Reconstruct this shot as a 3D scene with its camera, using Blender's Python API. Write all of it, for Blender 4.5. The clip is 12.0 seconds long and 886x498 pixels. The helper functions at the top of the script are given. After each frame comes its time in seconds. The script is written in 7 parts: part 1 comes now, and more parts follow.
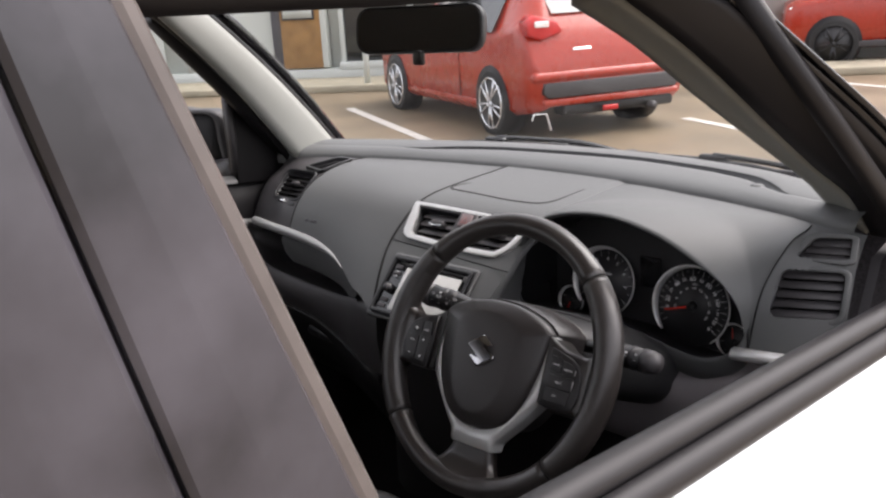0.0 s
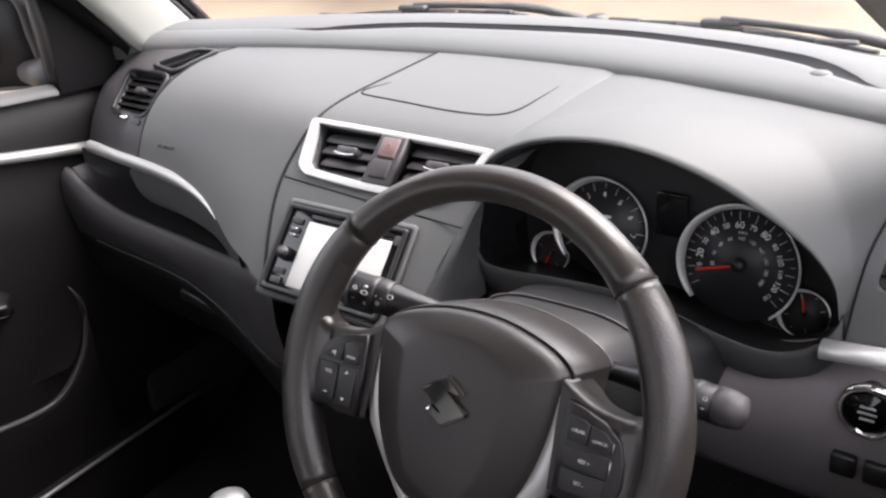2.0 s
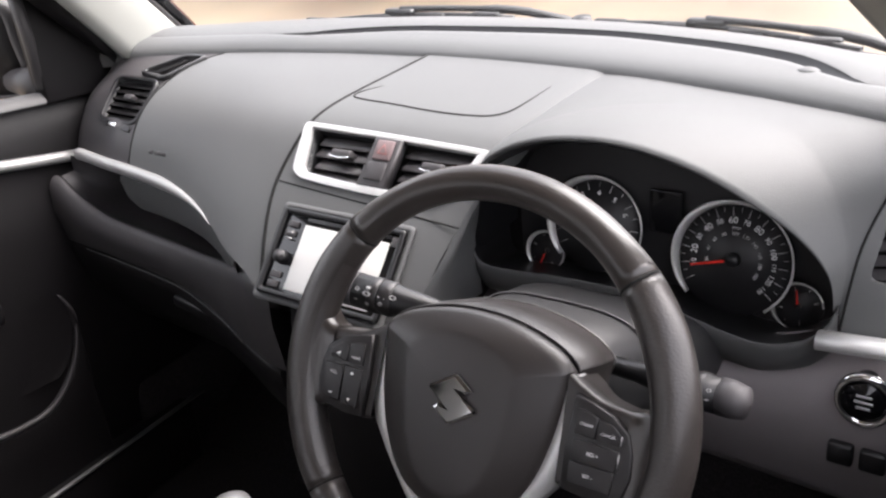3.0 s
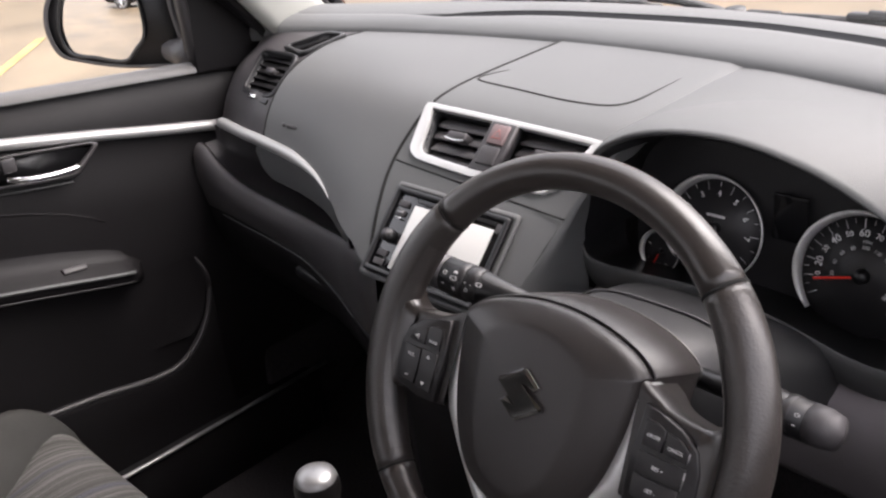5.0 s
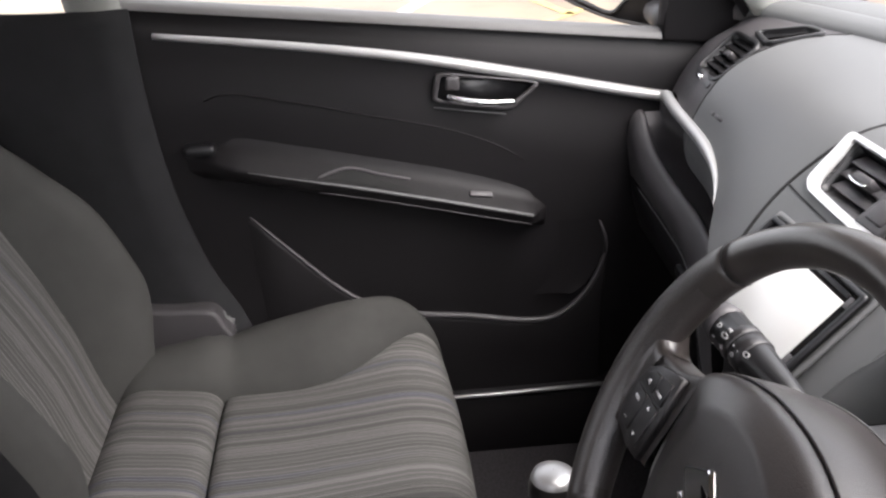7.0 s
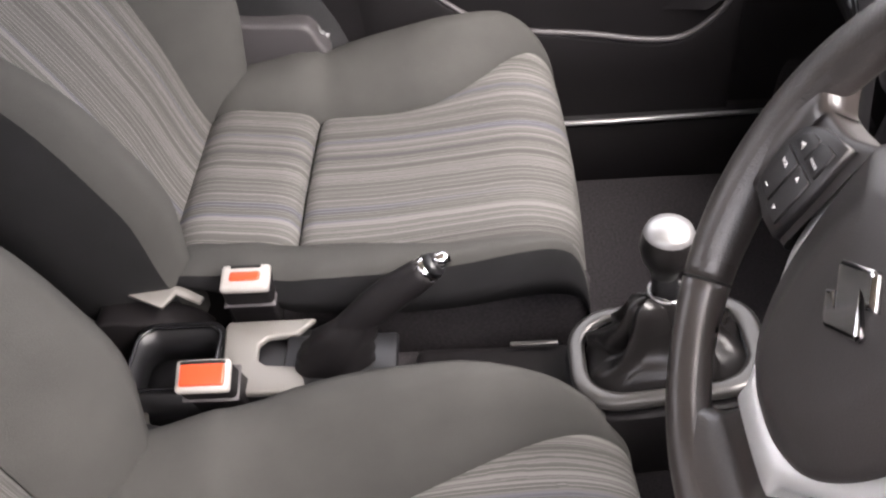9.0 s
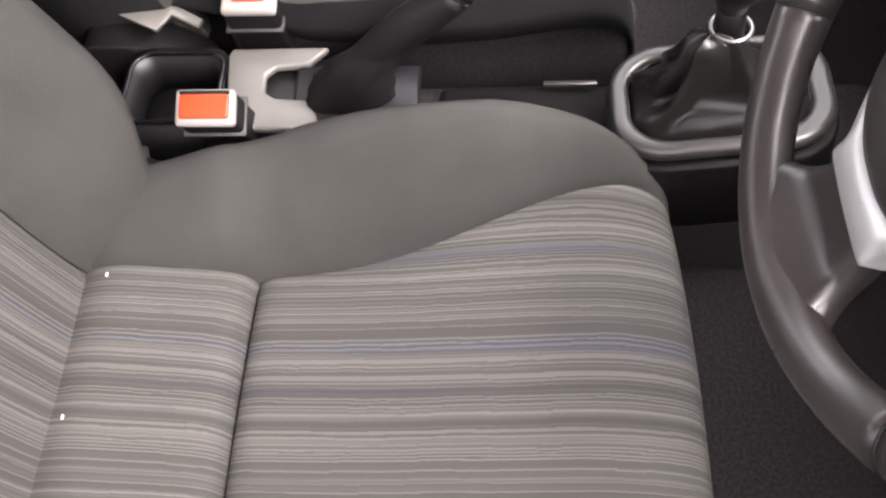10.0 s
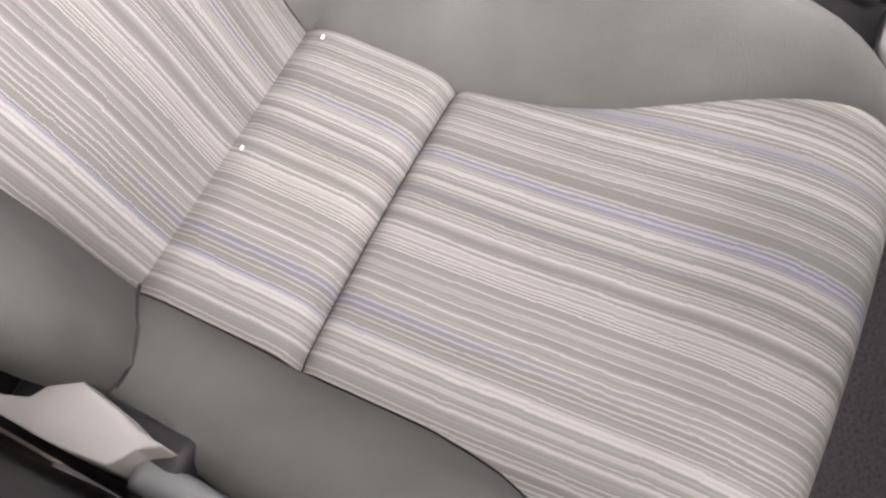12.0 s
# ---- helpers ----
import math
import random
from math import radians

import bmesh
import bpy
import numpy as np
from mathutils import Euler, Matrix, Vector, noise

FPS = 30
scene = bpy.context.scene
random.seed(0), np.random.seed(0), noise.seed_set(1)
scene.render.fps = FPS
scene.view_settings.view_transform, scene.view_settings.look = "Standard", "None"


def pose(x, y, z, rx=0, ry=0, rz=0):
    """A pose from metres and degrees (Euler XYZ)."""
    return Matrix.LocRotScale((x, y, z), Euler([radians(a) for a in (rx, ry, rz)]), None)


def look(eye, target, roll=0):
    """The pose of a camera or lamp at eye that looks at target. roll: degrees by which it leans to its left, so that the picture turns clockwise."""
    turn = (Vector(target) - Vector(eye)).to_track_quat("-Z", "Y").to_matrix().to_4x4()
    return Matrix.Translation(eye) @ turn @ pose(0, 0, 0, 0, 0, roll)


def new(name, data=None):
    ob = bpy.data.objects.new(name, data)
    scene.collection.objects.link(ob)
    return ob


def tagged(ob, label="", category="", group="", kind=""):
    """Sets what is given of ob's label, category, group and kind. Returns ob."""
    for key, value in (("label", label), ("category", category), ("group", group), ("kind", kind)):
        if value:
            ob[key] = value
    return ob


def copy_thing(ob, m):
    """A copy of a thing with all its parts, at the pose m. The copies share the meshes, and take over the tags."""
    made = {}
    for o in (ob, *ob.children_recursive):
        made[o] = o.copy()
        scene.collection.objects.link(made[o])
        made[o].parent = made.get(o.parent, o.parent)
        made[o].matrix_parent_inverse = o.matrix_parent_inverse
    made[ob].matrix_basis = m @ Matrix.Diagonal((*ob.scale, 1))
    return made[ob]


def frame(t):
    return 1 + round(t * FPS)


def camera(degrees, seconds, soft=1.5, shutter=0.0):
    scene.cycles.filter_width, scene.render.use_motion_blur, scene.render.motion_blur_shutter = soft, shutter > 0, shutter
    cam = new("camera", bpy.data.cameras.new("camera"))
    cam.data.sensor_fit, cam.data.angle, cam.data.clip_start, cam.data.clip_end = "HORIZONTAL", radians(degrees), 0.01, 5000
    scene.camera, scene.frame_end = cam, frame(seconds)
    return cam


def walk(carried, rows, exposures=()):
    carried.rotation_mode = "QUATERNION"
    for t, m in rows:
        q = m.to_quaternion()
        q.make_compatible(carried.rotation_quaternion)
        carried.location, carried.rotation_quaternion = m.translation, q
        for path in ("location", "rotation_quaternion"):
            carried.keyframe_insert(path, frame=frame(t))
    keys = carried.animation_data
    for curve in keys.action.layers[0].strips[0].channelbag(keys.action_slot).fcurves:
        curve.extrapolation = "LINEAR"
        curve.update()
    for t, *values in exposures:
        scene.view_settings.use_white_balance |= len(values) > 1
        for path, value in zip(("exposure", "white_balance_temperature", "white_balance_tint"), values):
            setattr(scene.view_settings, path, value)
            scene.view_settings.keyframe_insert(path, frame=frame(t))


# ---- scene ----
cam = camera(51.7, 12.0, 2.4)
PATH = [
    (0, (1.106, -0.881, 1.448), (-0.234, 0.498, 0.899), -3.4),
    (0.5, (0.951, -0.743, 1.427), (-0.321, 0.657, 0.777), -3.8),
    (1, (0.859, -0.613, 1.404), (-0.375, 0.771, 0.654), -3.8),
    (1.5, (0.787, -0.536, 1.408), (-0.393, 0.845, 0.573), -4.7),
    (2, (0.733, -0.502, 1.412), (-0.395, 0.9, 0.54), -5.9),
    (2.5, (0.721, -0.512, 1.414), (-0.37, 0.921, 0.545), -6.3),
    (4.3, (0.734, -0.528, 1.415), (-0.4, 0.863, 0.533), -6.9),
    (4.5, (0.753, -0.518, 1.412), (-0.444, 0.826, 0.54), -7.4),
    (5, (0.76, -0.463, 1.394), (-0.599, 0.732, 0.542), -6.6),
    (5.5, (0.763, -0.371, 1.399), (-0.771, 0.588, 0.547), -5.3),
    (6, (0.774, -0.305, 1.388), (-0.925, 0.333, 0.549), -5.0),
    (6.5, (0.792, -0.25, 1.384), (-1.006, 0.045, 0.559), -4.2),
    (6.7, (0.789, -0.243, 1.376), (-1.019, -0.02, 0.55), -2.5),
    (8.3, (0.737, -0.199, 1.372), (-0.985, -0.201, 0.354), -3.9),
    (8.5, (0.71, -0.202, 1.362), (-0.942, -0.238, 0.235), -3.8),
    (9, (0.668, -0.214, 1.336), (-0.789, -0.32, -0.03), -5.6),
    (9.5, (0.637, -0.227, 1.303), (-0.603, -0.368, -0.26), -6.7),
    (10, (0.612, -0.241, 1.265), (-0.408, -0.371, -0.45), -6.2),
    (10.5, (0.600, -0.236, 1.242), (-0.195, -0.418, -0.584), -10.4),
    (11, (0.572, -0.222, 1.230), (-0.020, -0.472, -0.668), -19.0),
    (11.5, (0.583, -0.213, 1.210), (-0.094, -0.561, -0.640), -15.1),
    (11.8, (0.621, -0.194, 1.208), (-0.067, -0.672, -0.608), -13.8),
    (12, (0.638, -0.180, 1.226), (-0.064, -0.755, -0.557), -14.8),
]
walk(cam, [(t, look(e, g, r)) for t, e, g, r in PATH], exposures=[(0, 2.5, 6550, 17), (0.5, 2.7, 6550, 17), (1, 3.05, 6500, 17), (2.5, 3.42, 6500, 17), (4.5, 3.33, 6600, 19), (5, 3.13, 6600, 19), (5.5, 2.95, 6600, 19), (6, 2.85, 6600, 19), (6.5, 3.15, 6450, 16), (8.4, 4.1, 6600, 18), (9.3, 4.62, 6700, 19), (10.5, 4.68, 6700, 19), (11, 4.95, 6600, 18), (11.5, 5.15, 6600, 18), (12, 5.4, 6600, 18)])

# ---- daylight: bright overcast ----
world = bpy.data.worlds.new("sky")
scene.world = world
world.use_nodes = True
wn = world.node_tree.nodes
sky = wn.new("ShaderNodeTexSky")
sky.sky_type = "NISHITA"
sky.sun_disc = False
sky.sun_elevation, sky.sun_rotation = radians(54), radians(32)
sky.air_density, sky.dust_density = 1.0, 4.0
wn["Background"].inputs["Strength"].default_value = 0.15
pale = wn.new("ShaderNodeHueSaturation")
pale.inputs["Saturation"].default_value = 0.25
world.node_tree.links.new(sky.outputs["Color"], pale.inputs["Color"])
even = wn.new("ShaderNodeGamma")
even.inputs["Gamma"].default_value = 0.6
world.node_tree.links.new(pale.outputs["Color"], even.inputs["Color"])
world.node_tree.links.new(even.outputs["Color"], wn["Background"].inputs["Color"])
sun_data = bpy.data.lights.new("sun", "SUN")
sun_data.energy, sun_data.angle, sun_data.color = 0.8, radians(60), (1.0, 0.96, 0.90)
sun = new("sun", sun_data)
sun.matrix_world = look((3.0, 4.8, 7.8), (0, 0, 0))

# ---- materials ----
def mat(name, color, rough=0.6, metal=0.0, vary=0.12, scale=6.0, grain=0.0, grain_scale=900.0, spec=0.5, coat=0.0, stain=0.0):
    """Principled surface with blotches at one scale, grain at another, and fine relief."""
    m = bpy.data.materials.new(name)
    m.use_nodes = True
    nt = m.node_tree
    b = nt.nodes["Principled BSDF"]
    b.inputs["Roughness"].default_value = rough
    b.inputs["Metallic"].default_value = metal
    b.inputs["Specular IOR Level"].default_value = spec
    b.inputs["Coat Weight"].default_value = coat
    b.inputs["Coat Roughness"].default_value = 0.05 if rough < 0.29 else 0.22
    tc = nt.nodes.new("ShaderNodeTexCoord")
    n1 = nt.nodes.new("ShaderNodeTexNoise")
    n1.inputs["Scale"].default_value = scale
    n1.inputs["Detail"].default_value = 5
    nt.links.new(tc.outputs["Object"], n1.inputs["Vector"])
    ramp = nt.nodes.new("ShaderNodeValToRGB")
    lo = [c * (1 - vary) for c in color]
    hi = [min(1, c * (1 + vary)) for c in color]
    ramp.color_ramp.elements[0].position, ramp.color_ramp.elements[1].position = 0.32, 0.68
    ramp.color_ramp.elements[0].color = (*lo, 1)
    ramp.color_ramp.elements[1].color = (*hi, 1)
    nt.links.new(n1.outputs["Fac"], ramp.inputs["Fac"])
    nt.links.new(ramp.outputs["Color"], b.inputs["Base Color"])
    rr = nt.nodes.new("ShaderNodeMapRange")
    rr.inputs["To Min"].default_value, rr.inputs["To Max"].default_value = max(0.005, rough - min(0.08, 0.4 * rough)), min(1, rough + min(0.08, 0.4 * rough))
    nt.links.new(n1.outputs["Fac"], rr.inputs["Value"])
    nt.links.new(rr.outputs["Result"], b.inputs["Roughness"])
    if grain:
        n2 = nt.nodes.new("ShaderNodeTexNoise")
        n2.inputs["Scale"].default_value = grain_scale
        n2.inputs["Detail"].default_value = 2
        nt.links.new(tc.outputs["Object"], n2.inputs["Vector"])
        bp = nt.nodes.new("ShaderNodeBump")
        bp.inputs["Strength"].default_value = grain
        bp.inputs["Distance"].default_value = 0.001
        nt.links.new(n2.outputs["Fac"], bp.inputs["Height"])
        nt.links.new(bp.outputs["Normal"], b.inputs["Normal"])
    return m


def glass_mat(name, tint=(1, 1, 1), gloss=0.02):
    m = bpy.data.materials.new(name)
    m.use_nodes = True
    nt = m.node_tree
    nt.nodes.clear()
    out = nt.nodes.new("ShaderNodeOutputMaterial")
    tr = nt.nodes.new("ShaderNodeBsdfTransparent")
    tr.inputs["Color"].default_value = (*tint, 1)
    gl = nt.nodes.new("ShaderNodeBsdfGlossy")
    gl.inputs["Roughness"].default_value = 0.02
    mx = nt.nodes.new("ShaderNodeMixShader")
    lw = nt.nodes.new("ShaderNodeLayerWeight")
    lw.inputs["Blend"].default_value = 0.5
    pw = nt.nodes.new("ShaderNodeMath")
    pw.operation = "POWER"
    pw.inputs[1].default_value = 4.0
    fr = nt.nodes.new("ShaderNodeMath")
    fr.operation = "MULTIPLY_ADD"
    fr.inputs[1].default_value, fr.inputs[2].default_value = 0.4, gloss
    nt.links.new(lw.outputs["Facing"], pw.inputs[0])
    nt.links.new(pw.outputs["Value"], fr.inputs[0])
    nt.links.new(fr.outputs["Value"], mx.inputs["Fac"])
    nt.links.new(tr.outputs["BSDF"], mx.inputs[1])
    nt.links.new(gl.outputs["BSDF"], mx.inputs[2])
    nt.links.new(mx.outputs["Shader"], out.inputs["Surface"])
    return m


def stripe_mat():
    """Woven seat cloth: fine broken lines running front to back, in greys with some blue."""
    m = mat("striped_cloth", (0.2, 0.2, 0.2), rough=0.95, spec=0.15)
    nt = m.node_tree
    b = nt.nodes["Principled BSDF"]
    tc = nt.nodes.new("ShaderNodeTexCoord")

    sh = nt.nodes.new("ShaderNodeTexNoise")
    sh.inputs["Scale"].default_value = 160.0
    sh.inputs["Detail"].default_value = 1.0
    nt.links.new(tc.outputs["Object"], sh.inputs["Vector"])
    sv = nt.nodes.new("ShaderNodeVectorMath")
    sv.operation = "MULTIPLY_ADD"
    sv.inputs[1].default_value = (0.0009, 0, 0)
    nt.links.new(sh.outputs["Color"], sv.inputs[0])
    nt.links.new(tc.outputs["Object"], sv.inputs[2])

    def lines(sx, sy, w):
        mp = nt.nodes.new("ShaderNodeMapping")
        mp.inputs["Scale"].default_value = (sx, sy, sy)
        mp.inputs["Location"].default_value = (w, w * 1.7, 0)
        nt.links.new(sv.outputs["Vector"], mp.inputs["Vector"])
        n = nt.nodes.new("ShaderNodeTexNoise")
        n.inputs["Scale"].default_value = 1.0
        n.inputs["Detail"].default_value = 2.2
        nt.links.new(mp.outputs["Vector"], n.inputs["Vector"])
        return n
    def math_node(op, a, b=None):
        n = nt.nodes.new("ShaderNodeMath")
        n.operation = op
        for k, v in enumerate((a, b)):
            if v is None:
                continue
            if isinstance(v, float):
                n.inputs[k].default_value = v
            else:
                nt.links.new(v, n.inputs[k])
        return n.outputs["Value"]
    soft = lines(330, 3.2, 3.0)
    broad = lines(60, 0.5, 9.0)
    blue = lines(34, 0.4, 21.0)
    # threads 1.5 mm wide, each with its own grey; now and then a line steps aside by one thread
    step = lines(26, 11, 5.0)
    xyz = nt.nodes.new("ShaderNodeSeparateXYZ")
    nt.links.new(sv.outputs["Vector"], xyz.inputs[0])
    jog = math_node("MULTIPLY", math_node("FLOOR", math_node("MULTIPLY", step.outputs["Fac"], 5.0)), 0.5)
    thread = math_node("FLOOR", math_node("ADD", math_node("MULTIPLY", xyz.outputs["X"], 690.0), jog))
    pick = nt.nodes.new("ShaderNodeTexWhiteNoise")
    pick.noise_dimensions = "1D"
    nt.links.new(thread, pick.inputs["W"])
    blend = math_node("ADD", math_node("MULTIPLY", pick.outputs["Value"], 0.72), math_node("MULTIPLY", soft.outputs["Fac"], 0.28))
    r1 = nt.nodes.new("ShaderNodeValToRGB")
    e = r1.color_ramp.elements
    e[0].position, e[0].color = 0.14, (0.068, 0.0665, 0.0630, 1)
    e[1].position, e[1].color = 0.80, (0.124, 0.122, 0.117, 1)
    for pos, v in ((0.34, 0.072), (0.48, 0.077), (0.56, 0.085), (0.62, 0.103), (0.70, 0.117)):
        mid = e.new(pos)
        mid.color = (v, v * 0.98, v * 0.94, 1)
    nt.links.new(blend, r1.inputs["Fac"])
    r2 = nt.nodes.new("ShaderNodeValToRGB")
    e = r2.color_ramp.elements
    e[0].position, e[0].color = 0.35, (0.80, 0.79, 0.78, 1)
    e[1].position, e[1].color = 0.65, (1.10, 1.10, 1.09, 1)
    nt.links.new(broad.outputs["Fac"], r2.inputs["Fac"])
    mul = nt.nodes.new("ShaderNodeMixRGB")
    mul.blend_type = "MULTIPLY"
    mul.inputs["Fac"].default_value = 1.0
    nt.links.new(r1.outputs["Color"], mul.inputs["Color1"])
    nt.links.new(r2.outputs["Color"], mul.inputs["Color2"])
    r3 = nt.nodes.new("ShaderNodeValToRGB")
    e = r3.color_ramp.elements
    e[0].position, e[0].color = 0.585, (0, 0, 0, 1)
    e[1].position, e[1].color = 0.65, (0.85, 0.85, 0.85, 1)
    nt.links.new(blue.outputs["Fac"], r3.inputs["Fac"])
    tint = nt.nodes.new("ShaderNodeMixRGB")
    tint.blend_type = "MULTIPLY"
    tint.inputs["Color2"].default_value = (0.78, 0.80, 1.0, 1)
    nt.links.new(r3.outputs["Color"], tint.inputs["Fac"])
    nt.links.new(mul.outputs["Color"], tint.inputs["Color1"])
    nt.links.new(tint.outputs["Color"], b.inputs["Base Color"])
    bp = nt.nodes.new("ShaderNodeBump")
    bp.inputs["Strength"].default_value = 0.5
    bp.inputs["Distance"].default_value = 0.001
    nt.links.new(blend, bp.inputs["Height"])
    nt.links.new(bp.outputs["Normal"], b.inputs["Normal"])
    return m


M_DASH = mat("dash_plastic", (0.092, 0.094, 0.094), rough=0.55, vary=0.06, scale=8, grain=0.25, grain_scale=700, spec=0.4)
M_DARK = mat("dark_plastic", (0.044, 0.041, 0.043), rough=0.5, vary=0.1, grain=0.2, grain_scale=800)
M_TRIMBLK = mat("lower_trim_plastic", (0.0086, 0.0078, 0.0084), rough=0.52, vary=0.1, grain=0.25, grain_scale=800, spec=0.2)
M_BLACK = mat("black_plastic", (0.008, 0.008, 0.009), rough=0.4, vary=0.1)
M_GLOSS = mat("gloss_black", (0.006, 0.006, 0.007), rough=0.08, vary=0.1)
M_FILM = mat("black_film", (0.048, 0.045, 0.052), rough=0.18, vary=0.6, scale=7)
M_SILVER = mat("satin_silver", (0.68, 0.68, 0.67), rough=0.38, metal=0.5, vary=0.03)
M_STRIP = mat("brushed_silver_paint", (0.40, 0.40, 0.395), rough=0.44, metal=0.5, vary=0.03)
M_SATIN = mat("dull_silver", (0.33, 0.33, 0.33), rough=0.35, metal=0.7, vary=0.04)
M_CHROME = mat("chrome", (0.85, 0.85, 0.86), rough=0.07, metal=1.0, vary=0.02)
M_LEATHER = mat("wheel_leather", (0.0285, 0.0245, 0.0228), rough=0.30, vary=0.16, scale=20, grain=0.16, grain_scale=700, spec=0.6, coat=0.12)
M_LEATHER2 = mat("perforated_leather", (0.0285, 0.0245, 0.0228), rough=0.36, vary=0.2, scale=40, grain=0.4, grain_scale=420, spec=0.6, coat=0.1)
M_PAD = mat("airbag_plastic", (0.0270, 0.0238, 0.0232), rough=0.36, vary=0.08, grain=0.25, grain_scale=900, spec=0.55)
M_EMBLEM = mat("emblem_chrome", (0.42, 0.42, 0.43), rough=0.06, metal=1.0, vary=0.05)
M_CLOTH = mat("plain_cloth", (0.0490, 0.0488, 0.0460), rough=0.95, vary=0.13, scale=10, grain=0.6, grain_scale=900, spec=0.15)
M_STRIPE = stripe_mat()
M_CARPET = mat("carpet", (0.030, 0.0275, 0.0295), rough=1.0, vary=0.35, scale=250, grain=1.0, grain_scale=600, spec=0.1)
M_PILLAR = mat("pillar_trim", (0.235, 0.238, 0.220), rough=0.75, vary=0.03, grain=0.2, grain_scale=600)
M_HEAD = mat("headliner", (0.5, 0.49, 0.46), rough=0.95, vary=0.04, grain=0.3, grain_scale=400)
M_WHITE = mat("white_paint", (0.72, 0.73, 0.74), rough=0.25, vary=0.02, coat=0.6)
M_RUBBER = mat("rubber", (0.0115, 0.0105, 0.0118), rough=0.5, vary=0.2, spec=0.35)
# near-black for real joints, and for shade painted into recesses
M_DARKGAP = mat("joint_and_recess_shade", (0.004, 0.004, 0.004), rough=0.9)
M_ORANGE = mat("orange_button", (0.60, 0.06, 0.02), rough=0.35, vary=0.05)
M_HAZ = mat("hazard_button", (0.17, 0.12, 0.12), rough=0.5, vary=0.05)
M_DIAL = mat("dial_face", (0.020, 0.0195, 0.021), rough=0.5)
M_MARK = mat("white_print", (0.75, 0.75, 0.75), rough=0.5, vary=0.02)
M_RED = mat("red_needle", (0.7, 0.03, 0.02), rough=0.4)
# pale base colour imitates the bright reflection on the touchscreen
M_SCREEN = mat("screen_painted_sheen", (0.55, 0.55, 0.53), rough=0.2, vary=0.03)
M_MIRROR = mat("mirror_glass", (0.85, 0.85, 0.85), rough=0.01, metal=1.0, vary=0.0)
M_DIMMIRROR = mat("dim_mirror_glass", (0.12, 0.12, 0.125), rough=0.03, metal=1.0, vary=0.0)
# dark cloth; on the seat flanks some shade is put into this colour
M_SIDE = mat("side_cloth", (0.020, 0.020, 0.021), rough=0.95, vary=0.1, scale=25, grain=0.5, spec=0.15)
M_BOOT = mat("boot_leather", (0.012, 0.011, 0.011), rough=0.30, vary=0.15, scale=30, grain=0.2, grain_scale=500)
M_GREYSAT = mat("grey_satin", (0.098, 0.095, 0.092), rough=0.30, metal=0.6, vary=0.05)
M_GLASS = glass_mat("window_glass", (0.94, 0.96, 0.95))
M_CARRED = mat("red_paint", (0.33, 0.024, 0.008), rough=0.28, vary=0.05, coat=0.35)
M_CARBLK = mat("black_paint", (0.010, 0.010, 0.012), rough=0.25, spec=0.4, coat=0.3)
M_TYRE = mat("tyre", (0.02, 0.02, 0.02), rough=0.85, vary=0.2, scale=30)
M_ALLOY = mat("alloy", (0.7, 0.7, 0.72), rough=0.25, metal=0.9)
M_DARKGLASS = mat("car_glass", (0.015, 0.017, 0.018), rough=0.05, spec=0.8)
M_GROUND = mat("wet_paving", (0.165, 0.125, 0.08), rough=0.5, vary=0.32, scale=0.8, grain=0.6, grain_scale=40)
M_KERB = mat("kerb_concrete", (0.30, 0.27, 0.20), rough=0.8, vary=0.15, scale=2)
M_LINE = mat("white_road_paint", (0.45, 0.43, 0.40), rough=0.7, vary=0.15, scale=6)
M_YELLOW = mat("yellow_road_paint", (0.34, 0.25, 0.09), rough=0.7, vary=0.25, scale=5)
M_WALLW = mat("white_cladding", (0.52, 0.545, 0.515), rough=0.5, vary=0.05, scale=1.5)
M_WOOD = mat("wood_board", (0.28, 0.15, 0.05), rough=0.6, vary=0.2, scale=5)
M_FRAME = mat("dark_frame", (0.05, 0.05, 0.06), rough=0.4)
M_LAMP = mat("lamp_lens", (0.75, 0.72, 0.70), rough=0.1, vary=0.2, scale=15)
M_LAMPR = mat("tail_lens", (0.45, 0.02, 0.02), rough=0.1)


# ---- mesh helpers ----
def put(name, bm, material, parent=None, label="", smooth=True):
    me = bpy.data.meshes.new(name)
    bmesh.ops.recalc_face_normals(bm, faces=bm.faces)
    bm.to_mesh(me)
    bm.free()
    if smooth:
        me.polygons.foreach_set("use_smooth", [True] * len(me.polygons))
    me.materials.append(material)
    ob = new(name, me)
    if parent:
        ob.parent = parent
    if label:
        ob["label"] = label
    return ob


def part(name, bm, material, parent, label="", smooth=True):
    return put(name, bm, material, parent, label, smooth)


def thing(name, label, category, at=(0, 0, 0), group="", kind=""):
    ob = new(name)
    ob.location = at
    ob.empty_display_size = 0.05
    return tagged(ob, label, category, group, kind)


def soften(ob, width=0.004, segs=2, angle=35):
    md = ob.modifiers.new("bevel", "BEVEL")
    md.width, md.segments, md.limit_method, md.angle_limit = width, segs, "ANGLE", radians(angle)
    return ob


def thick(ob, t, offset=-1):
    md = ob.modifiers.new("solidify", "SOLIDIFY")
    md.thickness, md.offset = t, offset
    return ob


def grid(rows, closed_u=False):
    bm = bmesh.new()
    vs = [[bm.verts.new(p) for p in r] for r in rows]
    n = len(rows[0])
    for i in range(len(vs) - 1):
        for j in range(n if closed_u else n - 1):
            k = (j + 1) % n
            bm.faces.new((vs[i][j], vs[i][k], vs[i + 1][k], vs[i + 1][j]))
    return bm


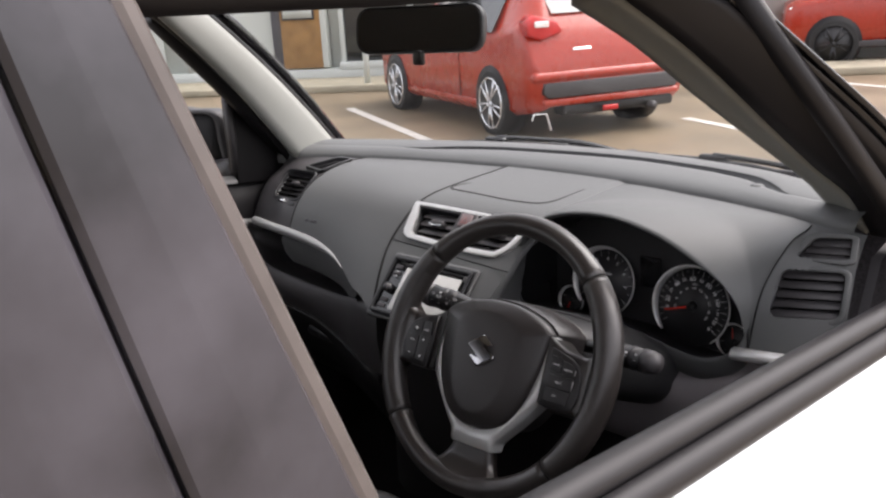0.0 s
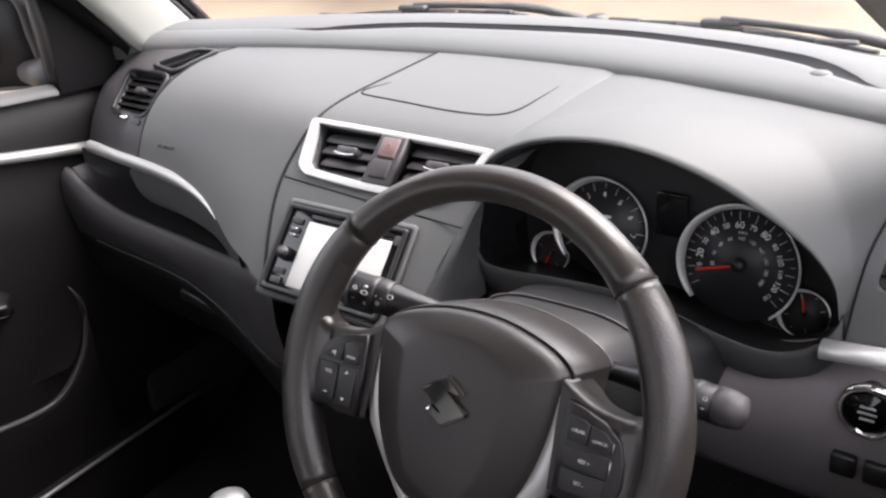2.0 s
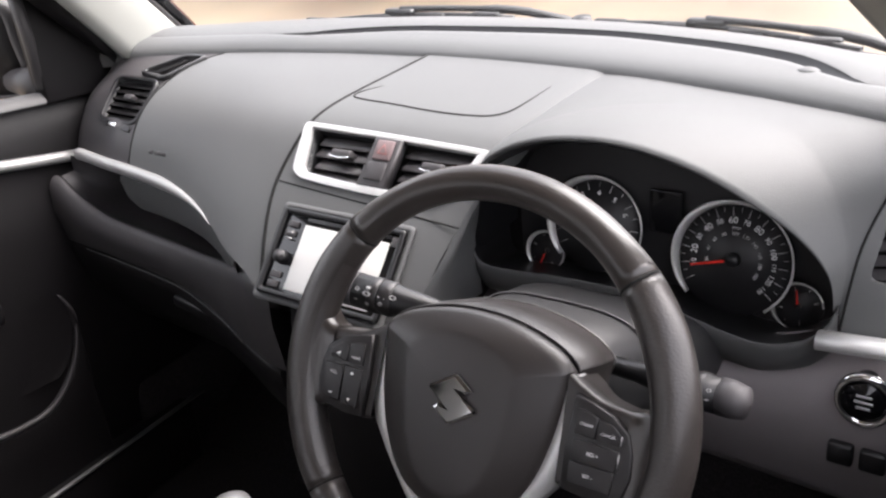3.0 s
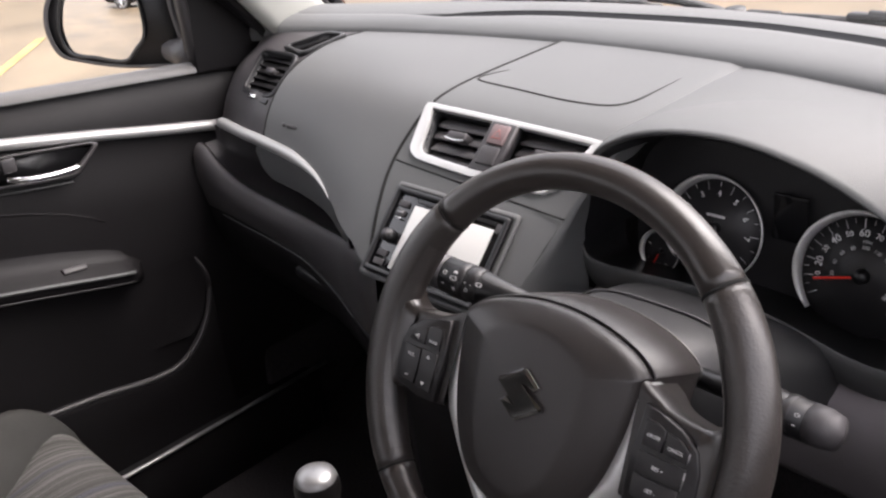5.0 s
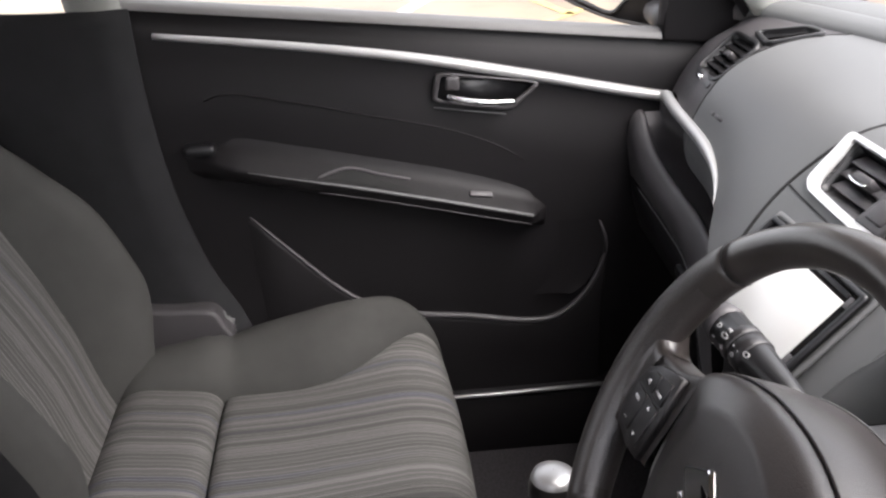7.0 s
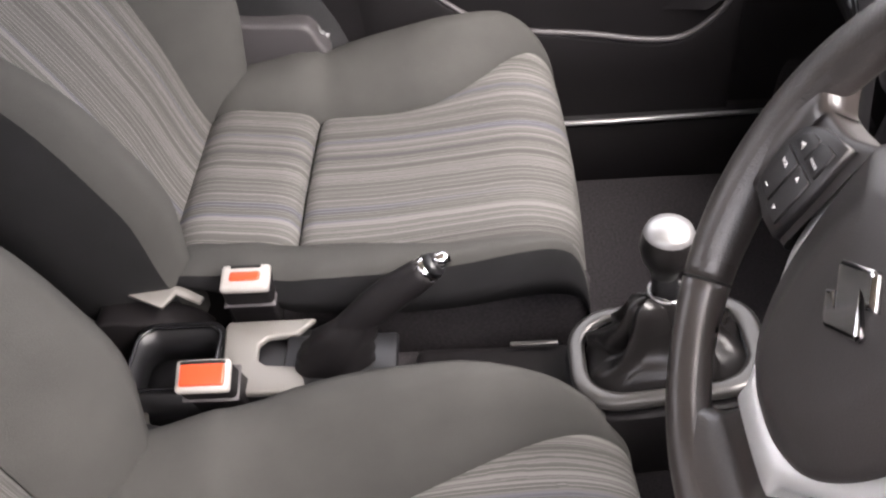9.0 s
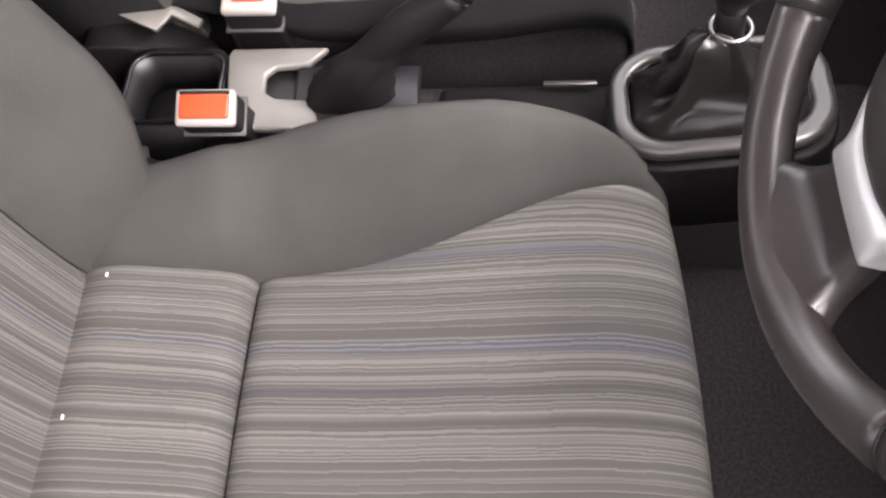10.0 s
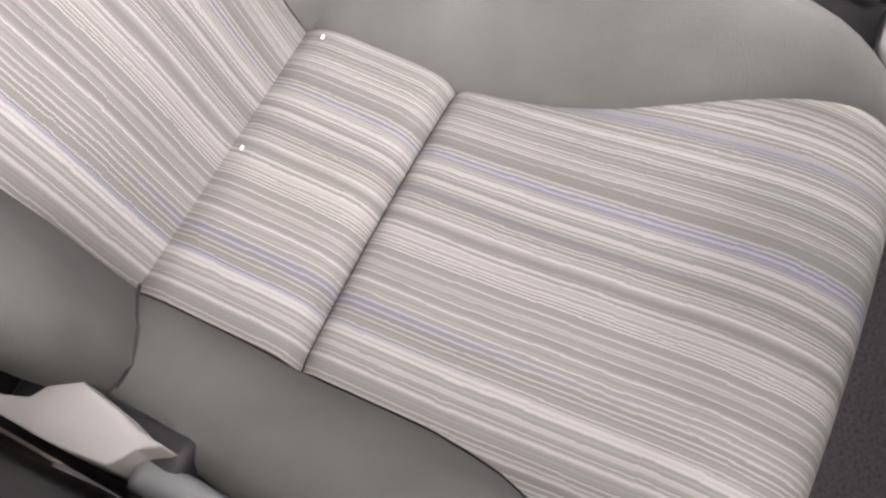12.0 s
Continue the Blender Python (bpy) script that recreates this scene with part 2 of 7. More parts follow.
def box(cx, cy, cz, sx, sy, sz, r=0.004, segs=2, m=None):
    bm = bmesh.new()
    bmesh.ops.create_cube(bm, size=1.0)
    bmesh.ops.scale(bm, vec=(sx, sy, sz), verts=bm.verts)
    if r:
        bmesh.ops.bevel(bm, geom=list(bm.edges), offset=min(r, 0.45 * min(sx, sy, sz)), segments=segs, affect="EDGES", profile=0.5)
    if m:
        bmesh.ops.transform(bm, matrix=m, verts=bm.verts)
    bmesh.ops.translate(bm, vec=(cx, cy, cz), verts=bm.verts)
    return bm


def cyl(p, q, r1, r2=None, n=24, caps=True):
    p, q = Vector(p), Vector(q)
    bm = bmesh.new()
    d = q - p
    bmesh.ops.create_cone(bm, cap_ends=caps, segments=n, radius1=r1, radius2=r1 if r2 is None else r2, depth=d.length)
    turn = d.to_track_quat("Z", "Y").to_matrix().to_4x4()
    bmesh.ops.transform(bm, matrix=Matrix.Translation((p + q) / 2) @ turn, verts=bm.verts)
    return bm


def tube(pts, r, n=10, closed=False, flat=1.0):
    """A tube along points; r one radius or one per point; flat squashes it along the second axis."""
    pts = [Vector(p) for p in pts]
    rows = []
    k = len(pts)
    prev = None
    for i, p in enumerate(pts):
        a = pts[(i - 1) % k] if closed or i else pts[0]
        b = pts[(i + 1) % k] if closed or i < k - 1 else pts[-1]
        d = (b - a).normalized()
        ref = prev if prev else (Vector((0, 0, 1)) if abs(d.z) < 0.9 else Vector((0, 1, 0)))
        side = d.cross(ref).normalized()
        up = side.cross(d).normalized()
        prev = up
        rad = r[i] if isinstance(r, (list, tuple)) else r
        rows.append([p + rad * (math.cos(t) * side + flat * math.sin(t) * up) for t in [2 * math.pi * j / n for j in range(n)]])
    if closed:
        rows.append(rows[0])
        bm = grid(rows, True)
        bmesh.ops.remove_doubles(bm, verts=bm.verts, dist=1e-6)
        return bm
    bm = grid(rows, True)
    bm.verts.ensure_lookup_table()
    bm.faces.new([bm.verts[j] for j in range(n)])
    bm.faces.new([bm.verts[(k - 1) * n + j] for j in range(n)])
    return bm


def plate(pts, depth, place=None, r=0.0):
    """A flat outline (x, y) pushed out to depth along z, its edges rounded by r, then placed."""
    bm = bmesh.new()
    lo = [bm.verts.new((x, y, 0)) for x, y in pts]
    hi = [bm.verts.new((x, y, depth)) for x, y in pts]
    n = len(pts)
    bm.faces.new(lo[::-1])
    top = bm.faces.new(hi)
    for i in range(n):
        bm.faces.new((lo[i], lo[(i + 1) % n], hi[(i + 1) % n], hi[i]))
    if r:
        bmesh.ops.bevel(bm, geom=list(top.edges), offset=r, segments=3, affect="EDGES", profile=0.5)
    if place:
        bmesh.ops.transform(bm, matrix=place, verts=bm.verts)
    return bm


def ring(outer, inner, depth, place=None):
    """A flat frame between two outlines with the same number of points."""
    n = len(outer)
    bm = bmesh.new()
    v = [[bm.verts.new((x, y, z)) for x, y in o] for o, z in ((outer, 0), (outer, depth), (inner, depth), (inner, 0))]
    for a in range(4):
        for i in range(n):
            j = (i + 1) % n
            bm.faces.new((v[a][i], v[a][j], v[(a + 1) % 4][j], v[(a + 1) % 4][i]))
    if place:
        bmesh.ops.transform(bm, matrix=place, verts=bm.verts)
    return bm


def curve(pts, n=40, closed=False):
    """A smooth line through points (Catmull-Rom)."""
    pts = [Vector(p) for p in pts]
    k = len(pts)
    out = []
    spans = k if closed else k - 1
    for s in range(spans):
        if closed:
            p0, p1, p2, p3 = (pts[(s + d) % k] for d in (-1, 0, 1, 2))
        else:
            p0, p1, p2, p3 = (pts[min(max(s + d, 0), k - 1)] for d in (-1, 0, 1, 2))
        m = max(2, n // spans)
        for j in range(m):
            t = j / m
            out.append(0.5 * ((2 * p1) + (p2 - p0) * t + (2 * p0 - 5 * p1 + 4 * p2 - p3) * t * t + (3 * p1 - p0 - 3 * p2 + p3) * t ** 3))
    if not closed:
        out.append(pts[-1])
    return out


def rounded(w, h, r, n=6):
    """Outline of a rounded rectangle about the origin."""
    out = []
    for cx, cy, a0 in ((w / 2 - r, h / 2 - r, 0), (-w / 2 + r, h / 2 - r, 90), (-w / 2 + r, -h / 2 + r, 180), (w / 2 - r, -h / 2 + r, 270)):
        for i in range(n + 1):
            a = radians(a0 + 90 * i / n)
            out.append((cx + r * math.cos(a), cy + r * math.sin(a)))
    return out


def words(text, size, place, material, parent, name="lettering"):
    cu = bpy.data.curves.new(name, "FONT")
    cu.body, cu.size, cu.align_x, cu.align_y, cu.extrude = text, size, "CENTER", "CENTER", 0.0003
    tmp = bpy.data.objects.new(name, cu)
    scene.collection.objects.link(tmp)
    bpy.context.view_layer.update()
    me = bpy.data.meshes.new_from_object(tmp.evaluated_get(bpy.context.evaluated_depsgraph_get()))
    bpy.data.objects.remove(tmp)
    me.materials.clear()
    me.materials.append(material)
    me.transform(place)
    ob = new(name, me)
    ob.parent = parent
    return ob


def sample(poly, u):
    """Point at fraction u of a polyline's length."""
    ln = [(Vector(b) - Vector(a)).length for a, b in zip(poly, poly[1:])]
    t = u * sum(ln)
    for (a, b), d in zip(zip(poly, poly[1:]), ln):
        if t <= d + 1e-9:
            return Vector(a).lerp(Vector(b), t / d if d else 0)
        t -= d
    return Vector(poly[-1])


def smooth01(a, b, x):
    t = min(1, max(0, (x - a) / (b - a)))
    return t * t * (3 - 2 * t)


def interp(x, xs, ys):
    return float(np.interp(x, xs, ys))


def spline(x, xs, ys):
    """Smooth line through (xs, ys), flat beyond both ends."""
    if x <= xs[0]:
        return ys[0]
    if x >= xs[-1]:
        return ys[-1]
    i = max(k for k in range(len(xs) - 1) if xs[k] <= x)

    def slope(k):
        if k == 0 or k == len(xs) - 1:
            return 0.0 if k == 0 else (ys[k] - ys[k - 1]) / (xs[k] - xs[k - 1])
        a, b = (ys[k] - ys[k - 1]) / (xs[k] - xs[k - 1]), (ys[k + 1] - ys[k]) / (xs[k + 1] - xs[k])
        return 0.0 if a * b <= 0 else 2 * a * b / (a + b)
    d = xs[i + 1] - xs[i]
    t = (x - xs[i]) / d
    return (2 * t ** 3 - 3 * t * t + 1) * ys[i] + (t ** 3 - 2 * t * t + t) * d * slope(i) + (3 * t * t - 2 * t ** 3) * ys[i + 1] + (t ** 3 - t * t) * d * slope(i + 1)


def mix(a, b, t):
    return a + (b - a) * t


# ---- ground, markings, car shell ----
def sheet(name, x0, x1, y0, y1, z, material, n=2):
    return put(name, grid([[(mix(x0, x1, i / n), mix(y0, y1, j / n), z) for i in range(n + 1)] for j in range(n + 1)]), material)


tagged(sheet("ground", -600, 600, -600, 600, 0.0, M_GROUND, 8), "sandy brown wet car park paving", "ground", kind="structure")


def marking(name, a, b, w, material, label):
    a, b = Vector((*a, 0)), Vector((*b, 0))
    d = (b - a).normalized()
    s = Vector((-d.y, d.x, 0)) * w / 2
    bm = grid([[a - s, a + s], [b - s, b + s]])
    bmesh.ops.translate(bm, vec=(0, 0, 0.004), verts=bm.verts)
    return tagged(put(name, bm, material), label, "road marking", kind="structure")


for a, b in (((-8.05, 6.95), (-5.2, 5.5)), ((-3.64, 7.72), (-1.4, 6.55)), ((-3.3, 11.05), (-1.0, 10.0)), ((-11.5, 2.3), (-4.8, -0.5))):
    marking("bay_line", a, b, 0.12, M_LINE, "worn white painted parking bay line")
for a, b in (((-7.6, 1.2), (-6.2, 1.5)), ((-6.2, 1.5), (-7.6, 2.5)), ((-8.6, 1.5), (-7.4, 1.4)), ((-7.4, 1.4), (-9.2, 2.6)), ((-6.2, 1.5), (-5.4, 0.6))):
    marking("hatch_line", a, b, 0.09, M_YELLOW, "faded yellow hatched keep-clear line")


def belt(y):
    """Height of the window sill along the car."""
    return 1.066 - 0.098 * y


def belt_left(y):
    """Height of the passenger's window sill along the car."""
    return belt(y) + 0.013


car_floor = put("floor", box(0, -0.55, 0.265, 1.36, 2.5, 0.03, 0.01), M_CARPET)
tagged(car_floor, "black carpet on the car floor", "floor", kind="structure")
firewall = put("wall_front", grid([[(x, y, z) for x in (-0.68, 0, 0.68)] for y, z in ((0.40, 0.27), (0.62, 0.42), (0.64, 1.05))]), M_CARPET)
tagged(thick(firewall, 0.02), "black carpeted bulkhead under the dashboard", "wall", kind="structure")

for s, nm in ((-1, "kick_panel_left"), (1, "kick_panel_right")):
    tagged(put(nm, box(s * 0.675, 0.50, 0.57, 0.05, 0.44, 0.62, 0.01), M_CARPET), "black trim beside the footwell", "wall", kind="structure")

# roof and headliner
def roof_rows(dz, ins=0.0):
    rows = []
    for j in range(11):
        y = mix(0.14, -1.75, j / 10)
        w = 0.585 - ins
        rows.append([(w * s, y - 0.05 * s * s * (1 if j == 0 else 0), 1.462 + dz + 0.045 * (1 - s * s) + 0.02 * math.sin(math.pi * j / 10)) for s in [k / 6 - 1 for k in range(13)]])
    return rows


tagged(thick(put("ceiling", grid(roof_rows(0)), M_HEAD), 0.012), "pale grey cloth headliner", "ceiling", kind="structure")
tagged(thick(put("roof", grid(roof_rows(0.03, -0.02)), M_WHITE), 0.01), "white painted car roof panel", "roof", kind="structure")

# rear closure with window openings
for s, nm in ((-1, "wall_left"), (1, "wall_right")):
    w = put(nm, box(s * 0.70, -1.28, 0.70, 0.08, 1.04, 0.86, 0.02), M_TRIMBLK)
    tagged(w, "dark plastic side trim behind the front seats", "wall", kind="structure")
tagged(put("wall_rear", box(0, -1.80, 0.73, 1.40, 0.06, 0.92, 0.02), M_TRIMBLK), "dark trim panel closing the rear of the cabin", "wall", kind="structure")
# unseen panels, added to cut the light coming from behind the seats
for s, nm in ((-1, "light_block_left"), (1, "light_block_right")):
    quarter = plate([(-1.83, 1.12), (-1.22, 1.12), (-1.42, 1.46), (-1.76, 1.47)], 0.05, Matrix(((0, 0, 1, s * 0.645 - 0.025), (1, 0, 0, 0), (0, 1, 0, 0), (0, 0, 0, 1))), 0.01)
    tagged(put(nm, quarter, M_PILLAR), "unseen grey panel added to block light from behind", "wall", kind="structure")
tagged(put("rear_shelf", box(0, -1.40, 0.80, 1.30, 0.74, 0.10, 0.02), M_TRIMBLK), "dark folded rear bench block", "wall", kind="structure")


def pillar(name, lo, hi, bulge, material, label, n=10, width=5, arc=(0, 0, 0)):
    """A post between two edges: lo and hi are (front, back) points; bulge pushes its middle sideways."""
    rows = []
    for i in range(n + 1):
        t = i / n
        a, b = Vector(lo[0]).lerp(Vector(hi[0]), t), Vector(lo[1]).lerp(Vector(hi[1]), t)
        rows.append([a.lerp(b, k / width) + Vector(bulge) * math.sin(math.pi * k / width) + Vector(arc) * math.sin(math.pi * t) for k in range(width + 1)])
    ob = put(name, grid(rows), material)
    return tagged(thick(ob, 0.012, 0), label, "pillar", kind="structure")


def post_strip(name, edge_a, edge_b, bulge, material, label, n=20, width=5):
    """A post between two curved edges."""
    rows = []
    for a, b in zip(curve(edge_a, n), curve(edge_b, n)):
        rows.append([a.lerp(b, k / width) + Vector(bulge) * math.sin(math.pi * k / width) for k in range(width + 1)])
    return tagged(thick(put(name, grid(rows), material), 0.012, 0), label, "pillar", kind="structure")


pillar("pillar_outer_left", ((-0.70, 0.66, 1.06), (-0.735, 0.50, 1.06)), ((-0.595, 0.20, 1.47), (-0.635, 0.06, 1.47)), (-0.012, 0.012, 0.01), M_GLOSS, "gloss black outer windscreen pillar", arc=(-0.018, 0.02, 0.016))
pillar("pillar_seal_left", ((-0.733, 0.51, 1.055), (-0.640, 0.425, 1.06)), ((-0.64, 0.06, 1.465), (-0.530, 0.030, 1.455)), (0, -0.004, 0.0), M_RUBBER, "black rubber door seal on the pillar", arc=(-0.018, 0.02, 0.016))
TRIM_IN = [(0.490, -0.020, 1.426), (0.512, 0.070, 1.376), (0.535, 0.180, 1.303), (0.560, 0.320, 1.218), (0.585, 0.435, 1.144), (0.612, 0.500, 1.075)]
TRIM_OUT = [(0.560, -0.050, 1.436), (0.584, 0.072, 1.366), (0.608, 0.216, 1.269), (0.624, 0.340, 1.190), (0.642, 0.424, 1.136), (0.660, 0.472, 1.070)]
SEAL_OUT = [(0.624, 0.062, 1.424), (0.662, 0.180, 1.342), (0.700, 0.310, 1.252), (0.722, 0.395, 1.185), (0.738, 0.465, 1.120), (0.752, 0.515, 1.040)]
OUTER = [(0.640, 0.082, 1.420), (0.680, 0.192, 1.340), (0.720, 0.322, 1.250), (0.740, 0.408, 1.180), (0.758, 0.480, 1.110), (0.772, 0.530, 1.030)]
post_strip("pillar_front_right", TRIM_IN, TRIM_OUT, (-0.008, 0, 0.008), M_PILLAR, "light grey moulded windscreen pillar trim")
post_strip("pillar_seal_right", [(x + 0.004, y - 0.002, z) for x, y, z in TRIM_OUT], SEAL_OUT, (0, -0.006, 0.006), M_RUBBER, "black rubber door seal on the pillar")
post_strip("pillar_outer_right", SEAL_OUT, OUTER, (0.004, 0.004, 0.004), M_GLOSS, "gloss black outer windscreen pillar")
for s, nm in ((-1, "left"), (1, "right")):
    rail = put("roof_rail_" + nm, tube([(s * 0.60, 0.06, 1.462), (s * 0.61, -0.2, 1.474), (s * 0.61, -0.7, 1.478), (s * 0.60, -1.7, 1.46)], 0.026, 10), M_TRIMBLK)
    tagged(rail, "black door frame rail under the roof edge", "rail", kind="structure")
# centre post on the passenger side
pillar("pillar_centre_left", ((-0.668, -0.565, 1.10), (-0.668, -0.64, 1.10)), ((-0.61, -0.60, 1.45), (-0.61, -0.68, 1.45)), (0.02, 0, 0), M_PILLAR, "light grey upper centre pillar trim")
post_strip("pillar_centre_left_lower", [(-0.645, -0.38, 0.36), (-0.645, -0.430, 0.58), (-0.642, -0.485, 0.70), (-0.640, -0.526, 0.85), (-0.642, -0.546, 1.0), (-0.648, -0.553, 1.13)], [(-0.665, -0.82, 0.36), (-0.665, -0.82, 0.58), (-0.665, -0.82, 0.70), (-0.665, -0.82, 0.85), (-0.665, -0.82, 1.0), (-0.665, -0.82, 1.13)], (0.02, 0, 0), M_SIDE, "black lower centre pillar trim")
pillar("pillar_centre_right", ((0.66, -0.60, 0.30), (0.66, -0.76, 0.30)), ((0.61, -0.70, 1.43), (0.61, -0.80, 1.43)), (-0.012, 0, 0), M_TRIMBLK, "black centre pillar trim beside the driver")
for s, nm in ((-1, "left"), (1, "right")):
    tagged(put("door_sill_" + nm, box(s * 0.655, -0.10, 0.340, 0.07, 0.95, 0.14, 0.012), M_TRIMBLK), "black plastic door sill cover", "sill", kind="structure")
    tagged(put("sill_edge_" + nm, tube([(s * 0.615, -0.56, 0.414), (s * 0.617, 0.0, 0.410), (s * 0.62, 0.40, 0.416)], 0.004, 8), M_SATIN), "thin bright door sill edge", "trim", kind="structure")


# windscreen
def screen_point(u, t):
    x = mix(0.68, 0.56, t) * u
    return Vector((x, mix(0.80, 0.185, t) - mix(0.40, 0.16, t) * x * x, mix(1.062, 1.470, t) + 0.012 * math.sin(math.pi * t)))


pillar_front = [screen_point(-1, t) + Vector((0.016, -0.018, -0.003)) for t in (0.03, 0.25, 0.5, 0.75, 0.94)]
pillar_back = [Vector((-0.617, 0.412, 1.085)).lerp(Vector((-0.497, 0.020, 1.445)), t) + Vector((-0.018, 0.014, 0.012)) * math.sin(math.pi * t) for t in (0.0, 0.25, 0.5, 0.75, 1.0)]
post_strip("pillar_front_left", pillar_front, pillar_back, (0.010, 0, 0.004), M_PILLAR, "light grey moulded windscreen pillar trim")
ws = put("windscreen", grid([[screen_point(u / 8 - 1, t / 6) for u in range(17)] for t in range(7)]), M_GLASS)
ws.visible_shadow = False
tagged(ws, "clear curved windscreen glass", "window", kind="structure")
edge = curve([screen_point(u / 8 - 1, 0.0) + Vector((0, -0.005, 0.004)) for u in range(17)], 48)
tagged(put("windscreen_seal", tube(edge, 0.010, 8, flat=0.6), M_RUBBER), "black rubber seal along the windscreen base", "trim", kind="structure")
for s in (-1, 1):
    e2 = [screen_point(s, t / 8) + Vector((-s * 0.012, -0.012, 0)) for t in range(9)]
    tagged(put("screen_edge", tube(e2, 0.008, 8), M_RUBBER), "black band along the windscreen edge", "trim", kind="structure")

# cowl and bonnet in front of the glass
cowl = [[(x, y - 0.40 * x * x, z) for x in [k / 8 * 0.74 - 0.74 for k in range(17)]] for y, z in ((0.79, 1.05), (0.84, 1.045), (0.92, 1.035), (0.98, 1.02))]
tagged(thick(put("cowl", grid(cowl), M_DARK), 0.01), "black plastic cowl below the windscreen", "cowl", kind="structure")
bon = [[(x, y - 0.40 * x * x, z + 0.055 * smooth01(0.38, 0.62, abs(x)) - 0.08 * smooth01(0.66, 0.78, abs(x))) for x in [k / 8 * 0.78 - 0.78 for k in range(17)]] for y, z in ((0.93, 0.965), (0.955, 0.975), (1.15, 0.945), (1.45, 0.895), (1.70, 0.80), (1.80, 0.72), (1.84, 0.55))]
tagged(thick(put("bonnet", grid(bon), M_WHITE), 0.01), "white painted car bonnet", "bonnet", kind="structure")


def wiper(x0, x1, name):
    """Blade, bowed frame and arm lying along the foot of the glass."""
    w = thing(name, "black windscreen wiper resting at the base of the glass", "wiper", group="windscreen wipers")

    def at(x, dy, z):
        return Vector((x, 0.80 - 0.40 * x * x + dy, z))
    n = 12
    part("blade", tube([at(mix(x0, x1, i / n), 0.004, 1.071 + 0.006 * i / n) for i in range(n + 1)], 0.006, 6), M_RUBBER, w)
    part("frame", tube([at(mix(x0, x1, 0.08 + 0.84 * i / n), 0.012, 1.076 + 0.006 * i / n + 0.008 * math.sin(math.pi * i / n)) for i in range(n + 1)], 0.006, 6, flat=0.7), M_BLACK, w)
    for u in (0.2, 0.42, 0.62, 0.82):
        c = at(mix(x0, x1, u), 0.010, 1.079 + 0.006 * u)
        part("claw", box(c.x, c.y, c.z, 0.055, 0.016, 0.014, 0.004), M_RUBBER, w)
    part("arm", tube(curve([at(x1 + 0.06, 0.085, 1.050), at(mix(x0, x1, 0.92), 0.065, 1.080), at(mix(x0, x1, 0.7), 0.035, 1.092), at(mix(x0, x1, 0.5), 0.014, 1.097)], 12), [0.014] * 3 + [0.011] * 4 + [0.008] * 6, 8, flat=0.7), M_BLACK, w)
    part("pivot_cap", cyl(at(x1 + 0.05, 0.085, 1.03), at(x1 + 0.05, 0.080, 1.070), 0.022, 0.016, 16), M_BLACK, w)
    c = at(mix(x0, x1, 0.5), 0.014, 1.092)
    part("joint", box(c.x, c.y, c.z, 0.06, 0.022, 0.012, 0.005), M_BLACK, w)


wiper(-0.56, -0.05, "wiper")
wiper(-0.02, 0.52, "wiper")
# ---- dashboard ----
dash = thing("dashboard", "dark grey grained plastic dashboard with silver trim", "dashboard", (0, 0.4, 0.3))


def ledge_y(x):
    return 0.54 - 0.32 * x * x


def dpart(name, bm, material, label="", smooth=True, parent=None):
    """A part of the dashboard, given in world places."""
    bmesh.ops.translate(bm, vec=(0, -0.4, -0.3), verts=bm.verts)
    return part(name, bm, material, parent or dash, label, smooth)


def punch(bm, place, poly, depth=0.03):
    """Takes out the faces that lie inside an outline on a placed plane."""
    inv = place.inverted()
    gone = []
    for f in bm.faces:
        c = inv @ f.calc_center_median()
        inside = False
        for (x1, y1), (x2, y2) in zip(poly, poly[1:] + poly[:1]):
            if (y1 > c.y) != (y2 > c.y) and c.x < (x2 - x1) * (c.y - y1) / (y2 - y1) + x1:
                inside = not inside
        if inside and abs(c.z) < depth:
            gone.append(f)
    bmesh.ops.delete(bm, geom=gone, context="FACES")
    return bm


# raised strip next to the windscreen, with the demister groove along it
def groove(x):
    """Middle and half width of the demister groove."""
    y = spline(x, (-0.42, -0.30, -0.12, 0.15, 0.30, 0.42, 0.49, 0.54), (0.470, 0.562, 0.618, 0.640, 0.618, 0.578, 0.526, 0.478))
    return y, 0.0165 * smooth01(-0.42, -0.22, x) * smooth01(0.545, 0.46, x)


front, back, trough = [], [], []
for k in range(89):
    x = mix(-0.665, 0.665, k / 88)
    yl, yw = ledge_y(x), 0.795 - 0.40 * x * x
    yc, w = groove(x)
    yc = max(yc, yl + 0.045)

    def top(y):
        return interp((y - yl) / (yw - yl), (0.0, 0.04, 0.10, 0.25, 0.45, 0.75, 1.0), (1.092, 1.100, 1.105, 1.109, 1.110, 1.104, 1.075))
    front.append([(x, yl, 1.070), (x, yl - 0.002, 1.084), (x, yl, 1.092)] + [(x, mix(yl, yc - w, t), top(mix(yl, yc - w, t))) for t in (0.08, 0.2, 0.4, 0.6, 0.8, 0.96)] + [(x, yc - w, top(yc - w) - 0.0015)])
    back.append([(x, yc + w, top(yc + w) - 0.0015)] + [(x, mix(yc + w, yw, t), top(mix(yc + w, yw, t))) for t in (0.04, 0.25, 0.5, 0.75, 1.0)])
    if w > 0.0004:
        trough.append([(x, yc - w, top(yc - w) - 0.0012), (x, yc - w * 0.85, top(yc) - 0.8 * w), (x, yc + w * 0.7, top(yc) - 0.7 * w), (x, yc + w, top(yc + w) - 0.0012)])
dpart("rear_strip", grid(front), M_DASH)
dpart("rear_strip_edge", grid(back), M_DASH)
dpart("demister_slot", grid(trough), M_BLACK, "dark demister slot")
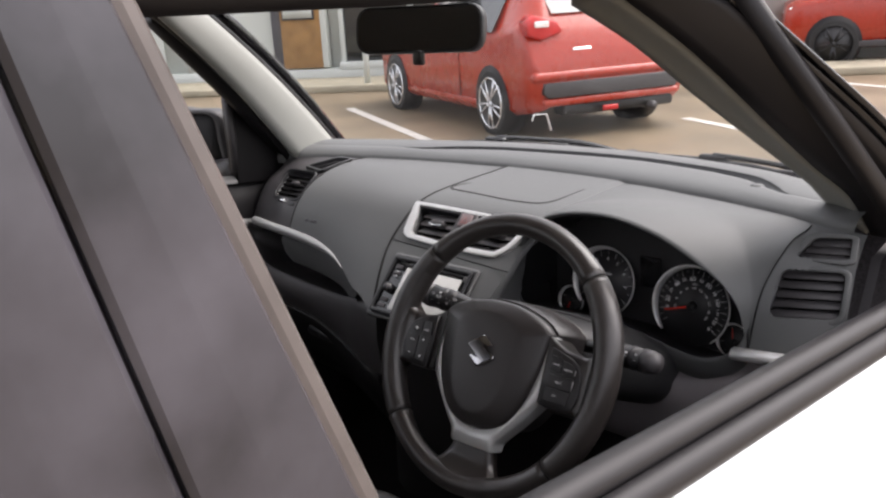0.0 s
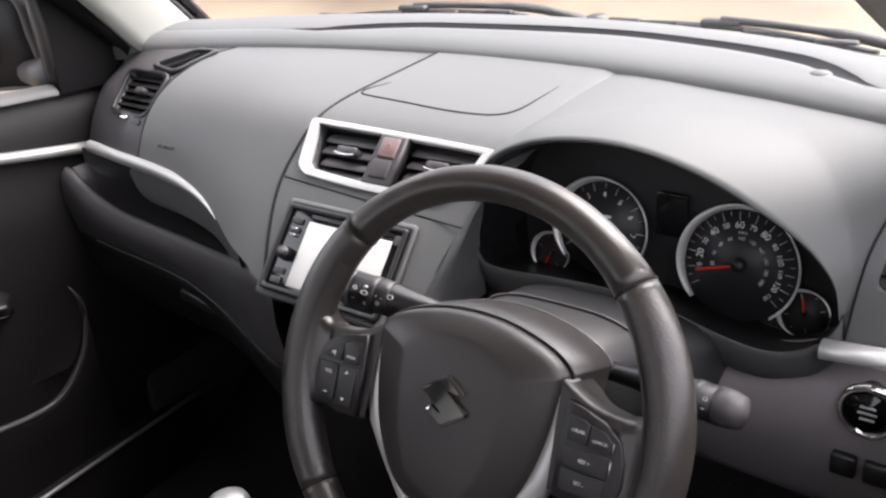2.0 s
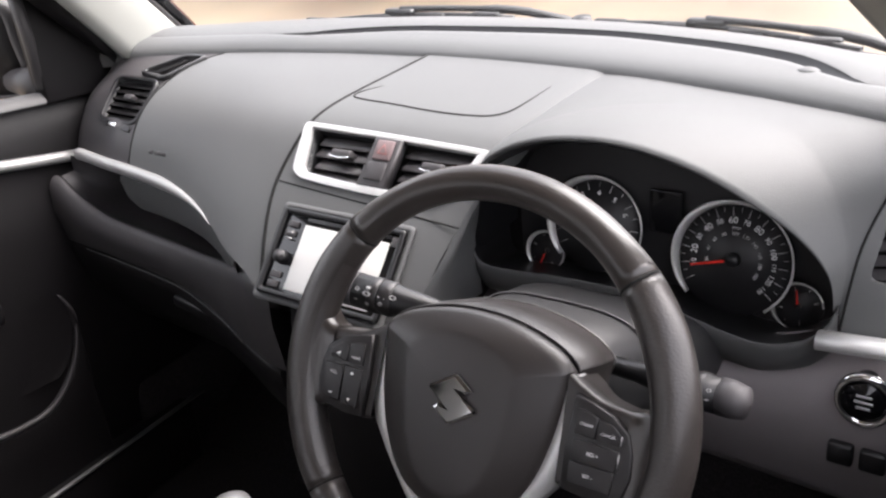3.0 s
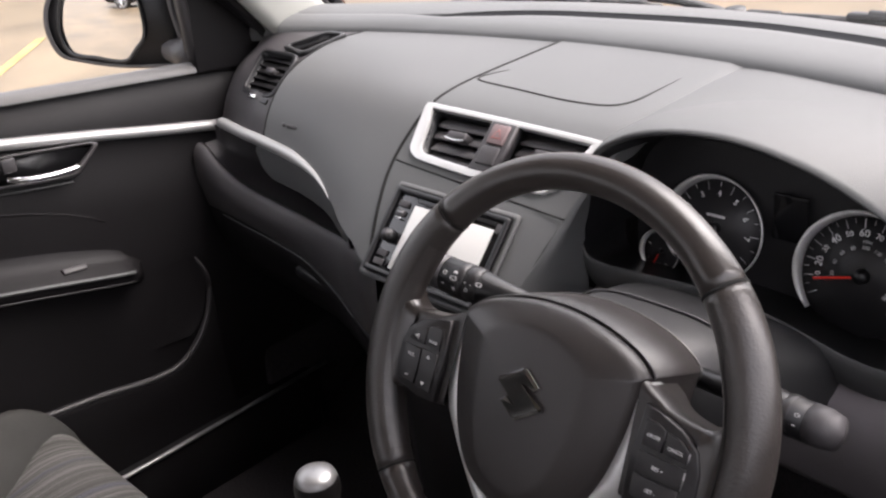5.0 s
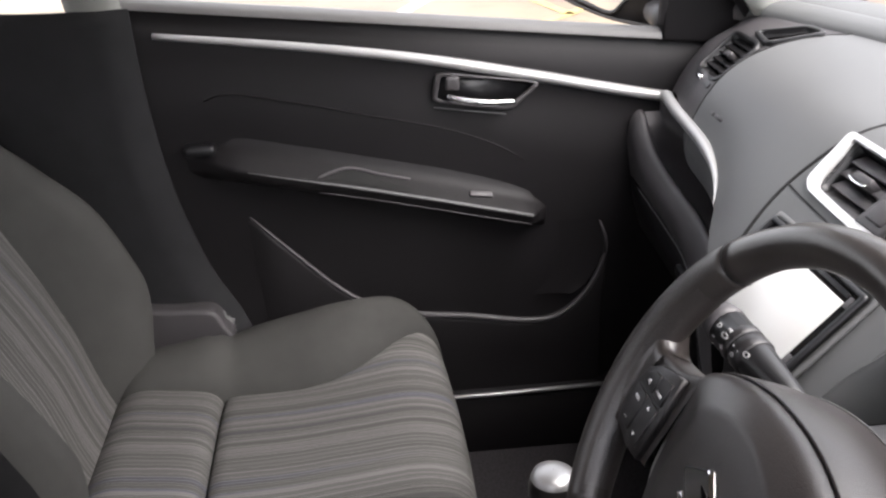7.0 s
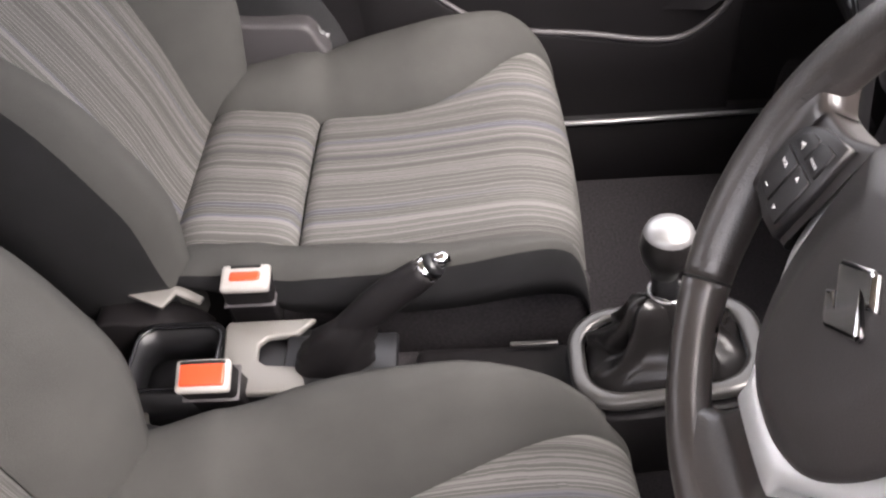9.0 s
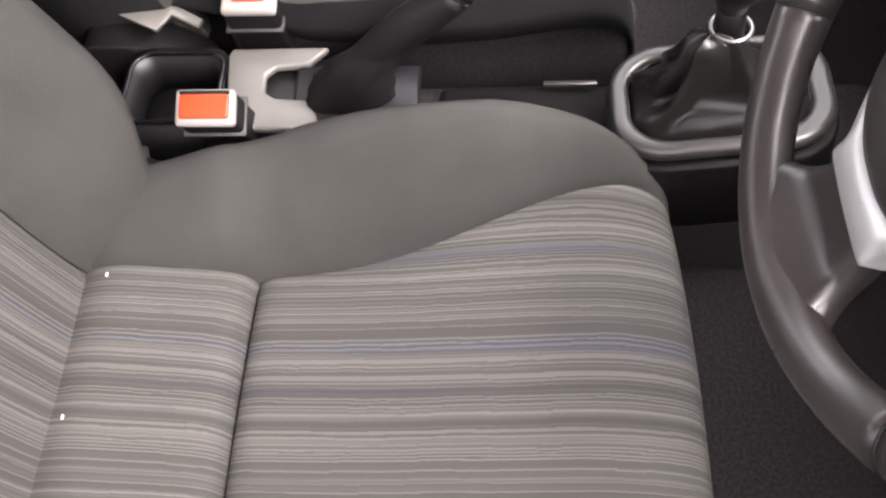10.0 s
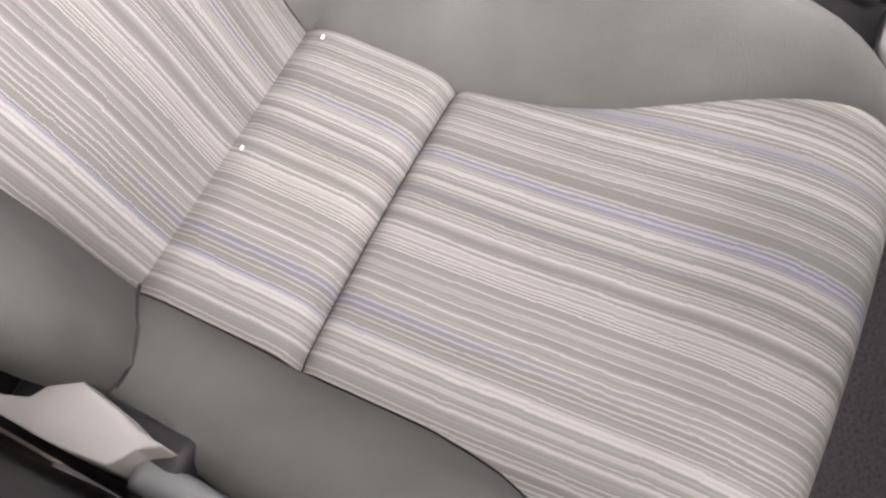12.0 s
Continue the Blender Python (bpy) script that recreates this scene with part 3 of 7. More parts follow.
dpart("sun_sensor", grid([[(0.462 + r * math.cos(a), 0.527 + 0.8 * r * math.sin(a), 1.106 + h) for a in [k * math.pi / 8 for k in range(17)]] for r, h in ((0.013, 0), (0.012, 0.002), (0.008, 0.004), (0.001, 0.0045))]), M_DASH)

# face of the dashboard, side to side
PAS = [(0.0, 1.088), (0.42, 1.084), (0.36, 1.068), (0.315, 1.042), (0.285, 1.005), (0.265, 0.965), (0.25, 0.925), (0.235, 0.88), (0.22, 0.84)]
CEN = [(0.0, 1.088), (0.42, 1.078), (0.345, 1.067), (0.305, 1.050), (0.265, 1.015), (0.22, 0.97), (0.185, 0.93), (0.15, 0.885), (0.125, 0.85)]


def profile(x):
    w = smooth01(-0.42, -0.08, x)
    out = [Vector((mix(a[0], b[0], w), mix(a[1], b[1], w), 0)) for a, b in zip(PAS, CEN)]
    out[0].x = ledge_y(x)
    if out[1].x > out[0].x - 0.03:
        out[1].x = out[0].x - 0.03
    left = smooth01(-0.50, -0.64, x)
    for p in out[1:]:
        p.x += 0.03 * left
    return curve(out, 64)


def strip_z(x):
    return spline(x, (-0.65, -0.60, -0.50, -0.40, -0.31, -0.27, -0.24, -0.19, -0.135, -0.09, -0.07), (0.962, 0.966, 0.962, 0.954, 0.945, 0.938, 0.930, 0.914, 0.903, 0.888, 0.882))


def cut(prof, z):
    out = [prof[0]]
    for a, b in zip(prof, prof[1:]):
        if b.y < z:
            t = (a.y - z) / (a.y - b.y)
            return out + [a.lerp(b, t)]
        out.append(b)
    return out


SEAM = curve([(-0.075, 0.545, 0), (-0.085, 0.47, 0.2), (-0.101, 0.38, 0.4), (-0.116, 0.31, 0.55), (-0.123, 0.26, 0.7), (-0.108, 0.20, 0.85), (-0.084, 0.15, 1.0)], 40)


def seam_x(s):
    return interp(s, [p.z for p in SEAM], [p.x for p in SEAM])


def pad_left(s):
    """Outer edge of the passenger pad, beside the side vents."""
    return spline(s, (0, 0.10, 0.22, 0.35, 0.5, 0.65, 0.8, 1.0), (-0.440, -0.448, -0.452, -0.456, -0.460, -0.463, -0.466, -0.466))


N = 34
rows = []
for i in range(33):
    u = i / 32
    row = []
    for j in range(N + 1):
        s = j / N
        x = mix(pad_left(s), seam_x(s) - 0.0015, u)
        c = sample(cut(profile(x), strip_z(x)), s)
        row.append((x, c.x, c.y))
    rows.append(row)
dpart("passenger_pad", grid(rows), M_DASH, "smooth dark grey airbag pad")
for x, w in ((-0.418, 0.010), (-0.395, 0.026)):
    c = profile(x)
    z = 0.990
    dpart("embossed_bar", box(0, 0, 0, w, 0.006, 0.0016, 0.0005, 1, m=pose(x, interp(-z, [-p.y for p in c], [p.x for p in c]), z, 66, 0, 0)), M_DARK)
# centre panel with the opening for the vents
CV = pose(0.036, 0.281, 1.032, 45, 0, 0)
FRAME_OUT = [(-0.139, 0.036), (-0.120, 0.0365), (0.0, 0.0345), (0.128, 0.031), (0.140, 0.028), (0.138, 0.018), (0.128, -0.006), (0.116, -0.026), (0.100, -0.040), (0.080, -0.0455), (-0.020, -0.0455), (-0.105, -0.0415), (-0.122, -0.0385), (-0.134, -0.030), (-0.138, -0.016), (-0.142, 0.015), (-0.144, 0.030)]
FRAME_IN = [(-0.127, 0.030), (-0.110, 0.0300), (0.0, 0.0280), (0.118, 0.0245), (0.127, 0.0215), (0.125, 0.014), (0.116, -0.006), (0.107, -0.021), (0.094, -0.032), (0.078, -0.0365), (-0.020, -0.0365), (-0.098, -0.0325), (-0.110, -0.0305), (-0.117, -0.025), (-0.120, -0.014), (-0.125, 0.012), (-0.129, 0.025)]
rows = []
for i in range(61):
    u = i / 60
    row = []
    for j in range(101):
        s = j / 100
        xr = interp(s, (0, 0.3, 0.5, 0.62, 0.8, 1.0), (0.235, 0.235, 0.212, 0.174, 0.157, 0.140))
        x = mix(seam_x(s) + 0.0015, xr, u)
        c = sample(cut(profile(x), 0.885), s)
        row.append((x, c.x, c.y + 0.002 - 0.006 * smooth01(0.86, 1.0, u)))
    rows.append(row)
dpart("centre_panel", punch(grid(rows), CV, [(x * 0.97, y * 0.95) for x, y in FRAME_OUT]), M_DASH)
dpart("joint_and_recess_shade", tube([(seam_x(j / N), sample(cut(profile(seam_x(j / N)), 0.885), j / N).x, sample(cut(profile(seam_x(j / N)), 0.885), j / N).y) for j in range(N + 1)], 0.0035, 6), M_DARKGAP, "dark gap between dashboard panels")
# lid on the top of the centre
def deck_z(x, y):
    c = profile(x)
    return interp(-y, [-p.x for p in c], [p.y for p in c]) + 0.002


lid = curve([(-0.066, 0.418, 0), (-0.083, 0.396, 0), (-0.088, 0.383, 0), (-0.076, 0.374, 0), (-0.009, 0.368, 0), (0.054, 0.362, 0), (0.10, 0.361, 0), (0.137, 0.366, 0), (0.156, 0.383, 0), (0.164, 0.419, 0), (0.169, 0.462, 0)], 60)
dpart("lid_gap", tube([(p.x, p.y, deck_z(p.x, p.y)) for p in lid], [0.0014 * min(1, 0.3 + 4 * min(k, len(lid) - 1 - k) / len(lid)) for k in range(len(lid))], 6), M_DARKGAP)

# silver strip, shelf and glove box on the passenger side
def strip_at(x, d=0.0):
    c = cut(profile(x), strip_z(x))[-1]
    return Vector((x, c.x - d - 0.020 * smooth01(-0.50, -0.64, x), c.y))


st = [strip_at(mix(-0.602, -0.236, i / 40), 0.002) for i in range(41)]
bm = tube(st, [0.0088 * min(1, 0.05 + 2.4 * (1 - i / 40)) for i in range(41)], 12, flat=1.1)
dpart("silver_strip", bm, M_STRIP, "satin silver trim strip")


def shelf_z(x):
    """Height of the front lip of the open shelf."""
    return spline(x, (-0.645, -0.60, -0.56, -0.51, -0.45, -0.376, -0.30, -0.24, -0.175, -0.13), (0.930, 0.903, 0.885, 0.873, 0.866, 0.860, 0.862, 0.869, 0.883, 0.889))


def lip_y(x):
    """How far forward the shelf lip stands; it swings out towards the centre stack."""
    return spline(x, (-0.65, -0.40, -0.30, -0.24, -0.175, -0.13), (0.250, 0.250, 0.237, 0.222, 0.200, 0.188))


rows = []
for i in range(41):
    x = mix(-0.640, -0.165, i / 40)
    p = strip_at(x)
    k = smooth01(-0.62, -0.57, x) * smooth01(-0.165, -0.21, x)
    d = 0.085 * k + 0.004
    zl, yl = shelf_z(x), lip_y(x)
    rows.append([p + Vector((0, 0.004, -0.007)), p + Vector((0, 0.02 * k + 0.004, -0.012)), (x, p.y + d * 0.8, p.z - 0.018), (x, p.y + d, p.z - 0.035), (x, p.y + d, zl - 0.018 * k), (x, p.y + d * 0.6, zl - 0.022 * k), (x, yl + 0.012, zl - 0.020 * k), (x, yl + 0.002, zl)])
dpart("shelf", grid(rows), M_DARK, "open dark storage shelf")
rows = []
for i in range(33):
    x = mix(-0.506, -0.185, i / 32)
    p = strip_at(x)
    t0 = p.z - 0.012
    t1 = p.z - spline(x, (-0.506, -0.495, -0.47, -0.35, -0.25, -0.185), (0.030, 0.058, 0.072, 0.070, 0.060, 0.036))
    rows.append([(x, p.y + 0.030, t0), (x, p.y + 0.016, t0 - 0.002), (x, p.y + 0.012, mix(t0, t1, 0.3)), (x, p.y + 0.006, mix(t0, t1, 0.9)), (x, p.y + 0.010, t1), (x, p.y + 0.05, t1 - 0.004)])
dpart("shelf_insert", grid(rows), M_DASH, "dark grey inset panel in the shelf")


def lid_z(x):
    """Upper edge of the glove box lid."""
    return spline(x, (-0.65, -0.58, -0.38, -0.23, -0.12), (0.818, 0.814, 0.795, 0.769, 0.752))


rows = []
for i in range(33):
    x = mix(-0.648, -0.095, i / 32)
    zl, zb = shelf_z(x), lid_z(x)
    y = lip_y(x) - 0.003
    rows.append([(x, y + 0.008, zl - 0.010), (x, y + 0.004, zl), (x, y - 0.003, zl + 0.0015), (x, y - 0.010, zl - 0.004), (x, y - 0.017, zl - 0.016), (x, y - 0.020, mix(zl, zb, 0.45)), (x, y - 0.014, mix(zl, zb, 0.8)), (x, y - 0.010, zb)])
dpart("shelf_front", grid(rows), M_DARK, "dark rolled front of the shelf")
rows = []
for i in range(33):
    x = mix(-0.640, -0.110, i / 32)
    zb, y = lid_z(x) - 0.004, lip_y(x) - 0.012
    rows.append([(x, y + 0.014, zb), (x, y + 0.002, zb), (x, y - 0.002, zb - 0.003), (x, y + 0.002, zb - 0.030), (x, y + 0.02, zb - 0.09), (x, y + 0.07, zb - 0.16), (x, y + 0.18, zb - 0.20), (x, 0.58, 0.52)])
lid_ = dpart("glove_box", grid(rows), M_TRIMBLK, "dark plastic glove box lid")
# thin paler tube paints the light along the lid's upper edge
dpart("glove_box_edge_glint", tube([(x, lip_y(x) - 0.0140, lid_z(x) - 0.005) for x in [mix(-0.60, -0.20, i / 16) for i in range(17)]], 0.0011, 6), M_DASH)
dpart("glove_box_latch", box(-0.355, lip_y(-0.355) - 0.010, lid_z(-0.355) - 0.035, 0.075, 0.012, 0.018, 0.004, m=pose(0, 0, 0, 0, 9, 0)), M_BLACK, parent=lid_)

# end of the dashboard with the passenger's side vents
def quad_place(tl, tr, br, bl):
    """Frame of a four-sided opening, and its outline in that frame."""
    tl, tr, br, bl = (Vector(p) for p in (tl, tr, br, bl))
    mid = (tl + tr + br + bl) / 4
    ax = (tr + br - tl - bl).normalized()
    ay = (tl + tr - bl - br)
    az = ax.cross(ay).normalized()
    ay = az.cross(ax).normalized()
    m = Matrix(((ax.x, ay.x, az.x, mid.x), (ax.y, ay.y, az.y, mid.y), (ax.z, ay.z, az.z, mid.z), (0, 0, 0, 1)))
    inv = m.inverted()
    return m, [((inv @ p).x, (inv @ p).y) for p in (tl, tr, br, bl)]


def grown(poly, d):
    """Outline with its corners rounded, pushed outwards by d."""
    out = []
    n = len(poly)
    c = sum((Vector(p) for p in poly), Vector((0, 0))) / n
    for i in range(n):
        a, b, e = Vector(poly[i - 1]), Vector(poly[i]), Vector(poly[(i + 1) % n])
        for t in (0.0, 0.25, 0.5, 0.75, 1.0):
            r = 0.16
            p = (b.lerp(a, r) * (1 - t) + b * t) * (1 - t) + (b * (1 - t) + b.lerp(e, r) * t) * t
            out.append(tuple(p + (p - c).normalized() * d))
    return out


def vent_unit(place, poly, nslat, label, rim, tilt=-32, tab=None, blade=M_DARK):
    """Louvred vent set into its opening: throat, bezel, slats that follow the outline, and a tab."""
    o, w = grown(poly, 0.008), grown(poly, -0.001)
    # near-black back plate paints the shade deep in the duct
    base = dpart("air_vent", plate(w, 0.002, place @ pose(0, 0, -0.028)), M_DARKGAP, label)
    dpart("throat", ring(grown(poly, 0.001), w, 0.028, place @ pose(0, 0, -0.027)), M_BLACK, parent=base)
    soften(dpart("bezel", ring(o, w, 0.010, place @ pose(0, 0, -0.005)), rim, parent=base), 0.002, 2)
    tl, tr, br, bl = (Vector(p) for p in poly)
    for i in range(nslat):
        t = (i + 0.5) / nslat
        a, b = tl.lerp(bl, t), tr.lerp(br, t)
        d = b - a
        dpart("slat", box(0, 0, 0, d.length, 0.013, 0.0024, 0.0008, 1, m=place @ pose((a.x + b.x) / 2, (a.y + b.y) / 2, -0.006, tilt, 0, 0) @ Matrix.Rotation(math.atan2(d.y, d.x), 4, "Z")), blade, parent=base)
    if tab:
        x, y = tab
        dpart("adjuster", box(0, 0, 0, 0.024, 0.010, 0.014, 0.003, m=place @ pose(x, y, 0.001)), M_DARK, parent=base)
    return base


V1 = quad_place((-0.588, 0.372, 1.064), (-0.472, 0.358, 1.068), (-0.474, 0.300, 1.022), (-0.575, 0.314, 1.016))
V2 = quad_place((-0.532, 0.382, 1.075), (-0.490, 0.436, 1.087), (-0.448, 0.438, 1.088), (-0.470, 0.372, 1.073))
rows = []
for i in range(49):
    u = i / 48
    row = []
    for j in range(81):
        s_ = j / 80
        x = mix(-0.672, pad_left(s_) - 0.001, u)
        c = sample(cut(profile(x), strip_z(x)), s_)
        edge = max(0.0, 1 - u * 5) ** 2
        row.append((x, c.x + 0.001 + 0.03 * edge, c.y - 0.001 - 0.012 * edge))
    rows.append(row)
bm = grid(rows)
for m_, poly_ in (V1, V2):
    punch(bm, m_, grown(poly_, 0.001))
dpart("end_cap", bm, M_DARK, "dark end panel with the side vents")
dpart("pad_edge_gap", tube([(pad_left(j / N), sample(cut(profile(pad_left(j / N)), strip_z(pad_left(j / N))), j / N).x, sample(cut(profile(pad_left(j / N)), strip_z(pad_left(j / N))), j / N).y) for j in range(N + 1)], 0.0014, 6), M_DARKGAP)
vent_unit(V1[0], V1[1], 6, "side air vent with dark slats", M_BLACK, tab=(0.005, 0.004), blade=M_TRIMBLK)
vent_unit(V2[0], V2[1], 4, "small window air vent with dark slats", M_BLACK, tilt=-20, blade=M_TRIMBLK)
dpart("vent_wheel_slot", box(0, 0, 0, 0.075, 0.009, 0.003, 0.001, m=pose(-0.515, 0.2965, 1.0135, 48, 0, -8)), M_BLACK)
dpart("vent_wheel", box(0, 0, 0, 0.022, 0.007, 0.010, 0.002, m=pose(-0.522, 0.295, 1.0165, 48, 0, -8)), M_CHROME, "small bright vent thumb wheel")

# centre vents: silver frame, two louvred openings and the hazard switch between them
o1 = [(p.x, p.y) for p in curve([(x, y, 0) for x, y in FRAME_OUT], 136, True)]
o2 = [(p.x, p.y) for p in curve([(x, y, 0) for x, y in FRAME_IN], 136, True)]
M_HAZLINE = mat("hazard_print", (0.32, 0.10, 0.09), rough=0.5)
# near-black plate stands for the shade behind the centre slats
vf = dpart("centre_vents", plate(o2, 0.002, CV @ pose(0, 0, -0.045)), M_DARKGAP, "twin centre air vents in a silver frame")
dpart("throat", ring([(x * 1.01, y * 1.02) for x, y in o2], o2, 0.045, CV @ pose(0, 0, -0.044)), M_BLACK, parent=vf)
fr = dpart("silver_frame", ring(o1, o2, 0.010, CV @ pose(0, 0, -0.004)), M_SILVER, "satin silver vent frame", parent=vf)
soften(fr, 0.002, 2)
for xl, xr in ((-0.116, -0.026), (0.024, 0.116)):
    for i, y in enumerate((0.018, 0.002, -0.014, -0.029)):
        a, b = xl + (0.006 if i > 1 and xl < 0 else 0), xr - (0.007 * i if xl > 0 else 0.003 * i)
        dpart("slat", box(0, 0, 0, b - a, 0.018, 0.0030, 0.001, 1, m=CV @ pose((a + b) / 2, y, -0.009, -30)), M_DARK, parent=vf)
    for k in range(4):
        dpart("guide_vane", box(0, 0, 0, 0.0016, 0.055, 0.014, 0.0004, 1, m=CV @ pose(mix(xl, xr, (k + 0.5) / 4), -0.003, -0.026)), M_BLACK, parent=vf)
    xm = (xl + xr) / 2
    ad = dpart("adjuster", box(0, 0, 0, 0.032, 0.011, 0.018, 0.003, m=CV @ pose(xm + 0.004, 0.000, -0.001)), M_DARK, parent=vf)
    dpart("adjuster_edge", tube([CV @ Vector((xm + 0.004 + 0.016 * math.sin(a), -0.004 - 0.003 * math.cos(a), 0.0085)) for a in [mix(-1.4, 1.4, k / 8) for k in range(9)]], 0.0013, 6), M_CHROME, parent=vf)
dpart("switch_panel", plate([(-0.022, 0.029), (0.020, 0.028), (0.018, -0.037), (-0.026, -0.037)], 0.014, CV @ pose(0, 0, -0.006), 0.003), M_DARK, parent=vf)
dpart("hazard_switch", box(0, 0, 0, 0.026, 0.026, 0.006, 0.002, m=CV @ pose(-0.001, 0.011, 0.008)), M_HAZ, "dull red hazard switch", parent=vf)
dpart("switch_blank", box(0, 0, 0, 0.028, 0.024, 0.005, 0.002, m=CV @ pose(-0.003, -0.017, 0.008)), M_DARK, parent=vf)
tri = [(0.0, 0.007), (-0.008, -0.006), (0.008, -0.006)]
dpart("hazard_triangle", ring(tri, [(x * 0.8, y * 0.8) for x, y in tri], 0.0004, CV @ pose(-0.001, 0.011, 0.0111)), M_HAZLINE, parent=vf)
dpart("panel_joint", tube([(x, interp(-z, [-p.y for p in profile(x)], [p.x for p in profile(x)]) - 0.0006, z + 0.0016) for x, z in [(mix(-0.119, 0.171, k / 24), mix(0.997, 0.985, k / 24)) for k in range(25)]], 0.0010, 6), M_DARKGAP)

# radio below
RD = pose(0.015, 0.183, 0.934, 47, 0, 0)
radio = thing("radio", "double-height touchscreen car radio in the dashboard", "radio", (0.015, 0.183, 0.934))


def rpart(name, bm, material, label="", parent=None):
    bmesh.ops.translate(bm, vec=(-0.015, -0.183, -0.934), verts=bm.verts)
    return part(name, bm, material, parent or radio, label)


rpart("body", box(0, 0, 0, 0.182, 0.104, 0.03, 0.003, m=RD @ pose(0, 0, -0.008)), M_GLOSS, "gloss black radio front")
rpart("bezel", ring(rounded(0.190, 0.112, 0.004), rounded(0.178, 0.100, 0.003), 0.006, RD @ pose(0, 0, 0.004)), M_BLACK)
rpart("screen", box(0, 0, 0, 0.132, 0.084, 0.002, 0.0008, m=RD @ pose(0.012, -0.004, 0.0075)), M_SCREEN, "touchscreen with a pale reflection in its colour")
rpart("disc_slot", box(0, 0, 0, 0.13, 0.005, 0.002, 0.0008, m=RD @ pose(0.012, 0.045, 0.0075)), M_BLACK)
rpart("knob", cyl(RD @ Vector((-0.072, -0.008, 0.006)), RD @ Vector((-0.072, -0.008, 0.018)), 0.009, 0.008, 20), M_BLACK)
rpart("knob_ring", cyl(RD @ Vector((-0.072, -0.008, 0.0175)), RD @ Vector((-0.072, -0.008, 0.0185)), 0.006, 0.006, 20), M_DARK)
for y in (0.036, 0.024, -0.030, -0.042):
    rpart("button", box(0, 0, 0, 0.016, 0.008, 0.003, 0.001, m=RD @ pose(-0.073, y, 0.008)), M_DARK)
for y in (0.025, 0.017):
    rpart("print_bar", box(0, 0, 0, 0.010, 0.002, 0.0006, 0, m=RD @ pose(-0.072, y, 0.0100)), M_SATIN)
for y in (0.04, -0.035):
    rpart("button", box(0, 0, 0, 0.008, 0.012, 0.003, 0.001, m=RD @ pose(0.084, y, 0.008)), M_DARK)
dpart("radio_recess", ring(rounded(0.205, 0.128, 0.006), rounded(0.190, 0.112, 0.004), 0.004, RD @ pose(0, 0, 0.0)), M_DASH)

# lower centre stack down to the gear console
rows = []
for y, z, hw in ((0.168, 0.886, 0.100), (0.158, 0.876, 0.105), (0.150, 0.84, 0.105), (0.150, 0.80, 0.105), (0.14, 0.72, 0.11), (0.14, 0.64, 0.10), (0.14, 0.55, 0.10)):
    rows.append([(0.02 + hw * u, y + 0.05 * abs(u) ** 4, z) for u in (-1.02, -1, -0.8, -0.4, 0, 0.4, 0.8, 1, 1.02)])
dpart("heater_panel", grid(rows), M_TRIMBLK)
# side of the centre stack towards the instruments
rows = []
for j in range(15):
    z = mix(1.045, 0.872, j / 14)
    y = interp(z, (0.85, 0.885, 0.93, 0.97, 1.015, 1.05), (0.125, 0.15, 0.185, 0.22, 0.265, 0.305))
    xe = interp(z, (0.855, 0.925, 0.95, 1.0, 1.045), (0.139, 0.150, 0.161, 0.172, 0.190))
    xb = interp(z, (0.86, 0.90, 0.915, 0.95, 1.01, 1.045), (0.152, 0.152, 0.151, 0.150, 0.164, 0.186))
    rows.append([(xe, y, z + 0.002), (xe + 0.006, y + 0.004, z), (mix(xe + 0.006, xb, 0.4), mix(y, 0.295, 0.4), z - 0.001), (mix(xe + 0.004, xb, 0.8), mix(y, 0.295, 0.8), z - 0.002), (xb, 0.295, z - 0.003)])
dpart("stack_flank", grid(rows), M_DASH)
dpart("stack_edge", tube([(interp(z, (0.855, 0.925, 0.95, 1.0, 1.045), (0.139, 0.150, 0.161, 0.172, 0.190)) + 0.002, interp(z, (0.85, 0.885, 0.93, 0.97, 1.015, 1.05), (0.125, 0.15, 0.185, 0.22, 0.265, 0.305)), z + 0.002) for z in [mix(1.040, 0.870, k / 20) for k in range(21)]], 0.0010, 6), M_DASH)

# driver's side: one top pad that swells into the hood over the instruments
arch = curve([(0.150, 0.287, 0.935), (0.156, 0.279, 0.985), (0.179, 0.268, 1.046), (0.222, 0.262, 1.079), (0.279, 0.262, 1.096), (0.352, 0.262, 1.099), (0.424, 0.264, 1.083), (0.485, 0.267, 1.054), (0.530, 0.270, 1.024), (0.556, 0.274, 0.990), (0.562, 0.282, 0.950)], 60)
ridge = curve([(0.147, 0.295, 0.935), (0.152, 0.290, 0.988), (0.171, 0.298, 1.048), (0.206, 0.330, 1.0755), (0.262, 0.392, 1.0865), (0.350, 0.420, 1.0915), (0.428, 0.412, 1.091), (0.496, 0.378, 1.082), (0.546, 0.322, 1.048), (0.566, 0.296, 1.000), (0.566, 0.290, 0.950)], 60)
outer = curve([(0.145, 0.305, 0.935), (0.148, 0.302, 0.988), (0.163, 0.325, 1.045), (0.178, 0.380, 1.066), (0.210, 0.524, 1.086), (0.360, 0.498, 1.0865), (0.470, 0.470, 1.0865), (0.590, 0.427, 1.085), (0.596, 0.345, 1.072), (0.577, 0.305, 1.010), (0.568, 0.286, 0.925)], 60)
rows = []
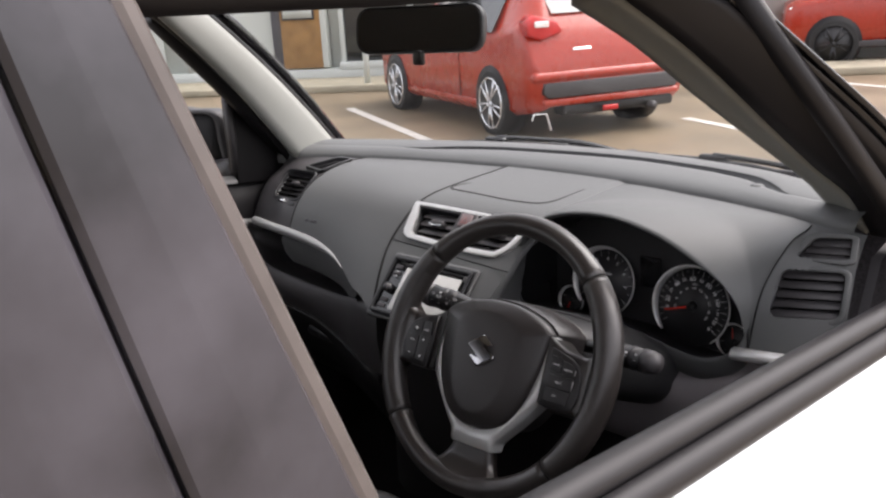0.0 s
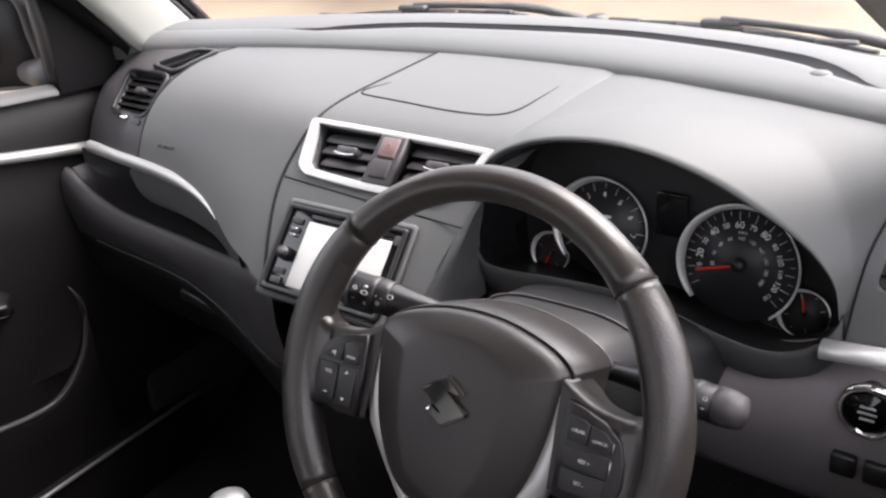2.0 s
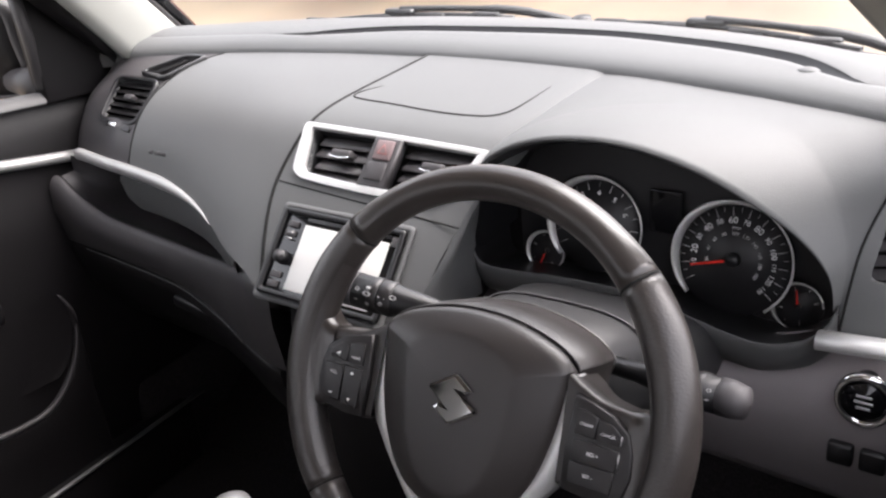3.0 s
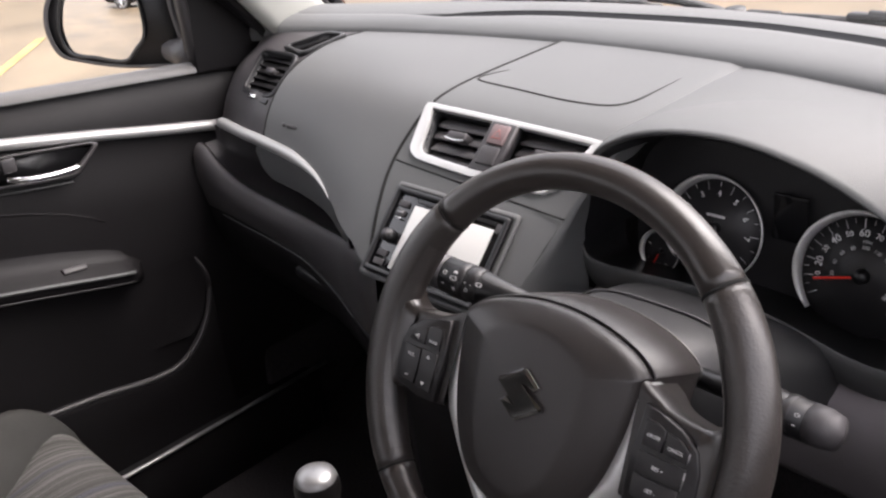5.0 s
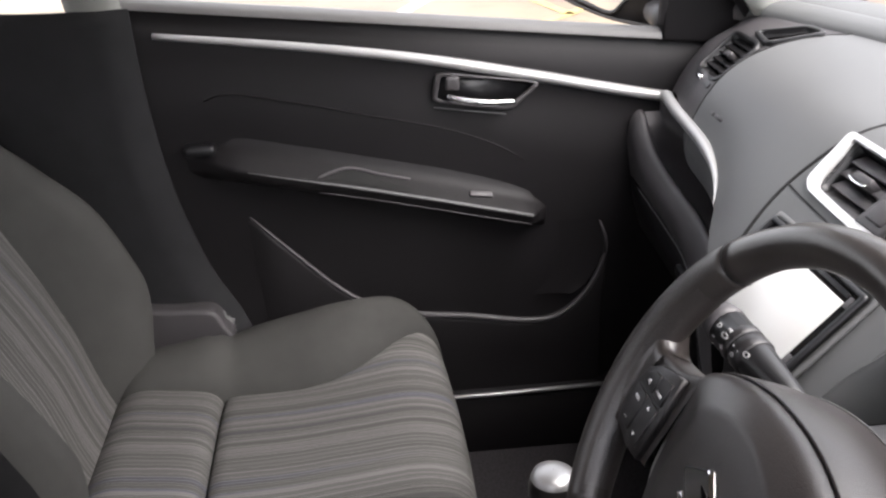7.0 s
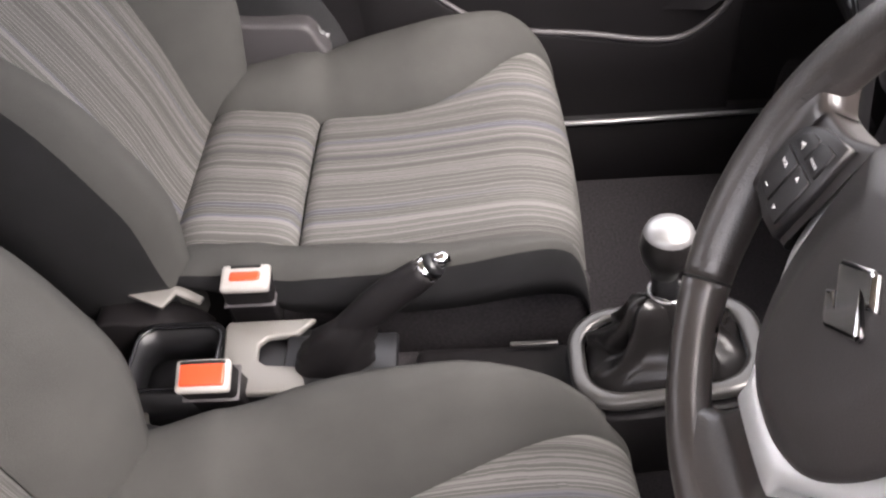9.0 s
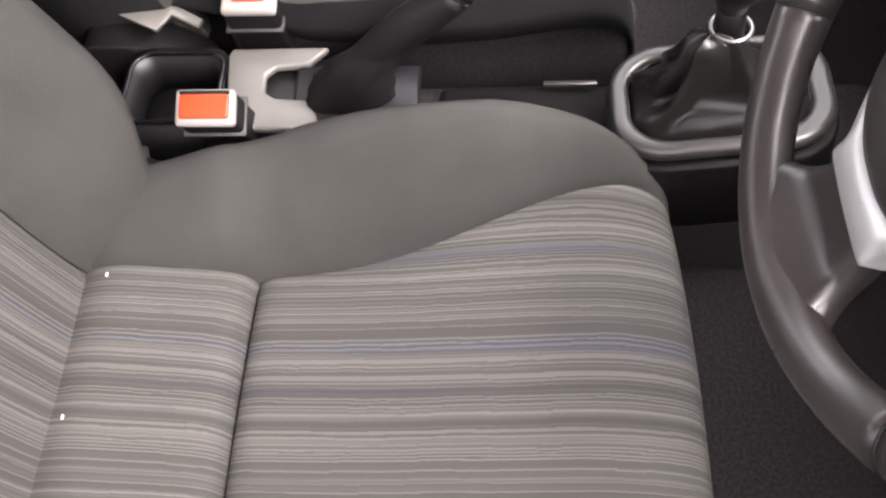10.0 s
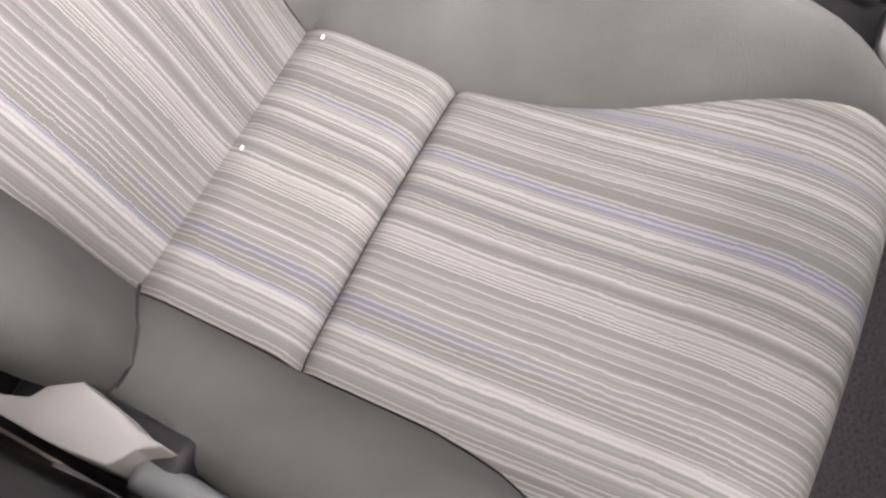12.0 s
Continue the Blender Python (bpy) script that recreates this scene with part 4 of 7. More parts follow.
for a, b, e in zip(arch, ridge, outer):
    lift = Vector((0, 0, 0.007)) * min(1, max(0, (a.z - 1.0) * 14)) * min(1, (b - a).length / 0.1)
    rows.append([a + Vector((0, 0.010, -0.007)), a + Vector((0, 0.001, -0.0025)), a, a.lerp(b, 0.06) + lift * 0.35, a.lerp(b, 0.25) + lift, a.lerp(b, 0.5) + lift * 1.15, a.lerp(b, 0.75) + lift * 0.75, a.lerp(b, 0.92) + lift * 0.25, b.lerp(e, 0.04), b.lerp(e, 0.3), b.lerp(e, 0.65), e])
dpart("driver_pad", grid(rows), M_DASH, "smooth pad with a domed hood over the instruments")
# end panel with the driver's side vents
outer[35:]
W1 = quad_place((0.592, 0.338, 1.037), (0.674, 0.356, 1.040), (0.674, 0.338, 0.976), (0.583, 0.312, 0.970))
W2 = quad_place((0.622, 0.372, 1.078), (0.672, 0.380, 1.082), (0.674, 0.366, 1.052), (0.604, 0.348, 1.052))
rows = []
for k in range(61):
    p = sample([Vector((0.574, 0.4335, 1.0855))] + outer[42:], k / 60)
    q = sample([Vector((0.684, 0.395, 1.086)), Vector((0.684, 0.385, 1.080)), Vector((0.684, 0.358, 1.045)), Vector((0.684, 0.338, 0.98)), Vector((0.684, 0.300, 0.915))], k / 60)
    rows.append([p.lerp(q, t / 40) for t in range(41)])
bm = grid(rows)
for m_, poly_ in (W1, W2):
    punch(bm, m_, grown(poly_, 0.001))
dpart("side_panel", bm, M_DASH, "end panel with the driver's side vents")
dpart("side_panel_gap", tube([p + Vector((0, -0.001, 0.0005)) for p in outer[43:]], 0.0013, 6), M_DARKGAP)
vent_unit(W1[0] @ pose(0, 0, 0.003), W1[1], 5, "side air vent with grey slats", M_DASH)
vent_unit(W2[0] @ pose(0, 0, 0.003), W2[1], 3, "small window air vent with dark slats", M_DASH, tilt=-20)
dpart("vent_wheel", tube([(0.612, 0.3080, 0.9600), (0.648, 0.3190, 0.9620)], 0.0026, 8), M_CHROME, "small bright vent thumb wheel")
# inside of the hood
inner = [Vector((mix(p.x, 0.362, 0.06), 0.372, mix(p.z, 0.96, 0.20))) for p in arch]
dpart("hood_lining", grid([[a + Vector((0, 0.008, -0.007)), a.lerp(b, 0.5) + Vector((0, 0, -0.006)), b] for a, b in zip(arch, inner)]), M_BLACK)
cl = thing("instrument_cluster", "round white-ringed speedometer and rev counter with red needles", "instrument cluster", (0.36, 0.36, 0.95))


def cpart(name, bm, material, label="", parent=None):
    bmesh.ops.translate(bm, vec=(-0.36, -0.36, -0.95), verts=bm.verts)
    return part(name, bm, material, parent or cl, label)


cpart("back_panel", grid([[p, p.lerp(Vector((p.x, 0.372, 0.885)), 0.5), Vector((p.x, 0.372, 0.885))] for p in inner[6:-6]]), M_DIAL)


M_GREYPRINT = mat("pale_print", (0.5, 0.5, 0.5), rough=0.5, vary=0.02)


def gauge(cx, cz, r, marks, nums, a0, a1, needle, sub=False):
    m = pose(cx, 0.358, cz, 78, 0, 0)
    g = cpart("dial", cyl(m @ Vector((0, 0, -0.004)), m @ Vector((0, 0, 0.0)), r, r, 40), M_DIAL, "round black dial with white figures")
    arc = [radians(mix(a0 + 12, a1 - 12, i / 36)) for i in range(37)]
    # ring swells on the left to shape its bright reflected crescent
    cpart("dial_ring_and_glint", tube([m @ Vector((r * 1.03 * math.cos(a), r * 1.03 * math.sin(a), 0.004)) for a in arc], [(0.0014 + 0.0058 * smooth01(-0.2, 1.0, -math.cos(a + 0.5)) + 0.0014 * smooth01(0.2, 1.0, math.cos(a))) * (1 if not sub else 0.6) for a in arc], 8, flat=0.5), M_SILVER, "satin silver dial ring with a reflected crescent modelled in", g)
    for i in range(marks):
        a = radians(mix(a0, a1, i / (marks - 1)))
        ln = 0.010 if i % 2 == 0 else 0.005
        cpart("tick", box(0, 0, 0, ln if not sub else ln * 0.5, 0.0008 if i % 2 == 0 else 0.0006, 0.0006, 0, m=m @ pose((r * 0.94 - ln / 2) * math.cos(a), (r * 0.94 - ln / 2) * math.sin(a), 0.001, 0, 0, math.degrees(a))), M_GREYPRINT, parent=g)
    for t, f in nums:
        a = radians(mix(a0, a1, f))
        words(t, r * (0.165 if len(nums) < 10 or int(t) % 20 == 0 else 0.125) * (0.82 if len(t) > 2 else 1), Matrix.Translation((-0.36, -0.36, -0.95)) @ m @ pose(r * 0.70 * math.cos(a), r * 0.70 * math.sin(a), 0.0012, 0, 0, math.degrees(a) - 90), M_MARK, g, "figure")
    a = radians(needle)
    cpart("needle", box(0, 0, 0, r * 0.8, 0.0028 if not sub else 0.002, 0.0016, 0.0005, 1, m=m @ pose(r * 0.36 * math.cos(a), r * 0.36 * math.sin(a), 0.005, 0, 0, needle)), M_RED, "red needle", g)
    cpart("needle_hub", cyl(m @ Vector((0, 0, 0.0)), m @ Vector((0, 0, 0.008)), r * 0.13, r * 0.11, 20), M_BLACK, parent=g)
    return m, g


m1, g1 = gauge(0.441, 0.944, 0.062, 27, [(str(v), v / 130.0) for v in range(10, 140, 10)], 212, -40, 196)
for v in range(20, 220, 20):
    a = radians(mix(212, -40, v / 1.609 / 130.0))
    words(str(v), 0.0052, Matrix.Translation((-0.36, -0.36, -0.95)) @ m1 @ pose(0.029 * math.cos(a), 0.029 * math.sin(a), 0.0012, 0, 0, math.degrees(a) - 90), M_GREYPRINT, g1, "inner_figure")
words("MPH", 0.0045, Matrix.Translation((-0.36, -0.36, -0.95)) @ m1 @ pose(0, 0.035, 0.0012), M_GREYPRINT, g1, "lettering")
m2, g2 = gauge(0.279, 0.956, 0.056, 15, [(str(v), v / 8.0) for v in range(1, 8)], 212, -35, 183)
cpart("print_bar", box(0, 0, 0, 0.022, 0.003, 0.0004, 0, m=m2 @ pose(0, 0.014, 0.001)), M_MARK, parent=g2)
gauge(0.211, 0.910, 0.024, 7, [], 270, -60, 250, True)
gauge(0.512, 0.903, 0.025, 7, [], 280, 20, 100, True)
cpart("trip_display", box(0.362, 0.364, 0.985, 0.038, 0.004, 0.052, 0.002), M_GLOSS, "dark trip display")
cpart("reset_stalk", cyl((0.408, 0.357, 0.888), (0.400, 0.328, 0.888), 0.004, 0.004, 10), M_BLACK)
low = curve([(0.150, 0.287, 0.950), (0.1515, 0.287, 0.930), (0.157, 0.287, 0.918), (0.170, 0.288, 0.9125), (0.21, 0.292, 0.911), (0.27, 0.298, 0.912), (0.34, 0.296, 0.913), (0.40, 0.288, 0.908), (0.46, 0.280, 0.899), (0.50, 0.277, 0.898), (0.535, 0.277, 0.910), (0.557, 0.279, 0.932), (0.566, 0.283, 0.955)], 60)
dpart("hood_floor", grid([[p + Vector((0, 0.085, -0.022)), p + Vector((0, 0.012, -0.004)), p + Vector((0, 0.001, 0.0010))] for p in low]), M_BLACK)
dpart("hood_lower_rim", grid([[p + Vector((0, 0.004, -0.002)), p + Vector((0, 0.001, 0.0015)), p, p + Vector((0, -0.001, -0.006)), p + Vector((0, 0.002, -0.022)), p + Vector((0, 0.008, -0.036)), p + Vector((0, 0.03, -0.050))] for p in low]), M_DASH, "lower lip of the instrument hood")
# knee panel
M_KNEE = mat("knee_plastic", (0.20, 0.182, 0.190), rough=0.5, vary=0.08, grain=0.25, grain_scale=700)
rows = []
for i in range(17):
    x = mix(0.150, 0.668, i / 16)
    zt = interp(x, (0.15, 0.2, 0.35, 0.48, 0.56, 0.67), (0.862, 0.864, 0.868, 0.862, 0.893, 0.905))
    y0 = 0.295 + 0.01 * math.sin(6 * x)
    rows.append([(x, y0 + 0.03, zt + 0.015), (x, y0, zt), (x, y0 - 0.022, zt - 0.015), (x, y0 - 0.030, mix(zt, 0.74, 0.4)), (x, y0 - 0.010, 0.74), (x, y0 + 0.05, 0.68), (x, 0.5, 0.62)])
dpart("knee_panel", grid(rows), M_KNEE, "dark lower panel under the steering column")
dpart("driver_silver_strip", tube([(0.552, 0.272, 0.921), (0.60, 0.272, 0.925), (0.690, 0.272, 0.933)], [0.013, 0.013, 0.013], 10, flat=0.7), M_SILVER, "satin silver trim strip")
dpart("start_button_ring", tube([(0.601 + 0.024 * math.cos(a), 0.262, 0.872 + 0.026 * math.sin(a)) for a in [k * math.pi / 16 for k in range(32)]], 0.0045, 8, True), M_CHROME, "chrome ring round the start button")
sb = dpart("start_button", cyl((0.601, 0.285, 0.872), (0.601, 0.258, 0.872), 0.021, 0.019, 28), M_GLOSS, "round black engine start button")
for dz, w in ((0.0065, 0.014), (0.0, 0.017), (-0.0065, 0.013)):
    dpart("print_bar", box(0.601, 0.2575, 0.872 + dz, w, 0.001, 0.0022, 0), M_GREYPRINT, parent=sb)
for x in (0.585, 0.615, 0.645):
    dpart("switch_blank", box(x, 0.262, 0.805, 0.024, 0.012, 0.024, 0.003), M_BLACK)
# driver's end of the dashboard
rows = []
for i in range(5):
    x = mix(0.676, 0.690, i / 4)
    rows.append([(x, 0.50, 1.05), (x, 0.44, 1.04), (x, 0.42, 1.0), (x, 0.39, 0.95), (x, 0.33, 0.88), (x, 0.29, 0.75), (x, 0.5, 0.65)])
dpart("end_cap", grid(rows), M_DARK)
# ---- steering wheel, column, stalks ----
M_GREYMARK = mat("grey_print", (0.32, 0.32, 0.32), rough=0.5, vary=0.05)
M_KEY = mat("button_plastic", (0.014, 0.0128, 0.0135), rough=0.42, vary=0.1, grain=0.15)
wheel = thing("steering_wheel", "black leather steering wheel with silver lower trim and buttons", "steering wheel")
wheel.matrix_world = pose(0.337, -0.006, 0.964, 63.5, 0, 0)
RIM = 0.1815


def rim_piece(a0, a1, material, name, label=""):
    pts, rad = [], []
    for i in range(33):
        a = radians(mix(a0, a1, i / 32))
        pts.append((RIM * math.cos(a), RIM * math.sin(a), 0))
        d = abs(math.cos(a))
        rad.append(0.0156 + 0.0032 * smooth01(0.5, 0.95, d))
    part(name, tube(pts, rad, 18), material, wheel, label)


rim_piece(43, 139, M_LEATHER, "rim_top")
rim_piece(139, 222, M_LEATHER2, "rim_side", "perforated leather grip")
rim_piece(222, 318, M_LEATHER, "rim_bottom")
rim_piece(318, 403, M_LEATHER2, "rim_side", "perforated leather grip")
M_GRIP = mat("pimpled_leather", (0.021, 0.0175, 0.0162), rough=0.42, vary=0.25, scale=60, grain=0.55, grain_scale=560, spec=0.9)
for mid_ in (180, 360):
    rows = []
    for i in range(31):
        a = radians(mid_ + mix(-31, 37, i / 30) * (1 if mid_ == 180 else -1))
        rd_ = Vector((math.cos(a), math.sin(a), 0))
        fat = (0.0156 + 0.0032 * smooth01(0.5, 0.95, abs(math.cos(a)))) * (1 + 0.035 * smooth01(0, 3, min(i, 30 - i)))
        rows.append([rd_ * RIM + fat * (-math.cos(t) * rd_ + math.sin(t) * Vector((0, 0, 1))) for t in [radians(mix(-70, 48, k / 10)) for k in range(11)]])
    part("rim_grip", grid(rows), M_GRIP, wheel, "pimpled inner grip")
for a in (43, 139, 222, 318):
    c = Vector((RIM * math.cos(radians(a)), RIM * math.sin(radians(a)), 0))
    r = Vector((math.cos(radians(a)), math.sin(radians(a)), 0))
    part("seam", tube([c + 0.0168 * (math.cos(t) * r + math.sin(t) * Vector((0, 0, 1))) for t in [k * math.pi / 10 for k in range(20)]], 0.0013, 6, True), M_DARKGAP, wheel)


def web(edge_a, edge_b, front, rear, r=0.008, n=22):
    """A spoke lofted from hub to rim between two edges, its long edges rounded; front and rear give its depth along it."""
    ea, eb = curve([(x, y, 0) for x, y in edge_a], n), curve([(x, y, 0) for x, y in edge_b], n)
    k = min(len(ea), len(eb))
    steps = [0.0, 0.012, 0.04, 0.08, 0.14, 0.22, 0.35, 0.5, 0.65, 0.78, 0.86, 0.92, 0.96, 0.988, 1.0]
    rows = []
    for i in range(k):
        a, b = ea[min(i, len(ea) - 1)], eb[min(i, len(eb) - 1)]
        wide = (b - a).length
        f, q = mix(front[0], front[1], smooth01(0.35, 0.95, i / (k - 1))), mix(rear[0], rear[1], smooth01(0.2, 0.95, i / (k - 1)))
        loop = []
        for t in steps:
            e = min(t, 1 - t) * wide
            drop = r - math.sqrt(max(0.0, r * r - (r - e) ** 2)) if e < r else 0.0
            loop.append(a.lerp(b, t) + Vector((0, 0, f - drop)))
        for t in steps[::-1]:
            loop.append(a.lerp(b, t) + Vector((0, 0, -q)))
        rows.append(loop)
    return grid(rows, True)


# airbag cover: a raised middle face with sloping facets round it
SHIELD = [(-0.091, 0.036), (-0.090, 0.047), (-0.070, 0.060), (-0.035, 0.070), (0, 0.073), (0.035, 0.070), (0.070, 0.060), (0.090, 0.047), (0.091, 0.036), (0.086, -0.010), (0.074, -0.052), (0.052, -0.086), (0.025, -0.101), (0, -0.104), (-0.025, -0.101), (-0.052, -0.086), (-0.074, -0.052), (-0.086, -0.010)]
sh = [(p.x, p.y) for p in curve([(x, y, 0) for x, y in SHIELD], 90, True)]
rows = []
for fx, fy, z in ((1.0, 1.0, -0.030), (1.0, 1.0, -0.002), (0.99, 0.99, 0.0035), (0.965, 0.965, 0.0070), (0.92, 0.93, 0.0098), (0.62, 0.80, 0.0192), (0.58, 0.77, 0.0203), (0.54, 0.73, 0.0208), (0.3, 0.4, 0.0220), (0.01, 0.01, 0.0224)):
    rows.append([(x * fx, (y + 0.012) * fy - 0.012, z) for x, y in sh])
part("airbag_cover", grid(rows, True), M_PAD, wheel, "smooth black faceted airbag cover")
# hub shell behind the cover; a pale tube paints its rear edge highlight
hub = part("hub_shell", grid([[(x * f, (y + 0.012) * f - 0.012 + dy, z) for x, y in sh] for f, dy, z in ((0.985, -0.001, -0.030), (1.016, 0.000, -0.006), (1.030, 0.000, -0.008), (1.045, 0.002, -0.045), (1.02, 0.004, -0.076), (0.995, 0.004, -0.080), (0.80, 0.002, -0.082), (0.3, 0, -0.082))], True), M_PAD, wheel, "dark plastic shell behind the airbag cover")
part("shell_edge_glint", tube([(x * 1.023, (y + 0.012) * 1.023 - 0.008, -0.076) for x, y in sh if y > 0.030], 0.0011, 6), M_GREYSAT, hub)
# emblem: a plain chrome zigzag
ZIG = [(0.0185, 0.0105), (0.0020, 0.0215), (-0.0020, 0.0215), (-0.0240, 0.0070), (-0.0240, 0.0030), (0.0060, -0.0090), (-0.0010, -0.0130), (-0.0125, -0.0055), (-0.0185, -0.0105), (-0.0020, -0.0215), (0.0020, -0.0215), (0.0240, -0.0070), (0.0240, -0.0030), (-0.0060, 0.0090), (0.0010, 0.0130), (0.0125, 0.0055)]
part("emblem", plate([(x, y) for x, y in ZIG][::-1], 0.0055, pose(0, 0, 0.0215), 0.0029), M_EMBLEM, wheel, "small chrome zigzag emblem", smooth=False)
for x, w in ((-0.008, 0.018), (-0.021, 0.004)):
    part("embossed_bar", box(x, -0.064, 0.0192, w, 0.0042, 0.0012, 0.0005, 1), M_DASH, wheel)
# silver trim: thin beside the cover, a broad chin over the lower spoke
out = [(0.0, -0.1310), (0.016, -0.1308), (0.033, -0.1300), (0.0365, -0.1265), (0.038, -0.116), (0.050, -0.102), (0.070, -0.079), (0.086, -0.058), (0.096, -0.043), (0.101, -0.020), (0.101, 0.010), (0.098, 0.030), (0.095, 0.0430)]
inn = [(0.0, -0.1035), (0.012, -0.1025), (0.022, -0.1005), (0.028, -0.0985), (0.036, -0.0960), (0.046, -0.089), (0.061, -0.070), (0.072, -0.052), (0.079, -0.034), (0.084, -0.012), (0.087, 0.010), (0.0895, 0.028), (0.090, 0.040)]
out = [(-x, y) for x, y in out[:0:-1]] + out
inn = [(-x, y) for x, y in inn[:0:-1]] + inn
o = curve([(x, y, 0) for x, y in out], 96)
n_ = curve([(x, y, 0) for x, y in inn], 96)
part("silver_trim", grid([[a * 0.985 + Vector((0, 0, -0.030)), a + Vector((0, 0, -0.006)), a.lerp(b, 0.10) + Vector((0, 0, -0.0025)), a.lerp(b, 0.5) + Vector((0, 0, 0.0005)), b + Vector((0, 0, 0.003)), b + Vector((0, 0, -0.012))] for a, b in zip(o, n_)]), M_SILVER, wheel, "satin silver trim")
for s in (-1, 1):
    # plastic inner spoke, then leather that flows into the rim
    top = [(s * 0.090, 0.044), (s * 0.104, 0.036), (s * 0.122, 0.029), (s * 0.150, 0.026)]
    low = [(s * 0.094, -0.046), (s * 0.110, -0.0485), (s * 0.130, -0.0485), (s * 0.150, -0.046)]
    sp = part("spoke", web(low, top, (0.0045, 0.0055), (0.040, 0.020), 0.004), M_PAD, wheel)
    top = [(s * 0.147, 0.0275), (s * 0.154, 0.029), (s * 0.162, 0.037), (s * 0.168, 0.050), (s * 0.172, 0.062)]
    low = [(s * 0.147, -0.0475), (s * 0.155, -0.050), (s * 0.161, -0.058), (s * 0.164, -0.068), (s * 0.166, -0.078)]
    part("spoke_leather", web(low, top, (0.0085, 0.0135), (0.018, 0.0135), 0.009), M_LEATHER, wheel, "leather flowing from the rim over the spoke")
    mod = [(0.101, 0.030), (0.116, 0.0265), (0.134, 0.0215), (0.149, 0.0115), (0.1545, -0.004), (0.156, -0.022), (0.152, -0.038), (0.146, -0.0435), (0.120, -0.0465), (0.1005, -0.0455), (0.0995, -0.010)]
    pod = part("button_panel", plate([(s * x, y) for x, y in (mod if s > 0 else mod[::-1])], 0.010, pose(0, 0, 0.0005), 0.0018), M_KEY, wheel, "black button panel")

    def key(x0, x1, y0, y1, cut=0.0):
        pts = [(x0, y0), (x1, y0), (x1, y1 - cut), (mix(x0, x1, 0.6), y1 - cut * 0.25), (x0, y1)]
        part("button", plate([(s * x, y) for x, y in (pts if s > 0 else pts[::-1])], 0.0024, pose(0, 0, 0.0100), 0.0009), M_KEY, pod)
    key(0.106, 0.1235, 0.0005, 0.0205, 0.004)
    key(0.1245, 0.1440, 0.0005, 0.0165, 0.008)
    if s < 0:
        key(0.106, 0.1255, -0.039, -0.0035)
        key(0.1275, 0.1480, -0.037, -0.0045)
        words("MODE", 0.0036, pose(-0.1145, 0.0055, 0.0125), M_GREYPRINT, pod)
        words("VOL", 0.0044, pose(-0.1375, -0.0125, 0.0125), M_GREYPRINT, pod)
        for x, y, up in ((-0.1160, -0.0100, 1), (-0.1160, -0.0320, -1), (-0.1375, -0.0320, 0)):
            mark = [(-0.0022, 0.0), (0.0022, 0.0), (0.0, 0.0030 * up)] if up else [(-0.002, 0.0), (0.002, 0.0), (0.002, 0.0008), (-0.002, 0.0008)]
            part("symbol", plate(mark if up >= 0 else mark[::-1], 0.0003, pose(x, y, 0.0128)), M_MARK, pod)
        part("symbol", plate([(-0.003, -0.001), (-0.001, -0.001), (0.0015, -0.0028), (0.0015, 0.0028), (-0.001, 0.001), (-0.003, 0.001)], 0.0003, pose(-0.1340, 0.0055, 0.0128)), M_MARK, pod)
    else:
        key(0.106, 0.1440, -0.0200, -0.0035)
        key(0.106, 0.1425, -0.0385, -0.0210)
        words("CRUISE", 0.0034, pose(0.1150, 0.0095, 0.0125), M_GREYPRINT, pod)
        words("CANCEL", 0.0033, pose(0.1340, 0.0060, 0.0125), M_GREYPRINT, pod)
        words("RES +", 0.0040, pose(0.1240, -0.0120, 0.0125), M_GREYPRINT, pod)
        words("SET -", 0.0040, pose(0.1230, -0.0295, 0.0125), M_GREYPRINT, pod)
        # silver tubes paint the highlights on the buttons' outer edges
        for y0, y1 in ((0.0015, 0.0085), (-0.0190, -0.0055)):
            part("button_edge_glint", tube([(0.1446, y0, 0.0118), (0.1448, y1, 0.0118)], 0.0006, 6), M_SATIN, pod)
# lower spoke: one broad leather web
part("lower_spoke", web([(-0.030, -0.122), (-0.034, -0.133), (-0.040, -0.146), (-0.050, -0.159), (-0.064, -0.169), (-0.082, -0.172)], [(0.032, -0.122), (0.0365, -0.133), (0.041, -0.146), (0.050, -0.159), (0.064, -0.169), (0.082, -0.172)], (-0.0035, 0.0120), (0.022, 0.0125), 0.009), M_LEATHER, wheel, "leather web of the lower spoke")

column = thing("steering_column", "black plastic steering column shroud", "steering column", (0.337, 0.1, 0.95))


def colpart(name, bm, material, label="", parent=None):
    bmesh.ops.translate(bm, vec=(-0.337, -0.1, -0.95), verts=bm.verts)
    return part(name, bm, material, parent or column, label)


rows = []
for y, z, w, h in ((0.080, 0.945, 0.055, 0.040), (0.086, 0.947, 0.072, 0.050), (0.11, 0.940, 0.082, 0.056), (0.16, 0.926, 0.096, 0.062), (0.23, 0.898, 0.112, 0.066), (0.30, 0.862, 0.12, 0.06)):
    rows.append([(0.337 + w * (abs(math.cos(t)) ** 0.6) * math.copysign(1, math.cos(t)), y, z - 0.018 + h * (abs(math.sin(t)) ** 0.7) * math.copysign(1, math.sin(t))) for t in [2 * math.pi * k / 28 for k in range(28)]])
colpart("shroud", grid(rows, True), mat("shroud_plastic", (0.026, 0.026, 0.027), rough=0.5, grain=0.2))
colpart("shroud_line", tube([(0.337 + 0.097 * (abs(math.cos(t)) ** 0.6) * math.copysign(1, math.cos(t)), 0.160, 0.908 + 0.0635 * (abs(math.sin(t)) ** 0.7)) for t in [math.pi * k / 24 for k in range(25)]], 0.0014, 6), M_DARK)


